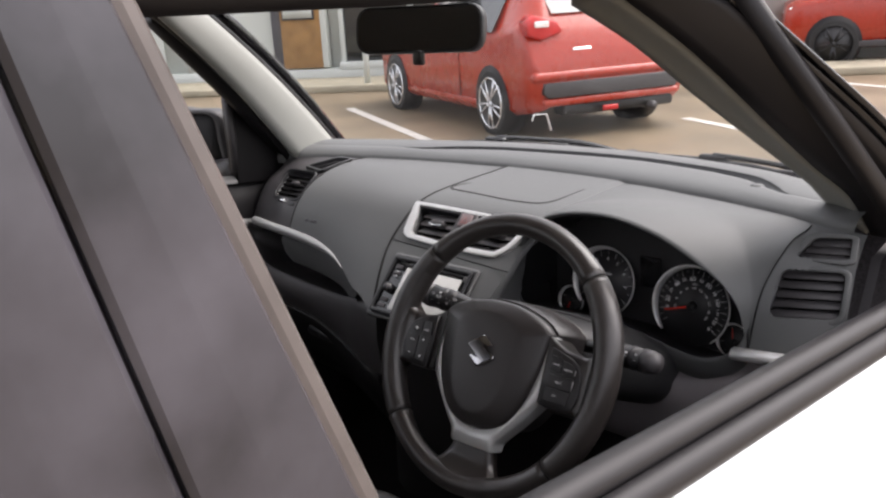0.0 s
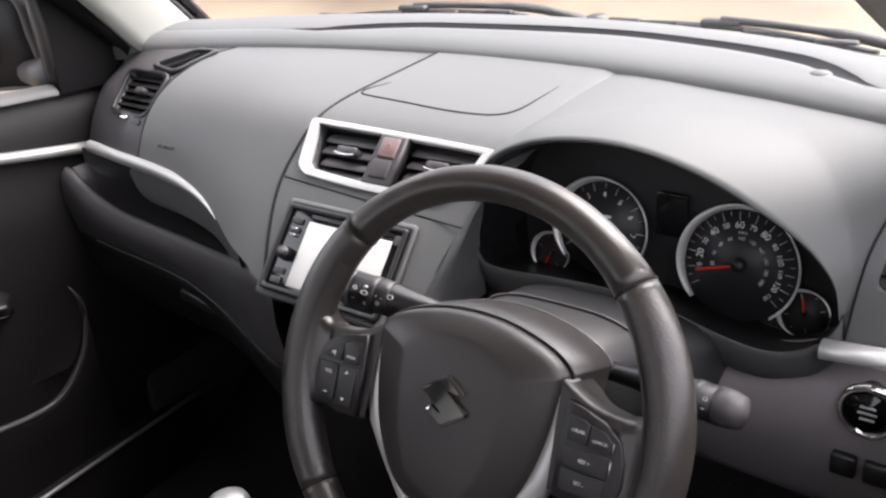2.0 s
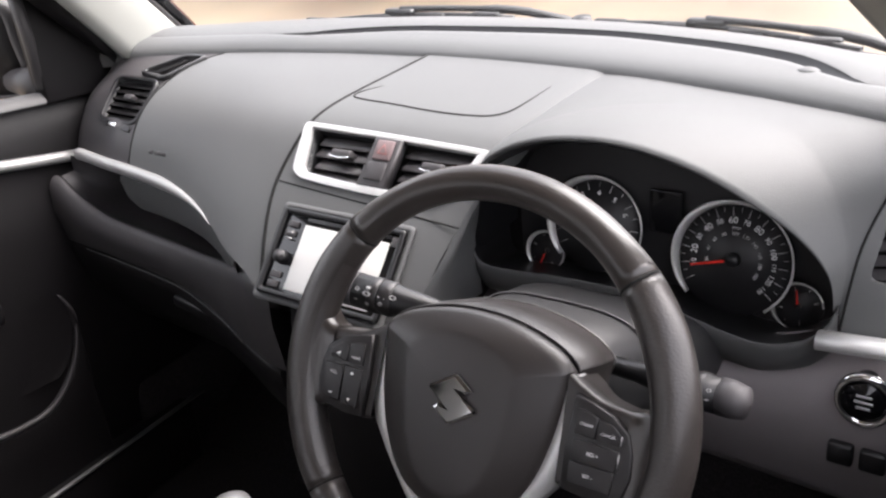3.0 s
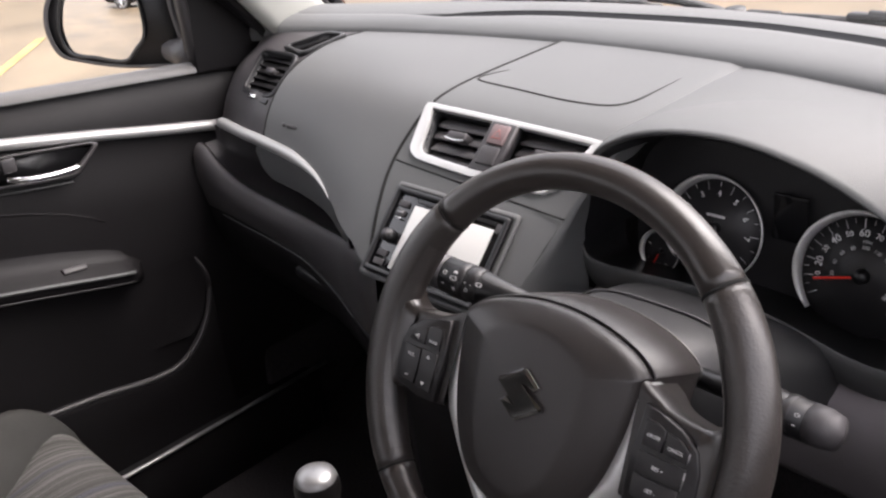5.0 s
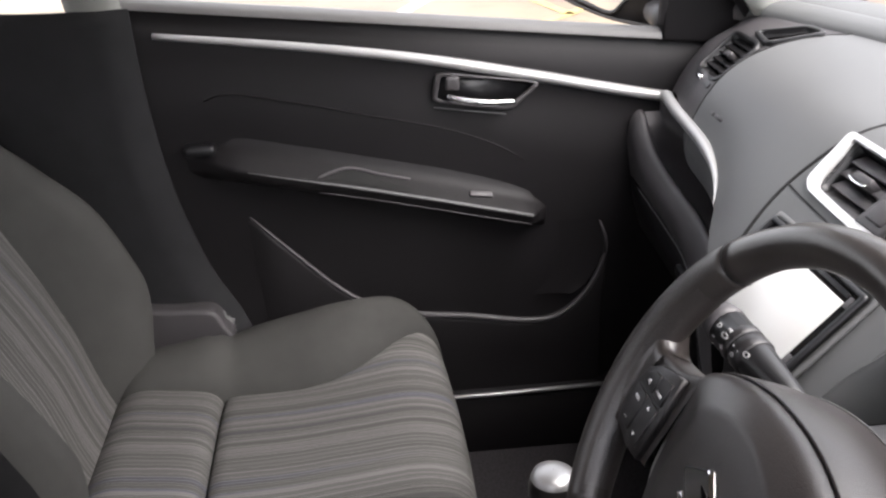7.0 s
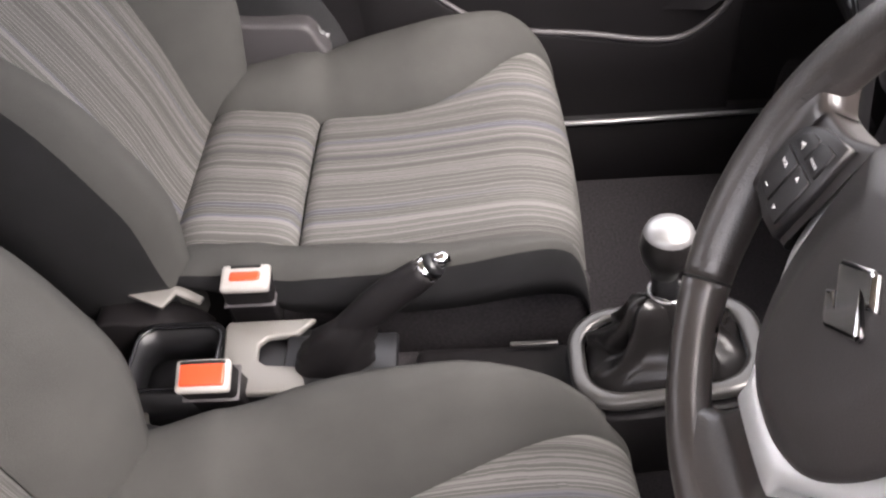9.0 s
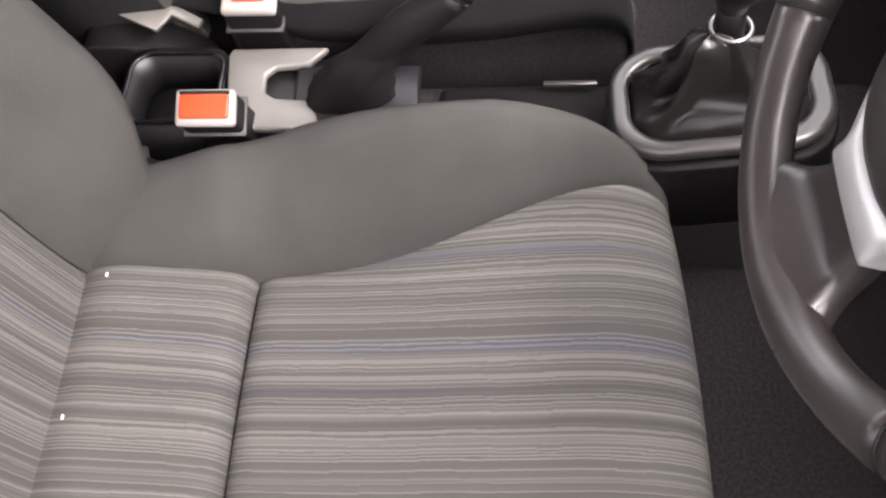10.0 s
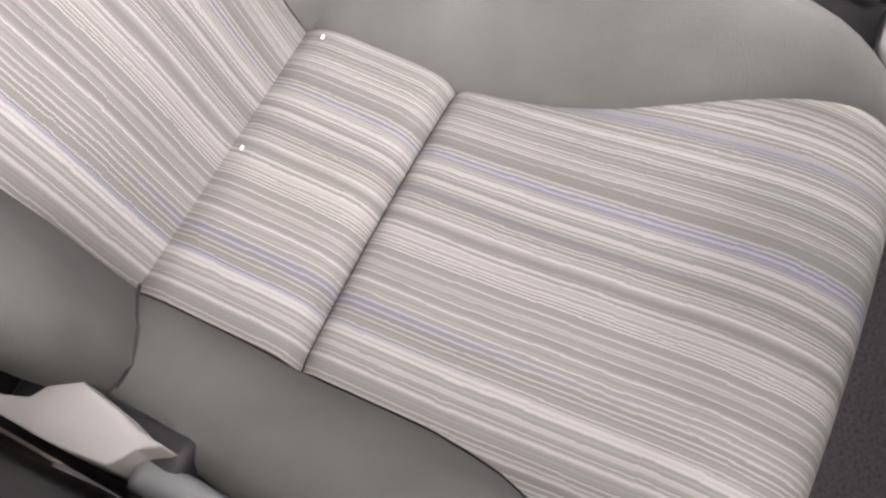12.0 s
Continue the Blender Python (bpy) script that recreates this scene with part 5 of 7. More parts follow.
def stalk(name, pts, rad, label, rings, marks):
    st_ = thing(name, label, "stalk", pts[0], group="column stalks")
    def sp_(nm, bm, material, lb=""):
        bmesh.ops.translate(bm, vec=-Vector(pts[0]), verts=bm.verts)
        part(nm, bm, material, st_, lb)
    sp_("lever", tube(pts, rad, 14), M_BLACK)
    d = (Vector(pts[-1]) - Vector(pts[-2])).normalized()
    p = Vector(pts[-1])
    sp_("tip", tube([p, p + d * 0.010, p + d * 0.020, p + d * 0.024], [rad[-1] * 1.02, rad[-1], rad[-1] * 0.85, rad[-1] * 0.05], 18), M_DARK)
    a = Vector(pts[-2])
    for t, w in rings:
        c = a.lerp(p, t)
        r = mix(rad[-2], rad[-1], t)
        sp_("ring", tube([c - d * w, c - d * w * 0.8, c + d * w * 0.8, c + d * w], [r * 0.98, r * 1.05, r * 1.05, r * 0.98], 20), M_KEY)
    for t, turn, w, h, hollow in marks:
        out = (Vector((0, -0.9, 0.44)) + turn * Vector((0, 0.44, 0.9))).normalized()
        c = a.lerp(p, t) + out * mix(rad[-2], rad[-1], t) * 1.055
        side = d.cross(out).normalized()
        m = Matrix.Translation(c) @ Matrix((d, side, out)).transposed().to_4x4()
        if hollow:
            sp_("symbol", ring([(w * math.cos(q), h * math.sin(q)) for q in [n * math.pi / 8 for n in range(16)]], [(w * 0.6 * math.cos(q), h * 0.6 * math.sin(q)) for q in [n * math.pi / 8 for n in range(16)]], 0.0006, m), M_GREYMARK)
        else:
            sp_("symbol", box(0, 0, 0, w, h, 0.0008, 0, m=m), M_GREYMARK)


stalk("wiper_stalk", [(0.290, 0.082, 0.975), (0.245, 0.075, 0.984), (0.205, 0.066, 0.990), (0.168, 0.060, 0.995)], [0.008, 0.011, 0.0165, 0.0175], "black wiper stalk with white symbols behind the wheel", [(0.08, 0.007), (0.42, 0.005)], [(0.72, 0.25, 0.0022, 0.0022, True), (0.74, -0.35, 0.0030, 0.0007, False), (0.44, 0.45, 0.0042, 0.0030, False), (0.44, 0.10, 0.0042, 0.0024, True), (0.42, -0.45, 0.0040, 0.0008, False), (0.42, -0.58, 0.0030, 0.0008, False), (0.10, 0.10, 0.0016, 0.0016, False), (0.04, -0.28, 0.0020, 0.0020, True), (-0.06, 0.05, 0.0018, 0.0008, False), (-0.28, 0.25, 0.0036, 0.0024, True)])
stalk("light_stalk", [(0.400, 0.095, 0.960), (0.450, 0.090, 0.9635), (0.490, 0.083, 0.967), (0.526, 0.078, 0.970)], [0.008, 0.009, 0.0150, 0.0155], "black light stalk with symbols and a grey end behind the wheel", [(0.10, 0.006), (0.55, 0.004)], [(0.80, 0.30, 0.0022, 0.0016, True), (0.78, -0.20, 0.0032, 0.0008, False), (0.30, 0.40, 0.0030, 0.0010, False), (0.32, 0.0, 0.0022, 0.0022, True), (0.10, 0.2, 0.0014, 0.0014, False)])

st_ = bpy.data.objects["light_stalk"]
words("REAR", 0.0042, Matrix.Translation((-0.400, -0.095, -0.960)) @ pose(0.505, 0.0700, 0.9785, 48, 0, 8), M_MARK, st_, "lettering")
# ---- interior mirror ----
im = thing("rear_view_mirror", "black rear view mirror hanging from the windscreen", "mirror", (0.003, 0.225, 1.384))
MM = pose(0, 0, 0, 80, 0, 20)
part("housing", grid([[MM @ Vector((x * f, y * f, z)) for x, y in rounded(0.234, 0.078, 0.025, 8)] for f, z in ((0.93, 0.0005), (0.975, 0.003), (1.0, -0.003), (1.0, -0.014), (0.94, -0.028), (0.80, -0.038), (0.5, -0.044), (0.04, -0.046))], True), M_BLACK, im, "rounded black plastic housing")
part("glass", plate(rounded(0.222, 0.068, 0.021, 8), 0.002, MM @ pose(0, 0, -0.0005)), M_DIMMIRROR, im, "dim mirror glass", False)
part("stem", tube([(0.0, 0.03, 0.01), (0.0, 0.06, 0.03), (0.0, 0.085, 0.035)], [0.012, 0.010, 0.016], 10), M_BLACK, im)
part("lever", box(0, -0.002, -0.046, 0.022, 0.012, 0.026, 0.004), M_BLACK, im)
# ---- front seats ----
def cushion_b(y, inner=False):
    """Half width of the striped middle of the cushion; it flares more on the side of the console."""
    out = spline(y, (-0.66, -0.36, -0.29, -0.22, -0.15, -0.11, -0.08), (0.152, 0.152, 0.160, 0.186, 0.224, 0.242, 0.248))
    if not inner:
        return out
    return spline(y, (-0.66, -0.47, -0.40, -0.33, -0.25, -0.17, -0.11, -0.08), (0.152, 0.152, 0.158, 0.174, 0.202, 0.228, 0.240, 0.240))


def cushion_w(y):
    return spline(y, (-0.66, -0.60, -0.50, -0.40, -0.25, -0.16, -0.11, -0.085, -0.07), (0.222, 0.238, 0.258, 0.274, 0.282, 0.276, 0.266, 0.258, 0.250))


def bolster_h(y, inner=0):
    """inner: 0 on the door's side, 1 by the console, 2 by the console with a level edge."""
    ys_ = (-0.66, -0.58, -0.50, -0.42, -0.34, -0.26, -0.18, -0.13, -0.10, -0.082, -0.07)
    if inner == 2:
        return spline(y, ys_, (0.016, 0.032, 0.056, 0.074, 0.082, 0.085, 0.088, 0.090, 0.084, 0.050, 0.020))
    if inner:
        return spline(y, ys_, (0.018, 0.034, 0.062, 0.090, 0.104, 0.100, 0.072, 0.040, 0.018, 0.006, 0.0))
    return spline(y, ys_, (0.018, 0.028, 0.050, 0.076, 0.094, 0.103, 0.098, 0.074, 0.046, 0.020, 0.0))


def edge_lift(y, inner):
    """How far the striped panel climbs the bolster where it flares."""
    b, w = cushion_b(y, inner), cushion_w(y)
    return (0.45 if inner == 1 else 0.80) * bolster_h(y, inner) * (max(0.0, b - 0.152) / (w - 0.152)) ** 1.4


PILLOW = [(-0.66, 0.490), (-0.635, 0.535), (-0.60, 0.552), (-0.55, 0.548), (-0.505, 0.542), (-0.484, 0.534), (-0.4745, 0.522), (-0.4715, 0.512)]
MAIN = [(-0.4705, 0.512), (-0.467, 0.520), (-0.452, 0.527), (-0.42, 0.528), (-0.34, 0.530), (-0.25, 0.538), (-0.17, 0.546), (-0.125, 0.542), (-0.093, 0.525), (-0.078, 0.497), (-0.072, 0.45), (-0.077, 0.40), (-0.09, 0.34)]


def bolster_pts(y, z, s, inner=False):
    b, w, h = cushion_b(y, inner), cushion_w(y), bolster_h(y, inner)
    e = edge_lift(y, inner)
    side = [(b - 0.003, e - 0.035), (b + 0.0025, e), (mix(b, w, 0.3), mix(e, h, 0.62)), (mix(b, w, 0.6), mix(e, h, 0.97)), (mix(b, w, 0.82), h * 1.02), (mix(b, w, 0.95), h * 0.92), (w + 0.001, h * 0.62), (w + 0.005, -0.035), (w - 0.001, -0.090), (w - 0.014, -0.104)]
    if inner == 2:
        side[5:] = [(mix(b, w, 0.95), h), (w + 0.001, h * 0.90), (w + 0.005, h * 0.45), (w + 0.001, 0.008), (w - 0.030, 0.0)]
    return [(s * px, y, max(z + pz, 0.31)) for px, pz in side]


def build_seat(cx, outer, label, length=1.0, crest=1.0, back_y=-0.625):
    seat = thing("front_seat", label, "seat", (cx, -0.40, 0.30), group="front seats")
    off = Vector((0, 0.40, -0.30))

    def sp(name, bm, material, label="", parent=None):
        for v in bm.verts:
            if v.co.y > -0.47 and v.co.z < 0.66:
                v.co.y = -0.47 + (v.co.y + 0.47) * length - (1 - length) * 0.9 * max(0.0, 0.50 - v.co.z) * smooth01(-0.30, -0.10, v.co.y)
                if v.co.x * outer > 0.16 and v.co.z > 0.54:
                    v.co.z = 0.54 + (v.co.z - 0.54) * crest
        bmesh.ops.translate(bm, vec=off, verts=bm.verts)
        return part(name, bm, material, parent or seat, label)
    by_console = 1 if outer > 0 else 2
    us = [k / 12 - 1 for k in range(25)]
    for nm, prof in (("cushion_rear_panel", PILLOW), ("cushion_panel", MAIN)):
        pts = curve([(0, y, z) for y, z in prof], 40)
        rows = []
        for p in pts:
            rows.append([(cushion_b(p.y, u * outer < 0) * u, p.y + 0.010 * (1 - u * u) * smooth01(-0.14, -0.09, p.y), p.z + 0.008 * (1 - u * u) - 0.004 * smooth01(0.9, 1.0, abs(u)) + edge_lift(p.y, by_console if u * outer < 0 else 0) * abs(u) ** 4) for u in us])
        sp(nm, grid(rows), M_STRIPE, "striped woven cloth panel")
    full = curve([(0, y, z) for y, z in PILLOW[:-2]] + [(0, y, z) for y, z in MAIN[2:]], 60)
    for s in (-1, 1):
        sp("cushion_bolster", grid([bolster_pts(p.y, p.z, s, 0 if s == outer else by_console)[:7] for p in full]), M_CLOTH, "plain grey cloth side bolster")
        sp("cushion_side", grid([bolster_pts(p.y, p.z, s, 0 if s == outer else by_console)[6:] for p in full]), M_SIDE, "dark cloth seat side, partly shaded by its colour")
    sp("cross_seam", tube([(0.152 * u, -0.470, 0.511 + 0.008 * (1 - u * u) - 0.004) for u in us], 0.0022, 6), M_DARKGAP)
    sp("seat_base", box(0, -0.38, 0.37, 0.50, 0.50, 0.16, 0.02), M_TRIMBLK, "black seat base")
    if outer < 0:
        sp("seat_skirt", box(0.238, -0.31, 0.485, 0.030, 0.47, 0.13, 0.012, 3), M_CARPET, "dark carpeted skirt under the cushion")
    sp("rail", box(-0.20, -0.38, 0.29, 0.04, 0.55, 0.03, 0.004), M_BLACK)
    sp("rail", box(0.20, -0.38, 0.29, 0.04, 0.55, 0.03, 0.004), M_BLACK)
    # backrest: leans back; local u across, h up along the lean
    lean = radians(22)

    def back(u, h, d):
        return Vector((u, back_y - h * math.sin(lean) + d * math.cos(lean), 0.50 + h * math.cos(lean) + d * math.sin(lean)))

    def bb(h):
        return spline(h, (0, 0.1, 0.3, 0.45, 0.6), (0.150, 0.150, 0.160, 0.175, 0.170))

    def bw(h):
        return spline(h, (-0.02, 0.05, 0.15, 0.3, 0.42, 0.5, 0.56, 0.60), (0.225, 0.245, 0.262, 0.268, 0.264, 0.252, 0.225, 0.17))

    def bh(h):
        return spline(h, (-0.02, 0.05, 0.18, 0.3, 0.42, 0.52, 0.6), (0.03, 0.065, 0.105, 0.10, 0.06, 0.015, 0.0))
    hs = [mix(-0.03, 0.60, k / 36) for k in range(37)]
    sp("backrest_panel", grid([[back(bb(h) * u, h, 0.012 * (1 - u * u) + 0.014 * smooth01(0.05, 0.2, h) * smooth01(0.45, 0.25, h) - 0.008 * smooth01(0.92, 1, abs(u)) - 0.05 * smooth01(0.54, 0.60, h)) for u in us] for h in hs]), M_STRIPE, "striped woven cloth panel")
    for s in (-1, 1):
        rows = []
        for h in hs:
            b, w, t = bb(h), max(bw(h), bb(h) + 0.004), bh(h)
            base = 0.014 * smooth01(0.05, 0.2, h) * smooth01(0.45, 0.25, h) - 0.05 * smooth01(0.54, 0.60, h)
            rows.append([back(s * px, h, base + pz) for px, pz in ((b, -0.006), (b + 0.003, 0.0), (mix(b, w, 0.35), t * 0.7), (mix(b, w, 0.65), t), (mix(b, w, 0.9), t * 0.92), (w + 0.002, t * 0.62), (w + 0.006, -0.04), (w - 0.005, -0.09), (w - 0.03, -0.12))])
        sp("backrest_bolster", grid([r[:6] for r in rows]), M_CLOTH, "plain grey cloth side bolster")
        sp("backrest_side", grid([r[5:] for r in rows]), M_SIDE, "dark cloth seat side, partly shaded by its colour")
    sp("backrest_shell", grid([[back(bw(h) * 1.0 * u, h, -0.10 - 0.02 * (1 - u * u)) for u in us] for h in hs]), M_CLOTH)
    # headrest
    pts = []
    for k in range(9):
        t = k / 8
        pts.append([back(0.125 * math.cos(a) * (0.75 + 0.25 * math.sin(math.pi * t)), 0.64 + 0.17 * t, -0.035 + 0.05 * math.sin(a) * (0.5 + 0.5 * math.sin(math.pi * t))) for a in [2 * math.pi * j / 20 for j in range(20)]])
    sp("headrest", grid(pts, True), M_CLOTH)
    for s in (-1, 1):
        sp("headrest_post", cyl(back(s * 0.06, 0.56, -0.05), back(s * 0.06, 0.70, -0.04), 0.006), M_CHROME)
    # hinge covers low on both sides, a lever on the outer one
    FL = Matrix(((0, 0, 1, 0), (1, 0, 0, 0), (0, 1, 0, 0), (0, 0, 0, 1)))
    for s in (-1, 1):
        big = s == outer
        if big and s > 0:
            plan = [(0.277, -0.70), (0.277, -0.622), (0.270, -0.601), (0.256, -0.592), (0.246, -0.585), (0.243, -0.574), (0.246, -0.558), (0.251, -0.529), (0.257, -0.510), (0.258, -0.488), (0.262, -0.492), (0.269, -0.505), (0.277, -0.509), (0.288, -0.518), (0.291, -0.548), (0.291, -0.579), (0.290, -0.611), (0.290, -0.70)]
            cov = sp("hinge_cover", plate(plan, 0.075, pose(0, 0, 0.549)), M_HINGE, "pale grey plastic hinge cover")
            soften(cov, 0.004, 3)
            sp("cover_base", box(0.262, -0.56, 0.55, 0.040, 0.16, 0.09, 0.01), M_TRIMBLK, "black plastic behind the cover", cov)
            sp("crease_seam", tube(curve([(0.146, -0.6290, 0.5400), (0.157, -0.6195, 0.5485), (0.172, -0.6020, 0.5635), (0.185, -0.5870, 0.5755), (0.198, -0.5770, 0.5805), (0.212, -0.5695, 0.5830), (0.224, -0.5680, 0.5825), (0.234, -0.5690, 0.5815)], 24), 0.0016, 6), M_DARKGAP)
            sp("recline_lever", tube(curve([(0.281, -0.512, 0.586), (0.280, -0.47, 0.580), (0.279, -0.42, 0.570), (0.276, -0.36, 0.558)], 12), [0.014] * 5 + [0.013] * 5 + [0.010] * 3, 12, flat=1.1), M_DASH, "grey reclining lever", cov)
            continue
        pts = [(-0.74, 0.53), (-0.62, 0.530), (-0.54, 0.535), (-0.470, 0.560), (-0.455, 0.590), (-0.475, 0.622), (-0.495, 0.636), (-0.56, 0.640), (-0.62, 0.648), (-0.74, 0.66)] if big else [(-0.70, 0.47), (-0.62, 0.48), (-0.565, 0.50), (-0.59, 0.53), (-0.64, 0.545), (-0.70, 0.54)]
        cov = sp("hinge_cover", plate([(p.x, p.y) for p in curve([(a, b, 0) for a, b in pts], 40, True)], s * 0.044, Matrix.Translation((s * 0.243, 0, 0)) @ FL, 0), M_DARK if big else M_TRIMBLK, "dark grey plastic hinge cover" if big else "plastic hinge cover")
        soften(cov, 0.008, 4)
        if big:
            path = [(-0.500, 0.612), (-0.4875, 0.607), (-0.4725, 0.602), (-0.4575, 0.598)]
            sp("recline_lever", tube(curve([(s * 0.286, y, z) for y, z in path], 12), [0.017] * 5 + [0.015] * 5 + [0.011] * 3, 12, flat=1.1), M_DASH, parent=cov)
    return seat


M_HINGE = mat("hinge_plastic", (0.18, 0.172, 0.163), rough=0.5, vary=0.06, grain=0.2)
build_seat(0.355, 1, "grey cloth driver's seat with fine striped centre panels", back_y=-0.609)
build_seat(-0.355, -1, "grey cloth passenger seat with fine striped centre panels", 0.945, 0.86)
tag_ = thing("seat_tag", "tiny white stitching tag in the seat crease", "tag", (0.216, -0.602, 0.553), group="seat tags")
part("label_tab", box(0, 0, 0, 0.004, 0.002, 0.0025, 0.0006), M_MARK, tag_)
copy_thing(tag_, pose(0.355, -0.606, 0.559))

# ---- between the seats ----
M_CREAM = mat("pale_silver", (0.18, 0.172, 0.16), rough=0.4, metal=0.3, vary=0.04)
console = thing("centre_console", "black plastic centre console with silver surround and cup holder", "console", (0.0, -0.35, 0.28))


def kpart(name, bm, material, label="", parent=None):
    bmesh.ops.translate(bm, vec=(0, 0.35, -0.28), verts=bm.verts)
    return part(name, bm, material, parent or console, label)


kpart("tunnel", box(-0.01, -0.30, 0.375, 0.14, 0.95, 0.21, 0.03, 4), M_CARPET)
cup = rounded(0.096, 0.104, 0.022)
kpart("rear_body", box(-0.010, -0.60, 0.455, 0.114, 0.22, 0.06, 0.012, 3), M_TRIMBLK)
kpart("cup_holder", ring([(x * 1.16, y * 1.05) for x, y in cup], [(x * 0.93, y * 0.93) for x, y in cup], 0.066, pose(-0.012, -0.585, 0.480)), M_BLACK, "deep black cup holder")
kpart("cup_holder_rim", tube([(-0.012 + x * 0.97, -0.585 + y * 0.97, 0.547) for x, y in cup], 0.003, 8, True), M_GLOSS, "gloss black cup holder rim")
kpart("cup_holder_floor", plate(cup, 0.003, pose(-0.012, -0.585, 0.490)), M_BLACK)
u_out = [(-0.060, -0.528), (-0.050, -0.531), (0.038, -0.520), (0.046, -0.512), (0.048, -0.424), (0.030, -0.428), (0.011, -0.440), (0.008, -0.474), (0.000, -0.485), (-0.024, -0.487), (-0.034, -0.478), (-0.037, -0.444), (-0.061, -0.424)]
soften(kpart("silver_surround", plate(u_out, 0.010, pose(0, 0, 0.542)), M_CREAM, "pale satin silver surround"), 0.003)
kpart("brake_well", box(-0.007, -0.475, 0.530, 0.10, 0.12, 0.016, 0.004), M_BLACK)
kpart("front_body", box(0.012, -0.20, 0.485, 0.115, 0.22, 0.05, 0.012, 3), M_TRIMBLK)
# gear surround
GO = [(x, y) for x, y in rounded(0.136, 0.205, 0.050, 8)]
GI = [(x * 0.74, y * 0.80 - 0.002) for x, y in rounded(0.136, 0.205, 0.050, 8)]
GP = pose(0.034, -0.034, 0.570, 8, 0, 0)
kpart("gear_surround_base", plate([(x * 1.06, y * 1.04) for x, y in GO], 0.10, GP @ pose(0, 0, -0.105), 0.004), M_TRIMBLK)
soften(kpart("gear_surround", ring(GO, GI, 0.016, GP), M_GREYSAT, "grey satin gear lever surround"), 0.0075, 5)
kpart("surround_lip", tube([GP @ Vector((x * 1.01, y * 1.01, 0.008)) for x, y in GI], 0.0022, 6, True), M_GLOSS)
rows = []
for f, z, dy in ((1.0, 0.002, 0), (0.96, 0.012, 0), (0.86, 0.022, 0), (0.74, 0.026, 0.0), (0.64, 0.034, 0.0), (0.56, 0.040, -0.004), (0.46, 0.054, -0.008), (0.40, 0.060, -0.010), (0.33, 0.074, -0.011), (0.27, 0.088, -0.011), (0.17, 0.092, -0.011), (0.05, 0.093, -0.011)):
    rows.append([])
    for k, (x, y) in enumerate(GI):
        fold = 1 + 0.30 * math.sin(k * 2 * math.pi * 6 / len(GI) + 9 * f) * math.sin(math.pi * min(1, max(0, (1 - f) * 1.3)))
        rows[-1].append((x * f * fold, y * f * fold + dy, z + 0.004 * math.sin(5 * k * 2 * math.pi / len(GI) + 3) * (1 - f)))
bm = grid(rows, True)
bmesh.ops.transform(bm, matrix=GP, verts=bm.verts)
kpart("gear_boot", bm, M_BOOT, "creased black leather gear boot")
kpart("side_catch", box(-0.034, -0.170, 0.520, 0.006, 0.056, 0.005, 0.0015), M_GREYSAT, "small metal catch")

gear = thing("gear_lever", "black ball gear knob with a silver cap", "gear lever", (0.024, -0.045, 0.65))
part("shaft", cyl((0, 0.006, -0.02), (0, 0.0, 0.045), 0.014, 0.013, 20), M_BLACK, gear)
part("collar", tube([(0.018 * math.cos(a), 0.005 + 0.018 * math.sin(a), 0.010) for a in [k * math.pi / 12 for k in range(24)]], 0.0020, 8, True), M_SATIN, gear)
prof = [(0.0135, 0.035), (0.016, 0.045), (0.023, 0.056), (0.0265, 0.070), (0.0265, 0.080), (0.0245, 0.089)]
part("knob", grid([[(r * math.cos(a), r * math.sin(a), z) for a in [2 * math.pi * j / 28 for j in range(28)]] for r, z in prof], True), M_BOOT, gear)
prof = [(0.0245, 0.0885), (0.0225, 0.094), (0.018, 0.0975), (0.010, 0.0995), (0.0005, 0.100)]
part("cap", grid([[(r * math.cos(a), r * math.sin(a), z) for a in [2 * math.pi * j / 28 for j in range(28)]] for r, z in prof], True), M_SATIN, gear, "silver knob cap")

brake = thing("handbrake", "black handbrake lever with a chrome button", "handbrake", (0.0, -0.42, 0.54))
part("grip", tube(curve([(0.004, 0.0, 0.010), (0.0, 0.04, 0.050), (-0.006, 0.085, 0.092), (-0.010, 0.138, 0.132)], 16), [0.022, 0.022, 0.022, 0.021, 0.020, 0.019, 0.019, 0.019, 0.0195, 0.020, 0.020, 0.020, 0.019, 0.018, 0.017, 0.016][:16], 14), M_TRIMBLK, brake)
part("end_ring", cyl((-0.0100, 0.134, 0.129), (-0.0105, 0.143, 0.136), 0.0165, 0.0150, 24), M_CHROME, brake)
part("end_cap", cyl((-0.0105, 0.143, 0.136), (-0.011, 0.149, 0.1405), 0.0150, 0.0120, 24), M_BLACK, brake)
part("release_button", tube([(-0.011, 0.147, 0.139), (-0.011, 0.155, 0.145), (-0.011, 0.160, 0.149), (-0.011, 0.162, 0.1505)], [0.0095, 0.0095, 0.007, 0.002], 18), M_CHROME, brake, "chrome release button")
part("gaiter", grid([[((0.029 + 0.002 * math.sin(6 * a)) * f * math.cos(a) + 0.004, 0.022 + (0.046 + 0.003 * math.sin(5 * a)) * f * math.sin(a) + dy, z) for a in [2 * math.pi * j / 30 for j in range(30)]] for f, z, dy in ((1.0, 0.0, 0.0), (1.0, 0.010, 0.0), (0.90, 0.022, 0.004), (0.92, 0.030, 0.006), (0.78, 0.042, 0.012), (0.80, 0.050, 0.016), (0.62, 0.064, 0.028), (0.5, 0.074, 0.036))], True), M_TRIMBLK, brake, "black folded gaiter")
part("base_plate", box(0.002, 0.030, 0.006, 0.075, 0.13, 0.010, 0.004), M_BLACK, brake)


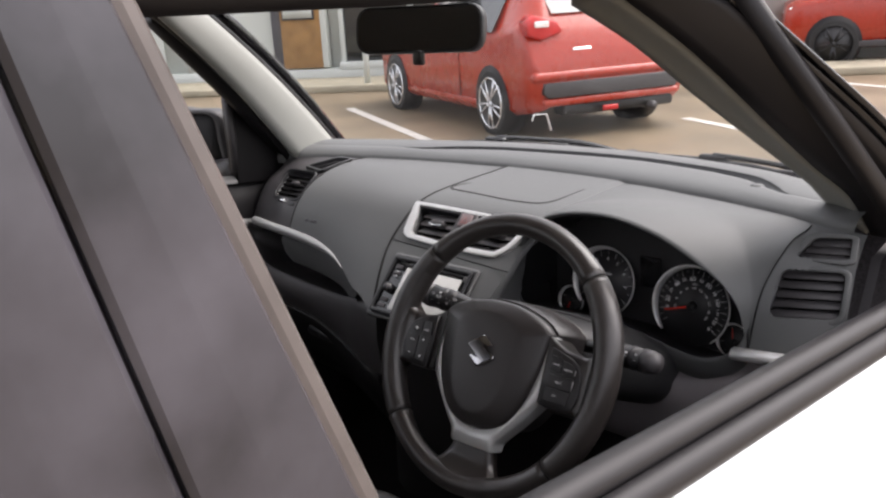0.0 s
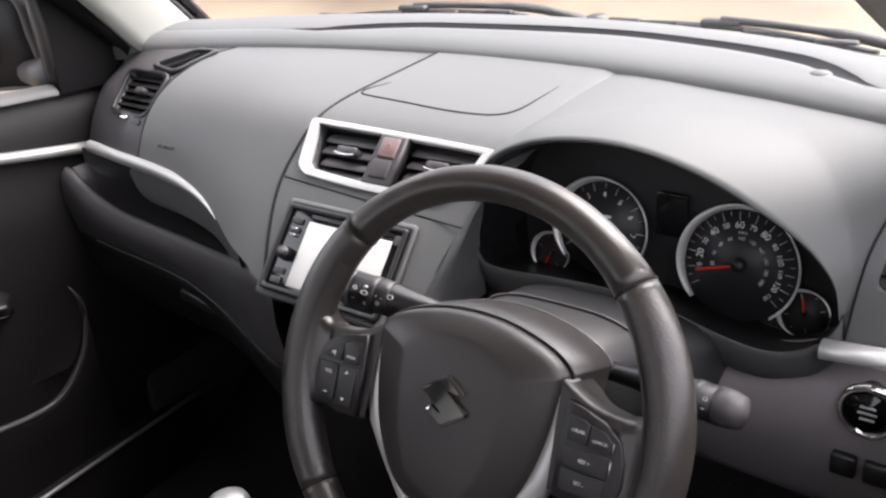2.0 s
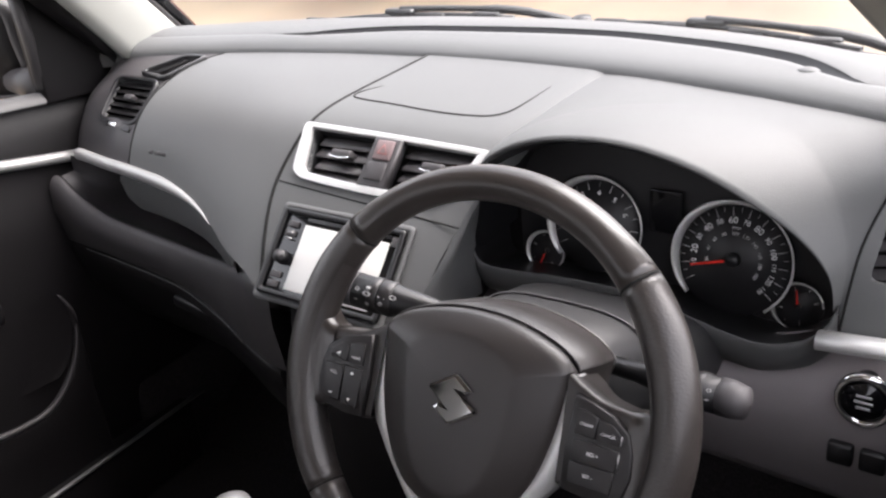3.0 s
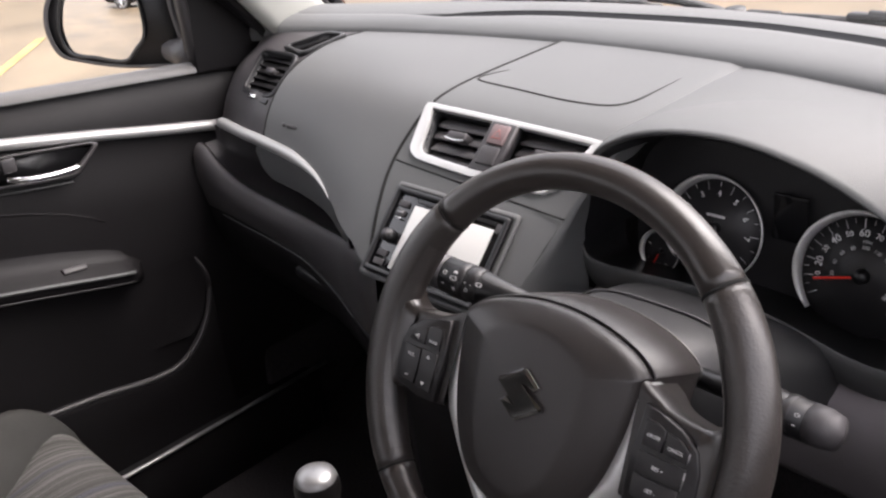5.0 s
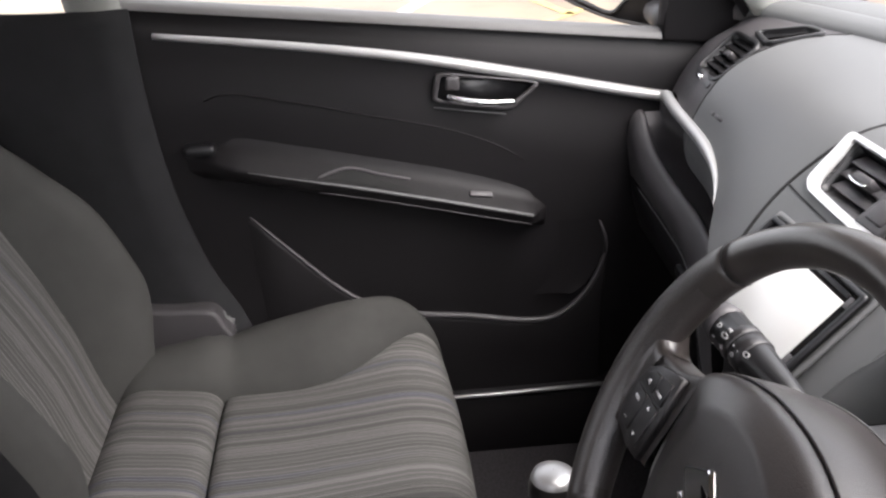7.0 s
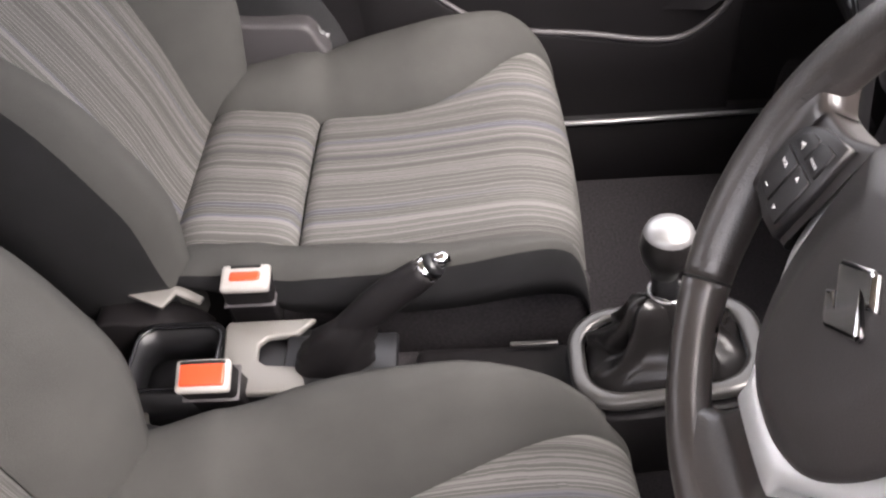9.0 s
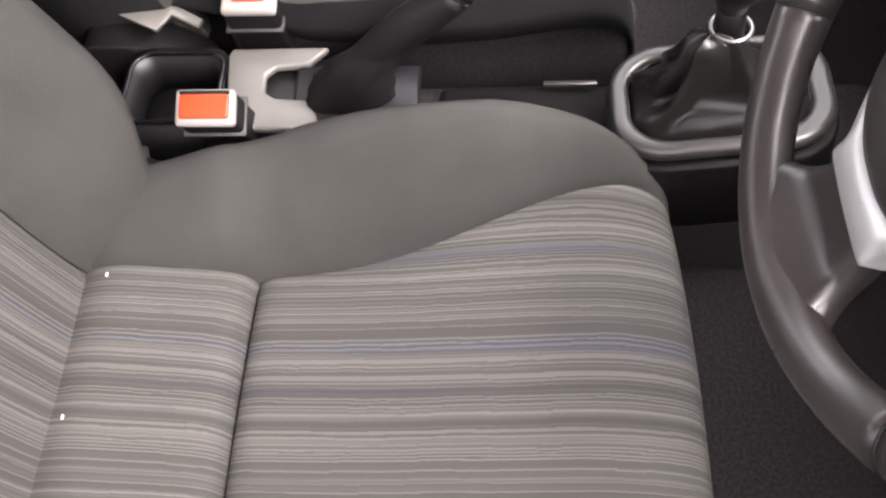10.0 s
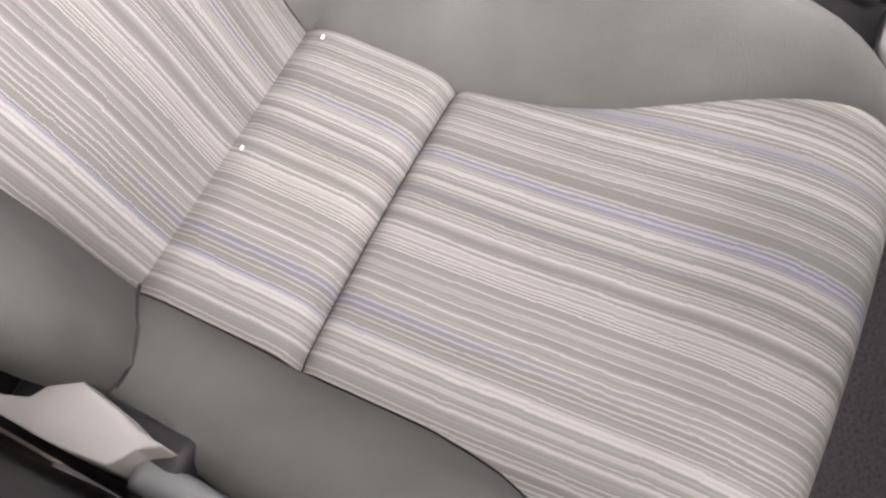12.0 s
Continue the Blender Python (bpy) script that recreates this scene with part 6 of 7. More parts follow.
def bracket(name, label, pts, z, t=0.004):
    """A bent metal plate at the foot of a seat belt."""
    b = thing(name, label, "bracket", (pts[0][0], pts[0][1], z), group="seat belt brackets")
    part("plate", plate([(x - pts[0][0], y - pts[0][1]) for x, y in pts], t, pose(0, 0, 0), 0.001), M_CREAM, b)
    part("strap", tube([(0, 0, 0.002), (-0.01, -0.05, -0.004), (-0.02, -0.10, -0.03)], [0.010, 0.012, 0.012], 8, flat=0.25), M_TRIMBLK, b)


bracket("belt_bracket", "pale metal seat belt bracket beside the passenger seat", [(-0.118, -0.690), (-0.077, -0.610), (-0.100, -0.598), (-0.082, -0.566), (-0.092, -0.562), (-0.117, -0.602)], 0.560)
bracket("belt_bracket", "pale metal seat belt bracket beside the driver's seat", [(0.036, -0.640), (0.070, -0.616), (0.100, -0.575), (0.092, -0.568), (0.058, -0.606), (0.040, -0.612)], 0.515)


M_RIM = mat("pale_plastic", (0.30, 0.285, 0.27), rough=0.4, vary=0.03)


def buckle(x, y, z, tip, rw, rh, name="seat_belt_buckle"):
    b = thing(name, "black seat belt buckle with an orange release button", "seat belt buckle", (x, y, z), group="seat belt buckles")
    m = pose(0, 0, 0, 0, tip, 0) @ pose(0, 0, 0, 0, 0, 90)
    part("body", box(0, 0, 0, 0.058, 0.034, 0.085, 0.006, 3, m=m @ pose(0, 0, -0.040)), M_TRIMBLK, b)
    part("cap", box(0, 0, 0, 0.058, 0.036, 0.012, 0.005, 3, m=m @ pose(0, 0, 0.000)), M_RIM, b, "pale rim")
    part("release", box(0, 0, 0, rw, rh, 0.008, 0.003, 3, m=m @ pose(0, 0.0, 0.0045)), M_ORANGE, b, "orange release button")
    part("body_step", box(0, 0, 0, 0.062, 0.040, 0.004, 0.0015, 2, m=m @ pose(0, 0, -0.030)), M_DARK, b)
    part("slot", box(0, 0, 0, rw, 0.004, 0.004, 0.001, 2, m=m @ pose(0, 0.0135, 0.0055)), M_DARKGAP, b)
    part("stalk", box(0, 0, 0, 0.030, 0.012, 0.10, 0.004, 2, m=m @ pose(0, 0, -0.11)), M_BLACK, b)


buckle(-0.084, -0.502, 0.598, 12, 0.036, 0.013)
buckle(0.066, -0.520, 0.606, 24, 0.048, 0.024)
# ---- front doors ----
def trim_z(y):
    """Height of the silver strip on the door."""
    return spline(y, (-0.55, -0.512, -0.30, -0.142, 0.05, 0.20, 0.30), (1.089, 1.085, 1.060, 1.037, 1.000, 0.968, 0.948))


def door_x(y, z):
    """How far the inner face of the door stands from the middle of the car."""
    b, t = belt(y), trim_z(y)
    if z > t:
        return 0.655 + 0.012 * smooth01(t, b, z) + 0.012 * smooth01(b - 0.03, b, z)
    return 0.655 - 0.010 * smooth01(t - 0.02, t - 0.12, z) + 0.015 * smooth01(0.55, 0.40, z)


M_RAILSHEEN = mat("rail_sheen_plastic", (0.13, 0.127, 0.124), rough=0.5, vary=0.05, grain=0.2)
pd = thing("passenger_door", "black passenger door panel with silver strip and chrome handle", "door", (-0.66, -0.10, 0.34))


def ppart(name, bm, material, label="", parent=None, smooth=True):
    bmesh.ops.translate(bm, vec=(0.66, 0.10, -0.34), verts=bm.verts)
    return part(name, bm, material, parent or pd, label, smooth)


ys = [mix(-0.60, 0.44, k / 40) for k in range(41)]
rows = []
for y in ys:
    b = belt_left(y)
    zs = [0.36 + (b - 0.36) * t for t in [k / 44 for k in range(45)]]
    rows.append([(-door_x(y, z), y, z) for z in zs] + [(-0.682, y, b + 0.004), (-0.712, y, b - 0.002), (-0.735, y, b - 0.02)])
ppart("inner_panel", grid(rows), M_TRIMBLK)
# paler strip paints the sky sheen along the black door top
ppart("belt_rail_sheen", grid([[(-0.6675, y, belt_left(y) - 0.009), (-0.669, y, belt_left(y) - 0.001), (-0.680, y, belt_left(y) + 0.0065), (-0.700, y, belt_left(y) + 0.0055), (-0.716, y, belt_left(y) - 0.001)] for y in ys]), M_RAILSHEEN, "door top rail with its sky sheen in the colour")
ppart("glass_seal", tube([(-0.722, y, belt_left(y) - 0.006) for y in ys], 0.007, 8), M_RUBBER)
ppart("silver_strip", tube([(-door_x(y, trim_z(y)) + 0.002, y, trim_z(y)) for y in [mix(-0.525, 0.30, k / 30) for k in range(31)]], [0.0055 + 0.0055 * min(1, k / 18) for k in range(31)], 10, flat=0.85), M_STRIP, "satin silver trim strip")
# handle recess
HB = [(-0.094, 1.012), (0.080, 0.988), (0.028, 0.942), (-0.102, 0.964)]
SIDE = Matrix(((0, 0, 1, -0.650), (1, 0, 0, 0), (0, 1, 0, 0), (0, 0, 0, 1)))
oc, ic = grown(HB, 0.0), grown(HB, -0.009)
bez = ppart("handle_bezel", ring(oc, ic, 0.010, SIDE @ pose(0, 0, -0.003)), M_DARK)
ppart("bezel_line", tube([(-0.6435, y, z) for y, z in ((-0.098, 0.9545), (-0.03, 0.944), (0.020, 0.9375))], 0.0012, 6), M_DASH, parent=bez)
ppart("handle_recess", plate(ic, 0.002, SIDE @ pose(0, 0, -0.002)), M_BLACK, parent=bez)
ppart("handle", tube(curve([(-0.640, -0.075, 0.974), (-0.630, -0.05, 0.968), (-0.628, -0.01, 0.963), (-0.634, 0.032, 0.961)], 16), [0.006] * 16, 10, flat=0.8), M_CHROME, "chrome door handle", bez)
ppart("lock_knob", box(-0.640, -0.068, 0.994, 0.012, 0.022, 0.022, 0.003), M_DARK, parent=bez)
# armrest: a bowl that slopes out to a thin lip, undercut below
def crease_z(y):
    return spline(y, (-0.50, -0.43, -0.32, -0.21, -0.08, 0.012, 0.068, 0.088), (0.965, 0.989, 0.970, 0.944, 0.913, 0.877, 0.835, 0.800))


def lip_z(y):
    return spline(y, (-0.50, -0.295, -0.12, 0.06, 0.10), (0.890, 0.855, 0.816, 0.773, 0.764))


rows = []
for k in range(41):
    y = mix(-0.505, 0.092, k / 40)
    dp = 0.046 * smooth01(-0.515, -0.40, y) * smooth01(0.094, 0.06, y) + 0.002
    zc, zl = max(crease_z(y), lip_z(y) + 0.03), lip_z(y)
    x0 = -0.6495
    rows.append([(x0 - 0.006, y, zc + 0.006), (x0 + 0.001, y, zc), (x0 + 0.0025, y, mix(zc, zl, 0.45)), (x0 + 0.12 * dp, y, mix(zc, zl, 0.72)), (x0 + 0.45 * dp, y, mix(zc, zl, 0.86)), (x0 + 0.9 * dp, y, zl + 0.003), (x0 + dp, y, zl), (x0 + dp, y, zl - 0.004), (x0 + 0.95 * dp, y, zl - 0.016), (x0 + 0.85 * dp, y, zl - 0.020), (x0 + 0.2 * dp, y, zl - 0.034), (x0 - 0.004, y, zl - 0.040)])
arm = ppart("armrest", grid(rows), M_TRIMBLK)
# two paler tubes paint the highlights along the black lip
ppart("armrest_edge_glint", tube([(-0.6005, y, lip_z(y) - 0.001) for y in [mix(-0.40, 0.060, k / 16) for k in range(17)]], [0.0008 + 0.0022 * smooth01(0, 8, k) for k in range(17)], 6), M_DASH, parent=arm)
ppart("armrest_line_glint", tube([(-0.6015, y, lip_z(y) - 0.0175) for y in [mix(-0.29, 0.058, k / 12) for k in range(13)]], 0.0009, 6), M_DARK, parent=arm)
cup_out = curve([(-0.610, -0.292, lip_z(-0.29) + 0.003), (-0.630, -0.245, lip_z(-0.245) + 0.020), (-0.631, -0.19, lip_z(-0.19) + 0.018), (-0.631, -0.142, lip_z(-0.142) + 0.017)], 18)
ppart("pull_cup", tube(cup_out, 0.0026, 6), M_DARK, parent=arm)
# black sheet on the slope paints the shade inside the pull cup
ppart("cup_shade_sheet", grid([[p + Vector((0.001, 0, -0.003)), Vector((-0.606, p.y, lip_z(p.y) + 0.0045))] for p in cup_out]), M_DARKGAP, parent=arm)
ppart("window_switch", box(-0.622, -0.025, lip_z(-0.025) + 0.0150, 0.010, 0.040, 0.004, 0.0015, m=pose(0, 0, 0, -12, 40, 0)), M_DARK, parent=arm)
ppart("rear_cap", box(-0.636, -0.475, 0.908, 0.03, 0.05, 0.018, 0.007, 3), M_BLACK, parent=arm)
# map pocket
lip = curve([(-0.650, -0.42, 0.790), (-0.622, -0.34, 0.720), (-0.600, -0.25, 0.645), (-0.592, -0.17, 0.607), (-0.590, -0.05, 0.590), (-0.592, 0.05, 0.572), (-0.596, 0.11, 0.578), (-0.605, 0.165, 0.625), (-0.625, 0.195, 0.690), (-0.650, 0.185, 0.735)], 50)
lip = [p + Vector((0, 0, 0.006 * smooth01(-0.30, -0.10, p.y))) for p in lip]
FAR = Vector((0.74, -0.22, 1.37))
lip = [FAR + (p - FAR) * ((-0.636 - FAR.x) / (p.x - FAR.x)) if p.x > -0.636 else p for p in lip]
pk = ppart("map_pocket", grid([[Vector((-0.655, p.y, p.z + 0.004)), p + Vector((-0.012, 0, 0.002)), p, p + Vector((0.004, 0, -0.012)), Vector((p.x - 0.002, p.y, mix(p.z, 0.42, 0.5))), Vector((-0.640, p.y, 0.40))] for p in lip]), M_TRIMBLK, "black map pocket with a lip highlight painted on")
# paler tapered tube paints the highlight on the pocket's lip
ppart("pocket_lip_glint", tube(lip, [0.002 + 0.004 * math.sin(math.pi * k / (len(lip) - 1)) for k in range(len(lip))], 8), M_DARK, parent=pk)
rows = []
for k in range(13):
    z = mix(0.600, 0.742, k / 12)
    ye = spline(z, (0.58, 0.62, 0.66, 0.70, 0.745), (0.118, 0.160, 0.180, 0.186, 0.176))
    rows.append([(-0.6352, ye + 0.004, z), (-0.6375, ye - 0.004, z), (-0.6405, ye - 0.022, z), (-0.6428, ye - 0.045, z), (-0.6446, ye - 0.066, z)])
ppart("bottle_holder", grid(rows), M_TRIMBLK, "curved wall of the bottle holder", pk)
# sweep of the pressed line above the armrest
ppart("panel_crease", tube([(-0.6452, y, crease_z(y) + 0.004) for y in [mix(-0.46, 0.05, k / 24) for k in range(25)]], 0.0014, 6), M_TRIMBLK)
# outer skin, window frame, glass and mirror
rows = []
for y in ys:
    b = belt_left(y)
    rows.append([(-0.735, y, b - 0.005), (-0.755, y, b - 0.05), (-0.80, y, b - 0.22), (-0.825, y, 0.75), (-0.815, y, 0.5), (-0.79, y, 0.32)])
ppart("outer_skin", grid(rows), M_WHITE, "white painted outer door skin")
gl = ppart("window_glass", grid([[(mix(-0.725, -0.615, t), mix(mix(-0.59, 0.43, k / 10), mix(-0.66, 0.07, k / 10), t), mix(belt_left(mix(-0.59, 0.43, k / 10)), 1.43, t)) for k in range(11)] for t in (0, 0.5, 1)]), M_GLASS)
gl.visible_shadow = False
ppart("rear_frame", tube([(-0.70, -0.57, 1.13), (-0.655, -0.60, 1.30), (-0.62, -0.63, 1.44)], 0.018, 8), M_RUBBER)
sail = [(0.282, 1.040), (0.282, 1.238), (0.302, 1.240), (0.345, 1.198), (0.388, 1.150), (0.440, 1.085), (0.445, 1.028)]
ppart("mirror_triangle", plate(sail, 0.03, Matrix(((0, 0, 1, -0.695), (1, 0, 0, 0), (0, 1, 0, 0), (0, 0, 0, 1))), 0.004), M_TRIMBLK, "black triangular panel behind the mirror")
ppart("window_guide", tube([(-0.676, 0.286, 1.066), (-0.672, 0.284, 1.15), (-0.664, 0.276, 1.245)], 0.010, 8), M_DARK)
ppart("front_frame", tube([(-0.66, 0.42, 1.10), (-0.625, 0.25, 1.265), (-0.60, 0.085, 1.425)], 0.020, 8), M_RUBBER)
MIRROR = [(-0.108, 0.0, 0), (-0.097, 0.040, 0), (-0.075, 0.072, 0), (-0.045, 0.085, 0), (0.020, 0.090, 0), (0.072, 0.088, 0), (0.082, 0.050, 0), (0.078, -0.003, 0), (0.052, -0.030, 0), (0.021, -0.051, 0), (-0.040, -0.044, 0), (-0.095, -0.036, 0)]
SHELL = [(-0.150, 0.004, 0), (-0.138, 0.050, 0), (-0.105, 0.084, 0), (-0.054, 0.101, 0), (0.013, 0.110, 0), (0.068, 0.105, 0), (0.150, 0.096, 0), (0.163, 0.028, 0), (0.166, -0.056, 0), (0.093, -0.067, 0), (0.009, -0.067, 0), (-0.084, -0.056, 0), (-0.133, -0.042, 0)]
MP = Matrix(((0.9063, 0, 0.4226, -0.900), (0.4226, 0, -0.9063, 0.245), (0, 1, 0, 1.100), (0, 0, 0, 1)))
shell = [p for p in curve(SHELL, 78, True)]
mir = ppart("wing_mirror", grid([[MP @ Vector((p.x * f + 0.012 * (1 - f), p.y * f + 0.016 * (1 - f), z)) for p in shell] for f, z in ((0.90, 0.001), (0.965, 0.0025), (1.0, -0.008), (1.0, -0.030), (0.96, -0.060), (0.82, -0.090), (0.5, -0.104), (0.05, -0.108))], True), M_DARK, "wing mirror with a dark housing")
ppart("mirror_back", plate([(p.x * 0.96, p.y * 0.96) for p in shell], 0.003, MP @ pose(0, 0, -0.006)), M_TRIMBLK, parent=mir)
glass_line = [(p.x, p.y) for p in curve(MIRROR, 60, True)]
BULGE = 1.4
ppart("mirror_glass", grid([[MP @ Vector((x * f, y * f, 0.001 - f * f * (x * x + y * y) / (2 * BULGE))) for x, y in glass_line] for f in (1.0, 0.85, 0.7, 0.55, 0.4, 0.25, 0.12, 0.01)], True), M_MIRROR, "convex mirror glass", mir)
ppart("mirror_rim", tube([MP @ Vector((x * 1.04, y * 1.04, -0.001)) for x, y in glass_line], 0.004, 6, True), M_BLACK, parent=mir)
ppart("mirror_foot", tube([(-0.80, 0.315, 1.062), (-0.755, 0.312, 1.062), (-0.69, 0.31, 1.066)], [0.024, 0.026, 0.030], 12), M_DARK, parent=mir)

# driver's door with its window down
dd = thing("driver_door", "white driver's door with the window lowered", "door", (0.70, -0.10, 0.34))


def qpart(name, bm, material, label="", parent=None):
    bmesh.ops.translate(bm, vec=(-0.70, 0.10, -0.34), verts=bm.verts)
    return part(name, bm, material, parent or dd, label)


ys2 = [mix(-0.66, 0.50, k / 40) for k in range(41)]
rows = [[(0.664, y, 0.36), (0.668, y, 0.7), (0.684, y, belt(y) - 0.090), (0.692, y, belt(y) - 0.058), (0.703, y, belt(y) - 0.041), (0.722, y, belt(y) - 0.034), (0.728, y, belt(y) - 0.05)] for y in ys2]
qpart("inner_panel", grid(rows), M_TRIMBLK)
qpart("window_channel", tube([(0.742, y, belt(y) - 0.026) for y in ys2], 0.016, 10, flat=0.9), M_RUBBER, "black rubber window channel")
qpart("outer_weatherstrip", tube([(0.762, y, belt(y) - 0.046) for y in ys2], 0.014, 10, flat=1.1), M_RUBBER)
rows = [[(0.762, y, belt(y) - 0.052), (0.775, y, belt(y) - 0.062), (0.80, y, belt(y) - 0.13), (0.83, y, belt(y) - 0.28), (0.845, y, 0.70), (0.83, y, 0.5), (0.80, y, 0.32)] for y in ys2]
qpart("outer_skin", grid(rows), M_WHITE, "white painted outer door skin")
M_CHANNEL = mat("window_guide", (0.088, 0.074, 0.068), rough=0.5, vary=0.22, scale=14)


def post(y0a, y1a, xa, za, y0b, y1b, xb, zb, material, nm, label="", d=0.02):
    rows = []
    for k in range(9):
        t = k / 8
        x, z = mix(xa, xb, t), mix(za, zb, t)
        y0, y1 = mix(y0a, y0b, t), mix(y1a, y1b, t)
        rows.append([(x - d, y0, z), (x - 0.003, y0, z), (x, y0 + 0.004, z), (x + 0.001, mix(y0, y1, 0.5), z), (x, y1 - 0.003, z), (x - 0.003, y1, z), (x - d, y1, z)])
    ob = qpart(nm, grid(rows), material, label)
    ob.data.polygons.foreach_set("use_smooth", [False] * len(ob.data.polygons))
    return ob


post(-0.661, -0.560, 0.750, 1.09, -0.738, -0.684, 0.705, 1.485, M_FILM, "rear_frame", "gloss black window frame post")
post(-0.564, -0.543, 0.743, 1.09, -0.687, -0.669, 0.699, 1.485, M_CHANNEL, "window_guide", "dull brown window guide edge", 0.03)
qpart("top_frame", tube([(0.638, 0.05, 1.458), (0.672, -0.1, 1.462), (0.680, -0.3, 1.459), (0.682, -0.5, 1.460), (0.682, -0.74, 1.465)], 0.022, 10), M_RUBBER)
qpart("front_frame", tube([(0.728, 0.465, 1.06), (0.682, 0.27, 1.248), (0.632, 0.06, 1.448)], 0.015, 10), M_RUBBER)
# rear door edge behind it
rd = thing("rear_door", "black framed rear door edge behind the driver's door", "door", (0.74, -0.9, 0.34))


def edge_part(name, bm, material, label=""):
    bmesh.ops.translate(bm, vec=(-0.74, 0.9, -0.34), verts=bm.verts)
    return part(name, bm, material, rd, label)


rows = []
for k in range(9):
    t = k / 8
    x, z = mix(0.752, 0.705, t), mix(1.09, 1.485, t)
    y1, y0 = mix(-0.6650, -0.7415, t), mix(-0.775, -0.83, t)
    rows.append([(x - 0.02, y1, z), (x - 0.003, y1, z), (x, y1 - 0.004, z), (x + 0.001, mix(y0, y1, 0.5), z), (x, y0, z), (x - 0.02, y0, z)])
ob = edge_part("frame_post", grid(rows), M_FILM, "gloss black frame post")
ob.data.polygons.foreach_set("use_smooth", [False] * len(ob.data.polygons))
edge_part("lower_skin", grid([[(0.755, y, belt(y) - 0.03), (0.80, y, belt(y) - 0.13), (0.845, y, 0.7), (0.80, y, 0.32)] for y in (-0.714, -1.0, -1.4, -1.8)]), M_WHITE)
edge_part("window_guide", tube([(0.752, -0.785, 1.10), (0.705, -0.82, 1.48)], 0.010, 8), M_CHANNEL)
# ---- outside: parked cars, building, bollard ----
def car_body(name, label, at, heading, L, W, H, paint, secs, alloy, wheel_r, axle, rear_view=True):
    """A parked car; local x runs from its tail to its nose. secs: x, sill, shoulder, roof, half widths."""
    c = thing(name, label, "car")
    c.matrix_world = Matrix.Translation((*at, 0)) @ Matrix.Rotation(heading, 4, "Z")
    rows = []
    for x, zl, zs, zt, wl, wsh, wt in secs:
        half = [(wl * 0.9, zl), (wl, zl + 0.06), (wsh, mix(zl, zs, 0.5)), (wsh, zs - 0.05), (wsh * 0.985, zs), (mix(wsh, wt, 0.25), mix(zs, zt, 0.12)), (mix(wsh, wt, 0.8), mix(zs, zt, 0.75)), (wt * 0.92, mix(zs, zt, 0.96)), (0, zt)]
        rows.append([(x, -y, z) for y, z in half] + [(x, y, z) for y, z in half[-2::-1]])
    bm = grid(rows)
    for rw in (0, -1):
        bm.verts.ensure_lookup_table()
        n = len(rows[0])
        base = 0 if rw == 0 else (len(rows) - 1) * n
        bm.faces.new([bm.verts[base + k] for k in range(n)])
    part("body", bm, paint, c, "glossy painted body")
    for ax in axle:
        for s in (-1, 1):
            y = s * (W / 2 - 0.02)
            part("wheel_arch", cyl((ax, y - s * 0.20, wheel_r + 0.02), (ax, y + s * 0.028, wheel_r + 0.02), wheel_r + 0.035, None, 32), M_RUBBER, c)
            ty = part("wheel", cyl((ax, y - s * 0.16, wheel_r), (ax, y + s * 0.035, wheel_r), wheel_r, None, 36), M_TYRE, c, "black tyre")
            soften(ty, 0.02, 3)
            rr = wheel_r * 0.78
            part("rim", tube([(ax + rr * math.cos(a), y + s * 0.036, wheel_r + rr * math.sin(a)) for a in [k * math.pi / 16 for k in range(32)]], 0.012, 8, True), alloy, ty)
            part("rim_well", cyl((ax, y + s * 0.030, wheel_r), (ax, y + s * 0.0365, wheel_r), rr, None, 32), M_BLACK, ty)
            for k in range(10):
                a = k * math.pi / 5 + (0.12 if k % 2 else -0.12)
                d = Vector((math.cos(a), 0, math.sin(a)))
                o = Vector((ax, y + s * 0.040, wheel_r))
                part("spoke", tube([o + d * 0.03, o + d * rr * 0.98], [0.022, 0.016], 6, flat=0.5), alloy, ty)
            part("hub", cyl((ax, y + s * 0.03, wheel_r), (ax, y + s * 0.05, wheel_r), 0.045, 0.04, 16), alloy, ty)
    return c


HATCH = [(0.00, 0.34, 0.62, 0.68, 0.70, 0.76, 0.66), (0.03, 0.30, 0.74, 0.82, 0.80, 0.84, 0.70), (0.08, 0.28, 0.90, 0.98, 0.84, 0.87, 0.70), (0.16, 0.26, 1.02, 1.12, 0.85, 0.88, 0.66), (0.30, 0.24, 1.05, 1.32, 0.86, 0.885, 0.60), (0.55, 0.20, 0.99, 1.46, 0.87, 0.885, 0.60), (1.0, 0.20, 0.97, 1.50, 0.87, 0.885, 0.62), (1.8, 0.20, 0.95, 1.52, 0.87, 0.885, 0.63), (2.5, 0.20, 0.94, 1.46, 0.87, 0.885, 0.60), (3.2, 0.20, 0.93, 1.05, 0.87, 0.88, 0.66), (3.7, 0.20, 0.86, 0.95, 0.86, 0.87, 0.68), (4.15, 0.22, 0.74, 0.84, 0.82, 0.82, 0.62), (4.36, 0.28, 0.60, 0.66, 0.70, 0.70, 0.5)]
axis = math.atan2(1.075, -2.477)
hx, hy = math.cos(axis), math.sin(axis)
# rear axle stands 0.80 ahead of the tail, near-side wheel outer face 0.87 from the middle
rear = Vector((-4.86, 6.10))
tail = rear - 0.80 * Vector((hx, hy)) + 0.87 * Vector((hy, -hx))
red_car = car_body("red_hatchback", "glossy red hatchback parked facing the building", (tail.x, tail.y), axis, 4.38, 1.77, 1.52, M_CARRED, HATCH, M_ALLOY, 0.315, (0.80, 3.50))


def on_car(c, name, bm, material, label=""):
    return part(name, bm, material, c, label)


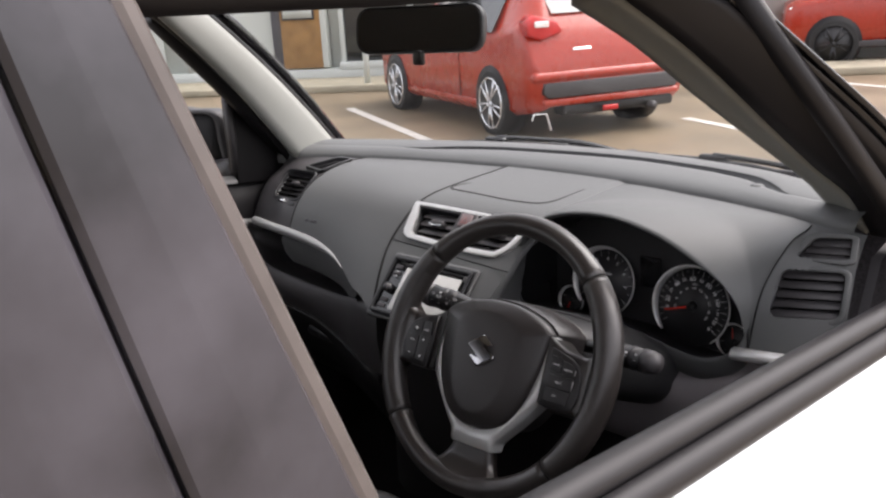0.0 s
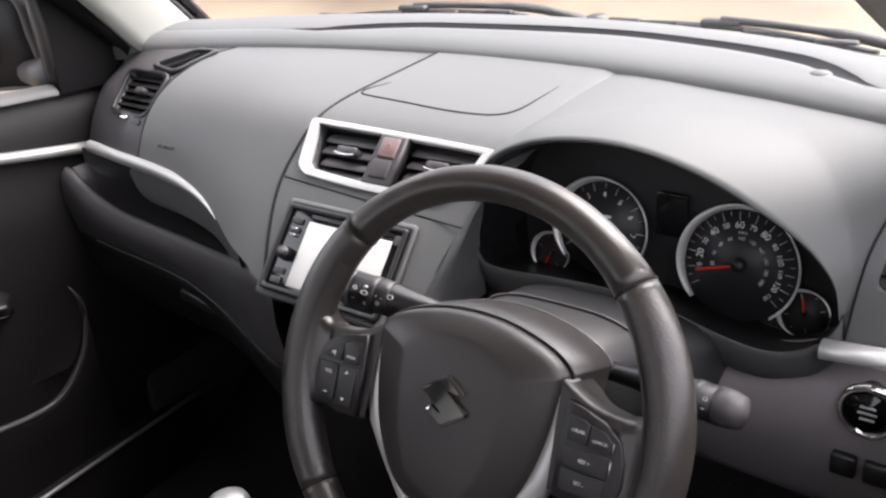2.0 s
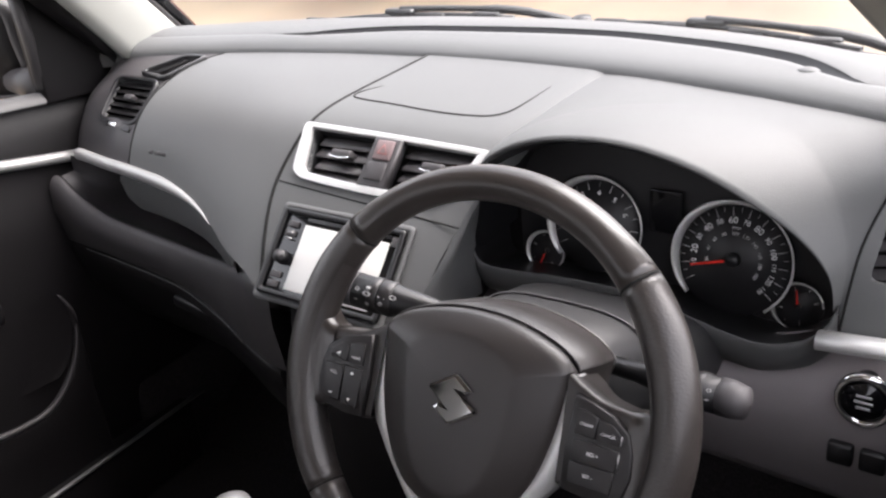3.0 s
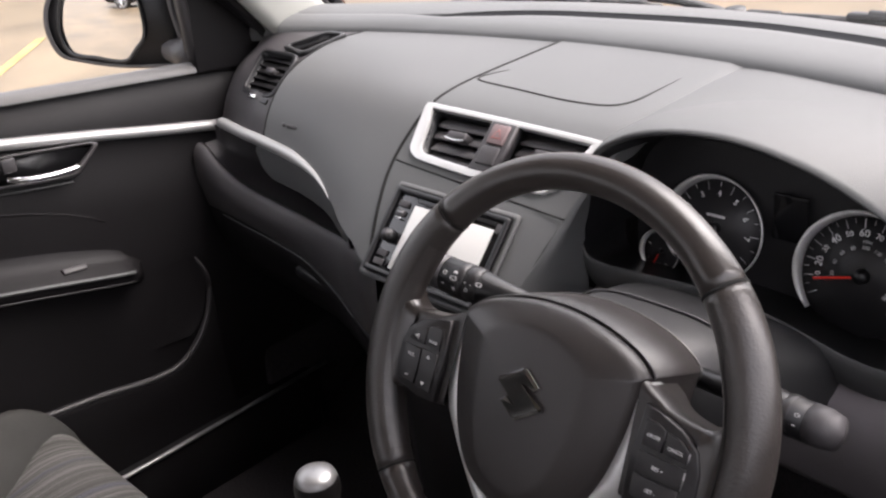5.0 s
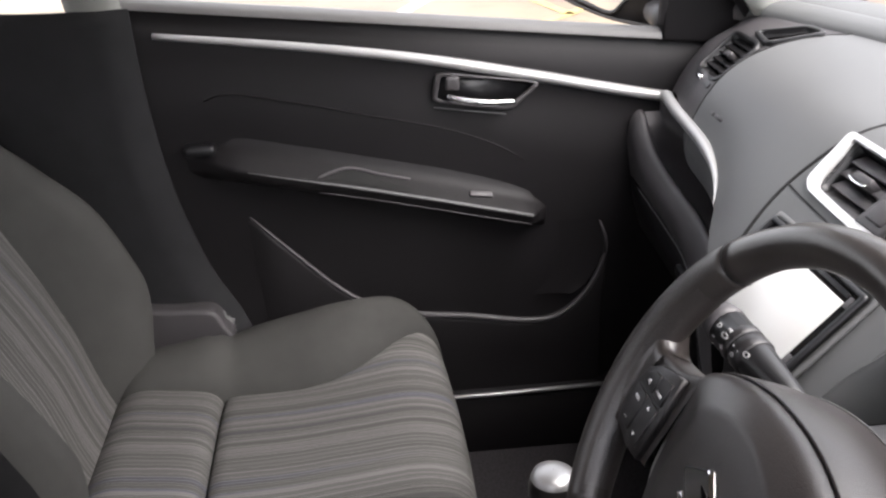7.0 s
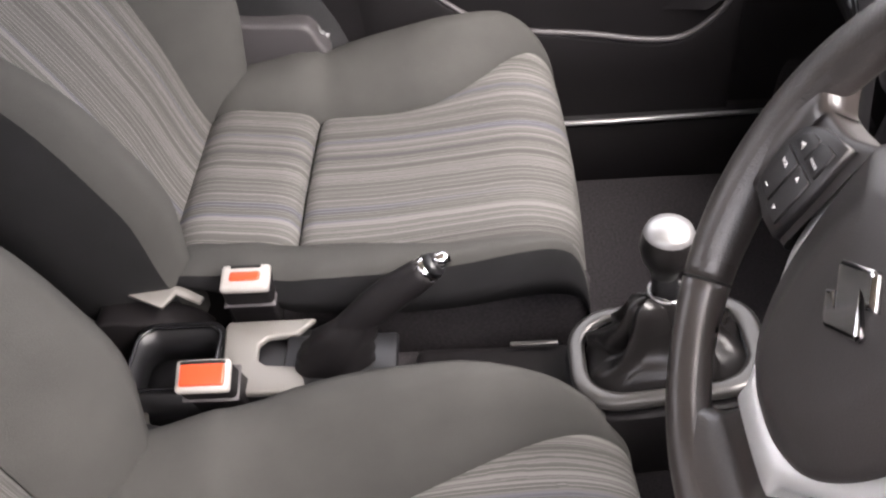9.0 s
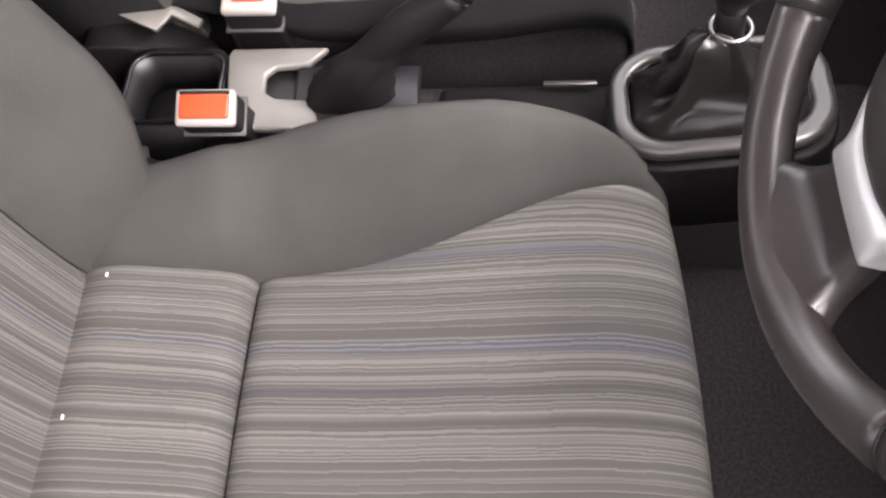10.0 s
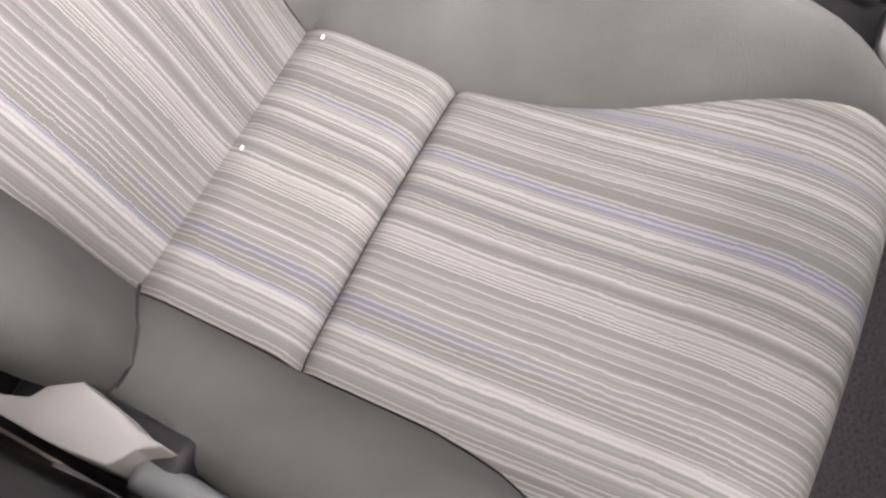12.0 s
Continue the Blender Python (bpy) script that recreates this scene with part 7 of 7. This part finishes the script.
on_car(red_car, "bumper_insert", plate([(-0.76, 0.455), (-0.70, 0.405), (0.70, 0.405), (0.76, 0.455), (0.74, 0.545), (-0.74, 0.545)], 0.07, Matrix(((0, 0, -1, 0.03), (1, 0, 0, 0), (0, 1, 0, 0), (0, 0, 0, 1))), 0.01), M_DARK, "black bumper insert")
soften(on_car(red_car, "bumper", box(0.05, 0, 0.60, 0.14, 1.70, 0.10, 0.045, 4), M_CARRED), 0.01)
on_car(red_car, "lower_lip", box(0.02, 0, 0.365, 0.10, 1.50, 0.08, 0.03, 3), M_CARRED)
on_car(red_car, "underside", box(0.12, -0.1, 0.28, 0.20, 1.25, 0.12, 0.03), M_BLACK)
for s in (-1, 1):
    lamp = [(s * 0.50, 1.00), (s * 0.56, 1.10), (s * 0.80, 1.16), (s * 0.87, 1.10), (s * 0.86, 0.98), (s * 0.72, 0.93)]
    on_car(red_car, "tail_lamp", plate(lamp, 0.16, Matrix(((0, 0, -1, 0.20), (1, 0, 0, 0), (0, 1, 0, 0), (0, 0, 0, 1))), 0.02), M_LAMPR, "dark red tail lamp with a clear inset")
    on_car(red_car, "lamp_inset", box(0.038, s * 0.72, 1.075, 0.02, 0.15, 0.055, 0.02, 3), M_LAMP)
    on_car(red_car, "side_window", grid([[(x, s * mix(0.882, 0.655, t) , mix(1.0, 1.40, t)) for x in (0.75, 1.5, 2.4)] for t in (0, 0.5, 1)]), M_DARKGLASS)
on_car(red_car, "fog_lamp", box(-0.05, 0.05, 0.27, 0.02, 0.17, 0.05, 0.01), M_LAMPR, "red rear fog lamp")
on_car(red_car, "exhaust", cyl((-0.04, -0.45, 0.24), (0.2, -0.45, 0.24), 0.04, None, 16), M_DARK)
on_car(red_car, "rear_window", grid([[(mix(0.17, 0.42, t) - 0.012, y, mix(1.16, 1.42, t)) for y in (-0.55, 0, 0.55)] for t in (0, 1)]), M_DARKGLASS)
on_car(red_car, "badge", box(0.042, 0.30, 0.83, 0.02, 0.20, 0.026, 0.004, m=pose(0, 0, 0, 0, 20, 0)), M_CHROME, "small chrome badge bar")
on_car(red_car, "tailgate_shadow", box(0.055, 0, 0.66, 0.03, 1.36, 0.008, 0.002), M_DARKGAP)
on_car(red_car, "door_gap", box(1.55, 0.885, 0.62, 0.008, 0.01, 0.62, 0.002), M_DARKGAP)
on_car(red_car, "sill_line", box(2.1, 0.880, 0.30, 2.0, 0.02, 0.05, 0.008), M_CARRED)
on_car(red_car, "hanging_bracket", tube([(0.03, 0.855, 0.215), (0.03, 0.830, 0.270), (0.03, 0.700, 0.262), (0.03, 0.655, 0.105)], [0.012, 0.014, 0.017, 0.020], 6, flat=0.5), M_MARK, "white bent bracket under the bumper")

SUV = [(0.00, 0.36, 0.70, 0.80, 0.66, 0.72, 0.5), (0.12, 0.30, 0.92, 1.06, 0.78, 0.82, 0.6), (0.4, 0.28, 1.02, 1.50, 0.80, 0.83, 0.6), (1.0, 0.28, 1.02, 1.58, 0.81, 0.84, 0.62), (2.0, 0.28, 1.0, 1.60, 0.81, 0.84, 0.62), (2.5, 0.28, 1.0, 1.45, 0.81, 0.84, 0.60), (2.9, 0.28, 1.0, 1.08, 0.81, 0.84, 0.66), (3.45, 0.30, 0.94, 1.02, 0.80, 0.83, 0.68), (3.66, 0.34, 0.82, 0.92, 0.76, 0.78, 0.62), (3.70, 0.40, 0.68, 0.74, 0.70, 0.70, 0.5)]
h2 = radians(205)
f2 = Vector((math.cos(h2), math.sin(h2)))
nose = Vector((-4.05, 12.75)) - 3.0 * f2 - 0.82 * Vector((-f2.y, f2.x))
suv = car_body("red_suv", "bright red small off-roader with black wheels", (nose.x, nose.y), h2, 3.7, 1.68, 1.6, M_CARRED, SUV, M_BLACK, 0.345, (0.68, 3.02))
for s in (-1, 1):
    on_car(suv, "headlamp", box(3.56, s * 0.60, 0.80, 0.16, 0.34, 0.17, 0.04, 3), M_LAMP, "clear headlamp")
    on_car(suv, "fog_lamp", cyl((3.60, s * 0.58, 0.48), (3.69, s * 0.58, 0.48), 0.06, None, 20), M_LAMP)
    on_car(suv, "fog_recess", box(3.58, s * 0.58, 0.48, 0.14, 0.24, 0.18, 0.03), M_DARK)
on_car(suv, "grille", box(3.64, 0, 0.78, 0.08, 0.86, 0.15, 0.02), M_DARK, "black grille with a chrome bar")
on_car(suv, "grille_bar", box(3.69, 0, 0.80, 0.02, 0.84, 0.02, 0.004), M_CHROME)
on_car(suv, "lower_grille", box(3.66, 0, 0.45, 0.08, 0.80, 0.16, 0.02), M_DARK)
for s in (-1, 1):
    on_car(suv, "wheel_trim", box(1.85, s * 0.835, 0.34, 1.7, 0.03, 0.10, 0.02), M_DARK)

dark = car_body("black_car", "black car parked behind, seen in the wing mirror", (0.15, -12.5), math.pi, 4.38, 1.77, 1.52, M_CARBLK, HATCH, M_ALLOY, 0.32, (0.80, 3.45))
for s in (-1, 1):
    on_car(dark, "headlamp", box(4.20, s * 0.62, 0.68, 0.2, 0.3, 0.14, 0.03, 3), M_LAMP)

# kerb and pavement before the building
fd = Vector((0.86, 0.51)).normalized()
fn = Vector((fd.y, -fd.x))
F0 = Vector((-15.5, 6.35))


def along(u, v, z):
    p = F0 + fd * u + fn * v
    return Vector((p.x, p.y, z))


def wall_box(u0, u1, v0, v1, z0, z1, r=0.0):
    c = along((u0 + u1) / 2, (v0 + v1) / 2, (z0 + z1) / 2)
    return box(c.x, c.y, c.z, u1 - u0, v1 - v0, z1 - z0, r, 2, m=Matrix.Rotation(math.atan2(fd.y, fd.x), 4, "Z"))


tagged(put("pavement", wall_box(-8, 16, 0.0, 1.35, 0.0, 0.11, 0.02), M_KERB), "pale concrete pavement with a kerb along the building", "pavement", kind="structure")
bld = thing("showroom", "white clad car showroom with dark windows and doors", "building", (-11.0, 9.0, 0.0))


def bpart(name, bm, material, label="", parent=None):
    bmesh.ops.translate(bm, vec=(11.0, -9.0, 0), verts=bm.verts)
    return part(name, bm, material, parent or bld, label)


bpart("wall", wall_box(-8, 16, -6.0, -0.9, 0.0, 4.5), M_WALLW, "white cladding wall")
bpart("roof_edge", wall_box(-8.2, 16.2, -6.2, -0.6, 4.5, 4.8, 0.03), M_FRAME)
for i in range(9):
    u = -7.6 + i * 1.36
    if i != 7:
        pn = bpart("cladding_panel", wall_box(u, u + 1.30, -0.9, -0.84, 0.02 if i not in (0, 1, 2) else 0.5, 2.9, 0.01), M_WALLW)
for u in (-7.0, -5.3, -3.6, 0.05, 5.35, 6.6):
    w = bpart("window", wall_box(u, u + 1.15, -0.88, -0.80, 0.30, 2.4, 0.01), M_DARKGLASS, "dark glazed window")
    bpart("window_frame", wall_box(u - 0.08, u, -0.9, -0.76, 0.2, 2.5, 0.01), M_WALLW, parent=w)
    bpart("window_frame", wall_box(u + 1.15, u + 1.23, -0.9, -0.76, 0.2, 2.5, 0.01), M_WALLW, parent=w)
    bpart("window_sill", wall_box(u - 0.1, u + 1.25, -0.9, -0.70, 0.18, 0.30, 0.01), M_WALLW, parent=w)
bpart("plinth", wall_box(-8, 16, -0.95, -0.72, 0.0, 0.20, 0.01), M_WALLW)
for u0, u1, mtl, nm in ((4.05, 4.22, M_FRAME, "frame_post"), (4.22, 4.95, M_WOOD, "wood_board"), (4.95, 5.05, M_WALLW, "frame_post")):
    bpart(nm, wall_box(u0, u1, -0.86, -0.70, 0.22, 2.4, 0.01), mtl, "brown wooden board by the entrance" if nm == "wood_board" else "")
bpart("notice_frame", wall_box(4.27, 4.86, -0.70, -0.66, 1.05, 1.35, 0.01), M_FRAME)
bpart("notice_paper", wall_box(4.30, 4.83, -0.665, -0.652, 1.08, 1.32), M_WALLW)
bol = thing("bollard", "white painted steel bollard at the pavement", "bollard", (-9.50, 8.60, 0.10))
part("post", cyl((0, 0, 0), (0, 0, 0.95), 0.045, None, 20), M_WALLW, bol)
part("cap", cyl((0, 0, 0.95), (0, 0, 0.985), 0.045, 0.02, 20), M_WALLW, bol)
pipe = thing("down_pipe", "white down pipe on the showroom wall", "pipe", tuple(along(2.35, -0.78, 0.11)))
part("pipe", cyl((0, 0, 0), (0, 0, 3.0), 0.05, None, 16), M_WALLW, pipe)
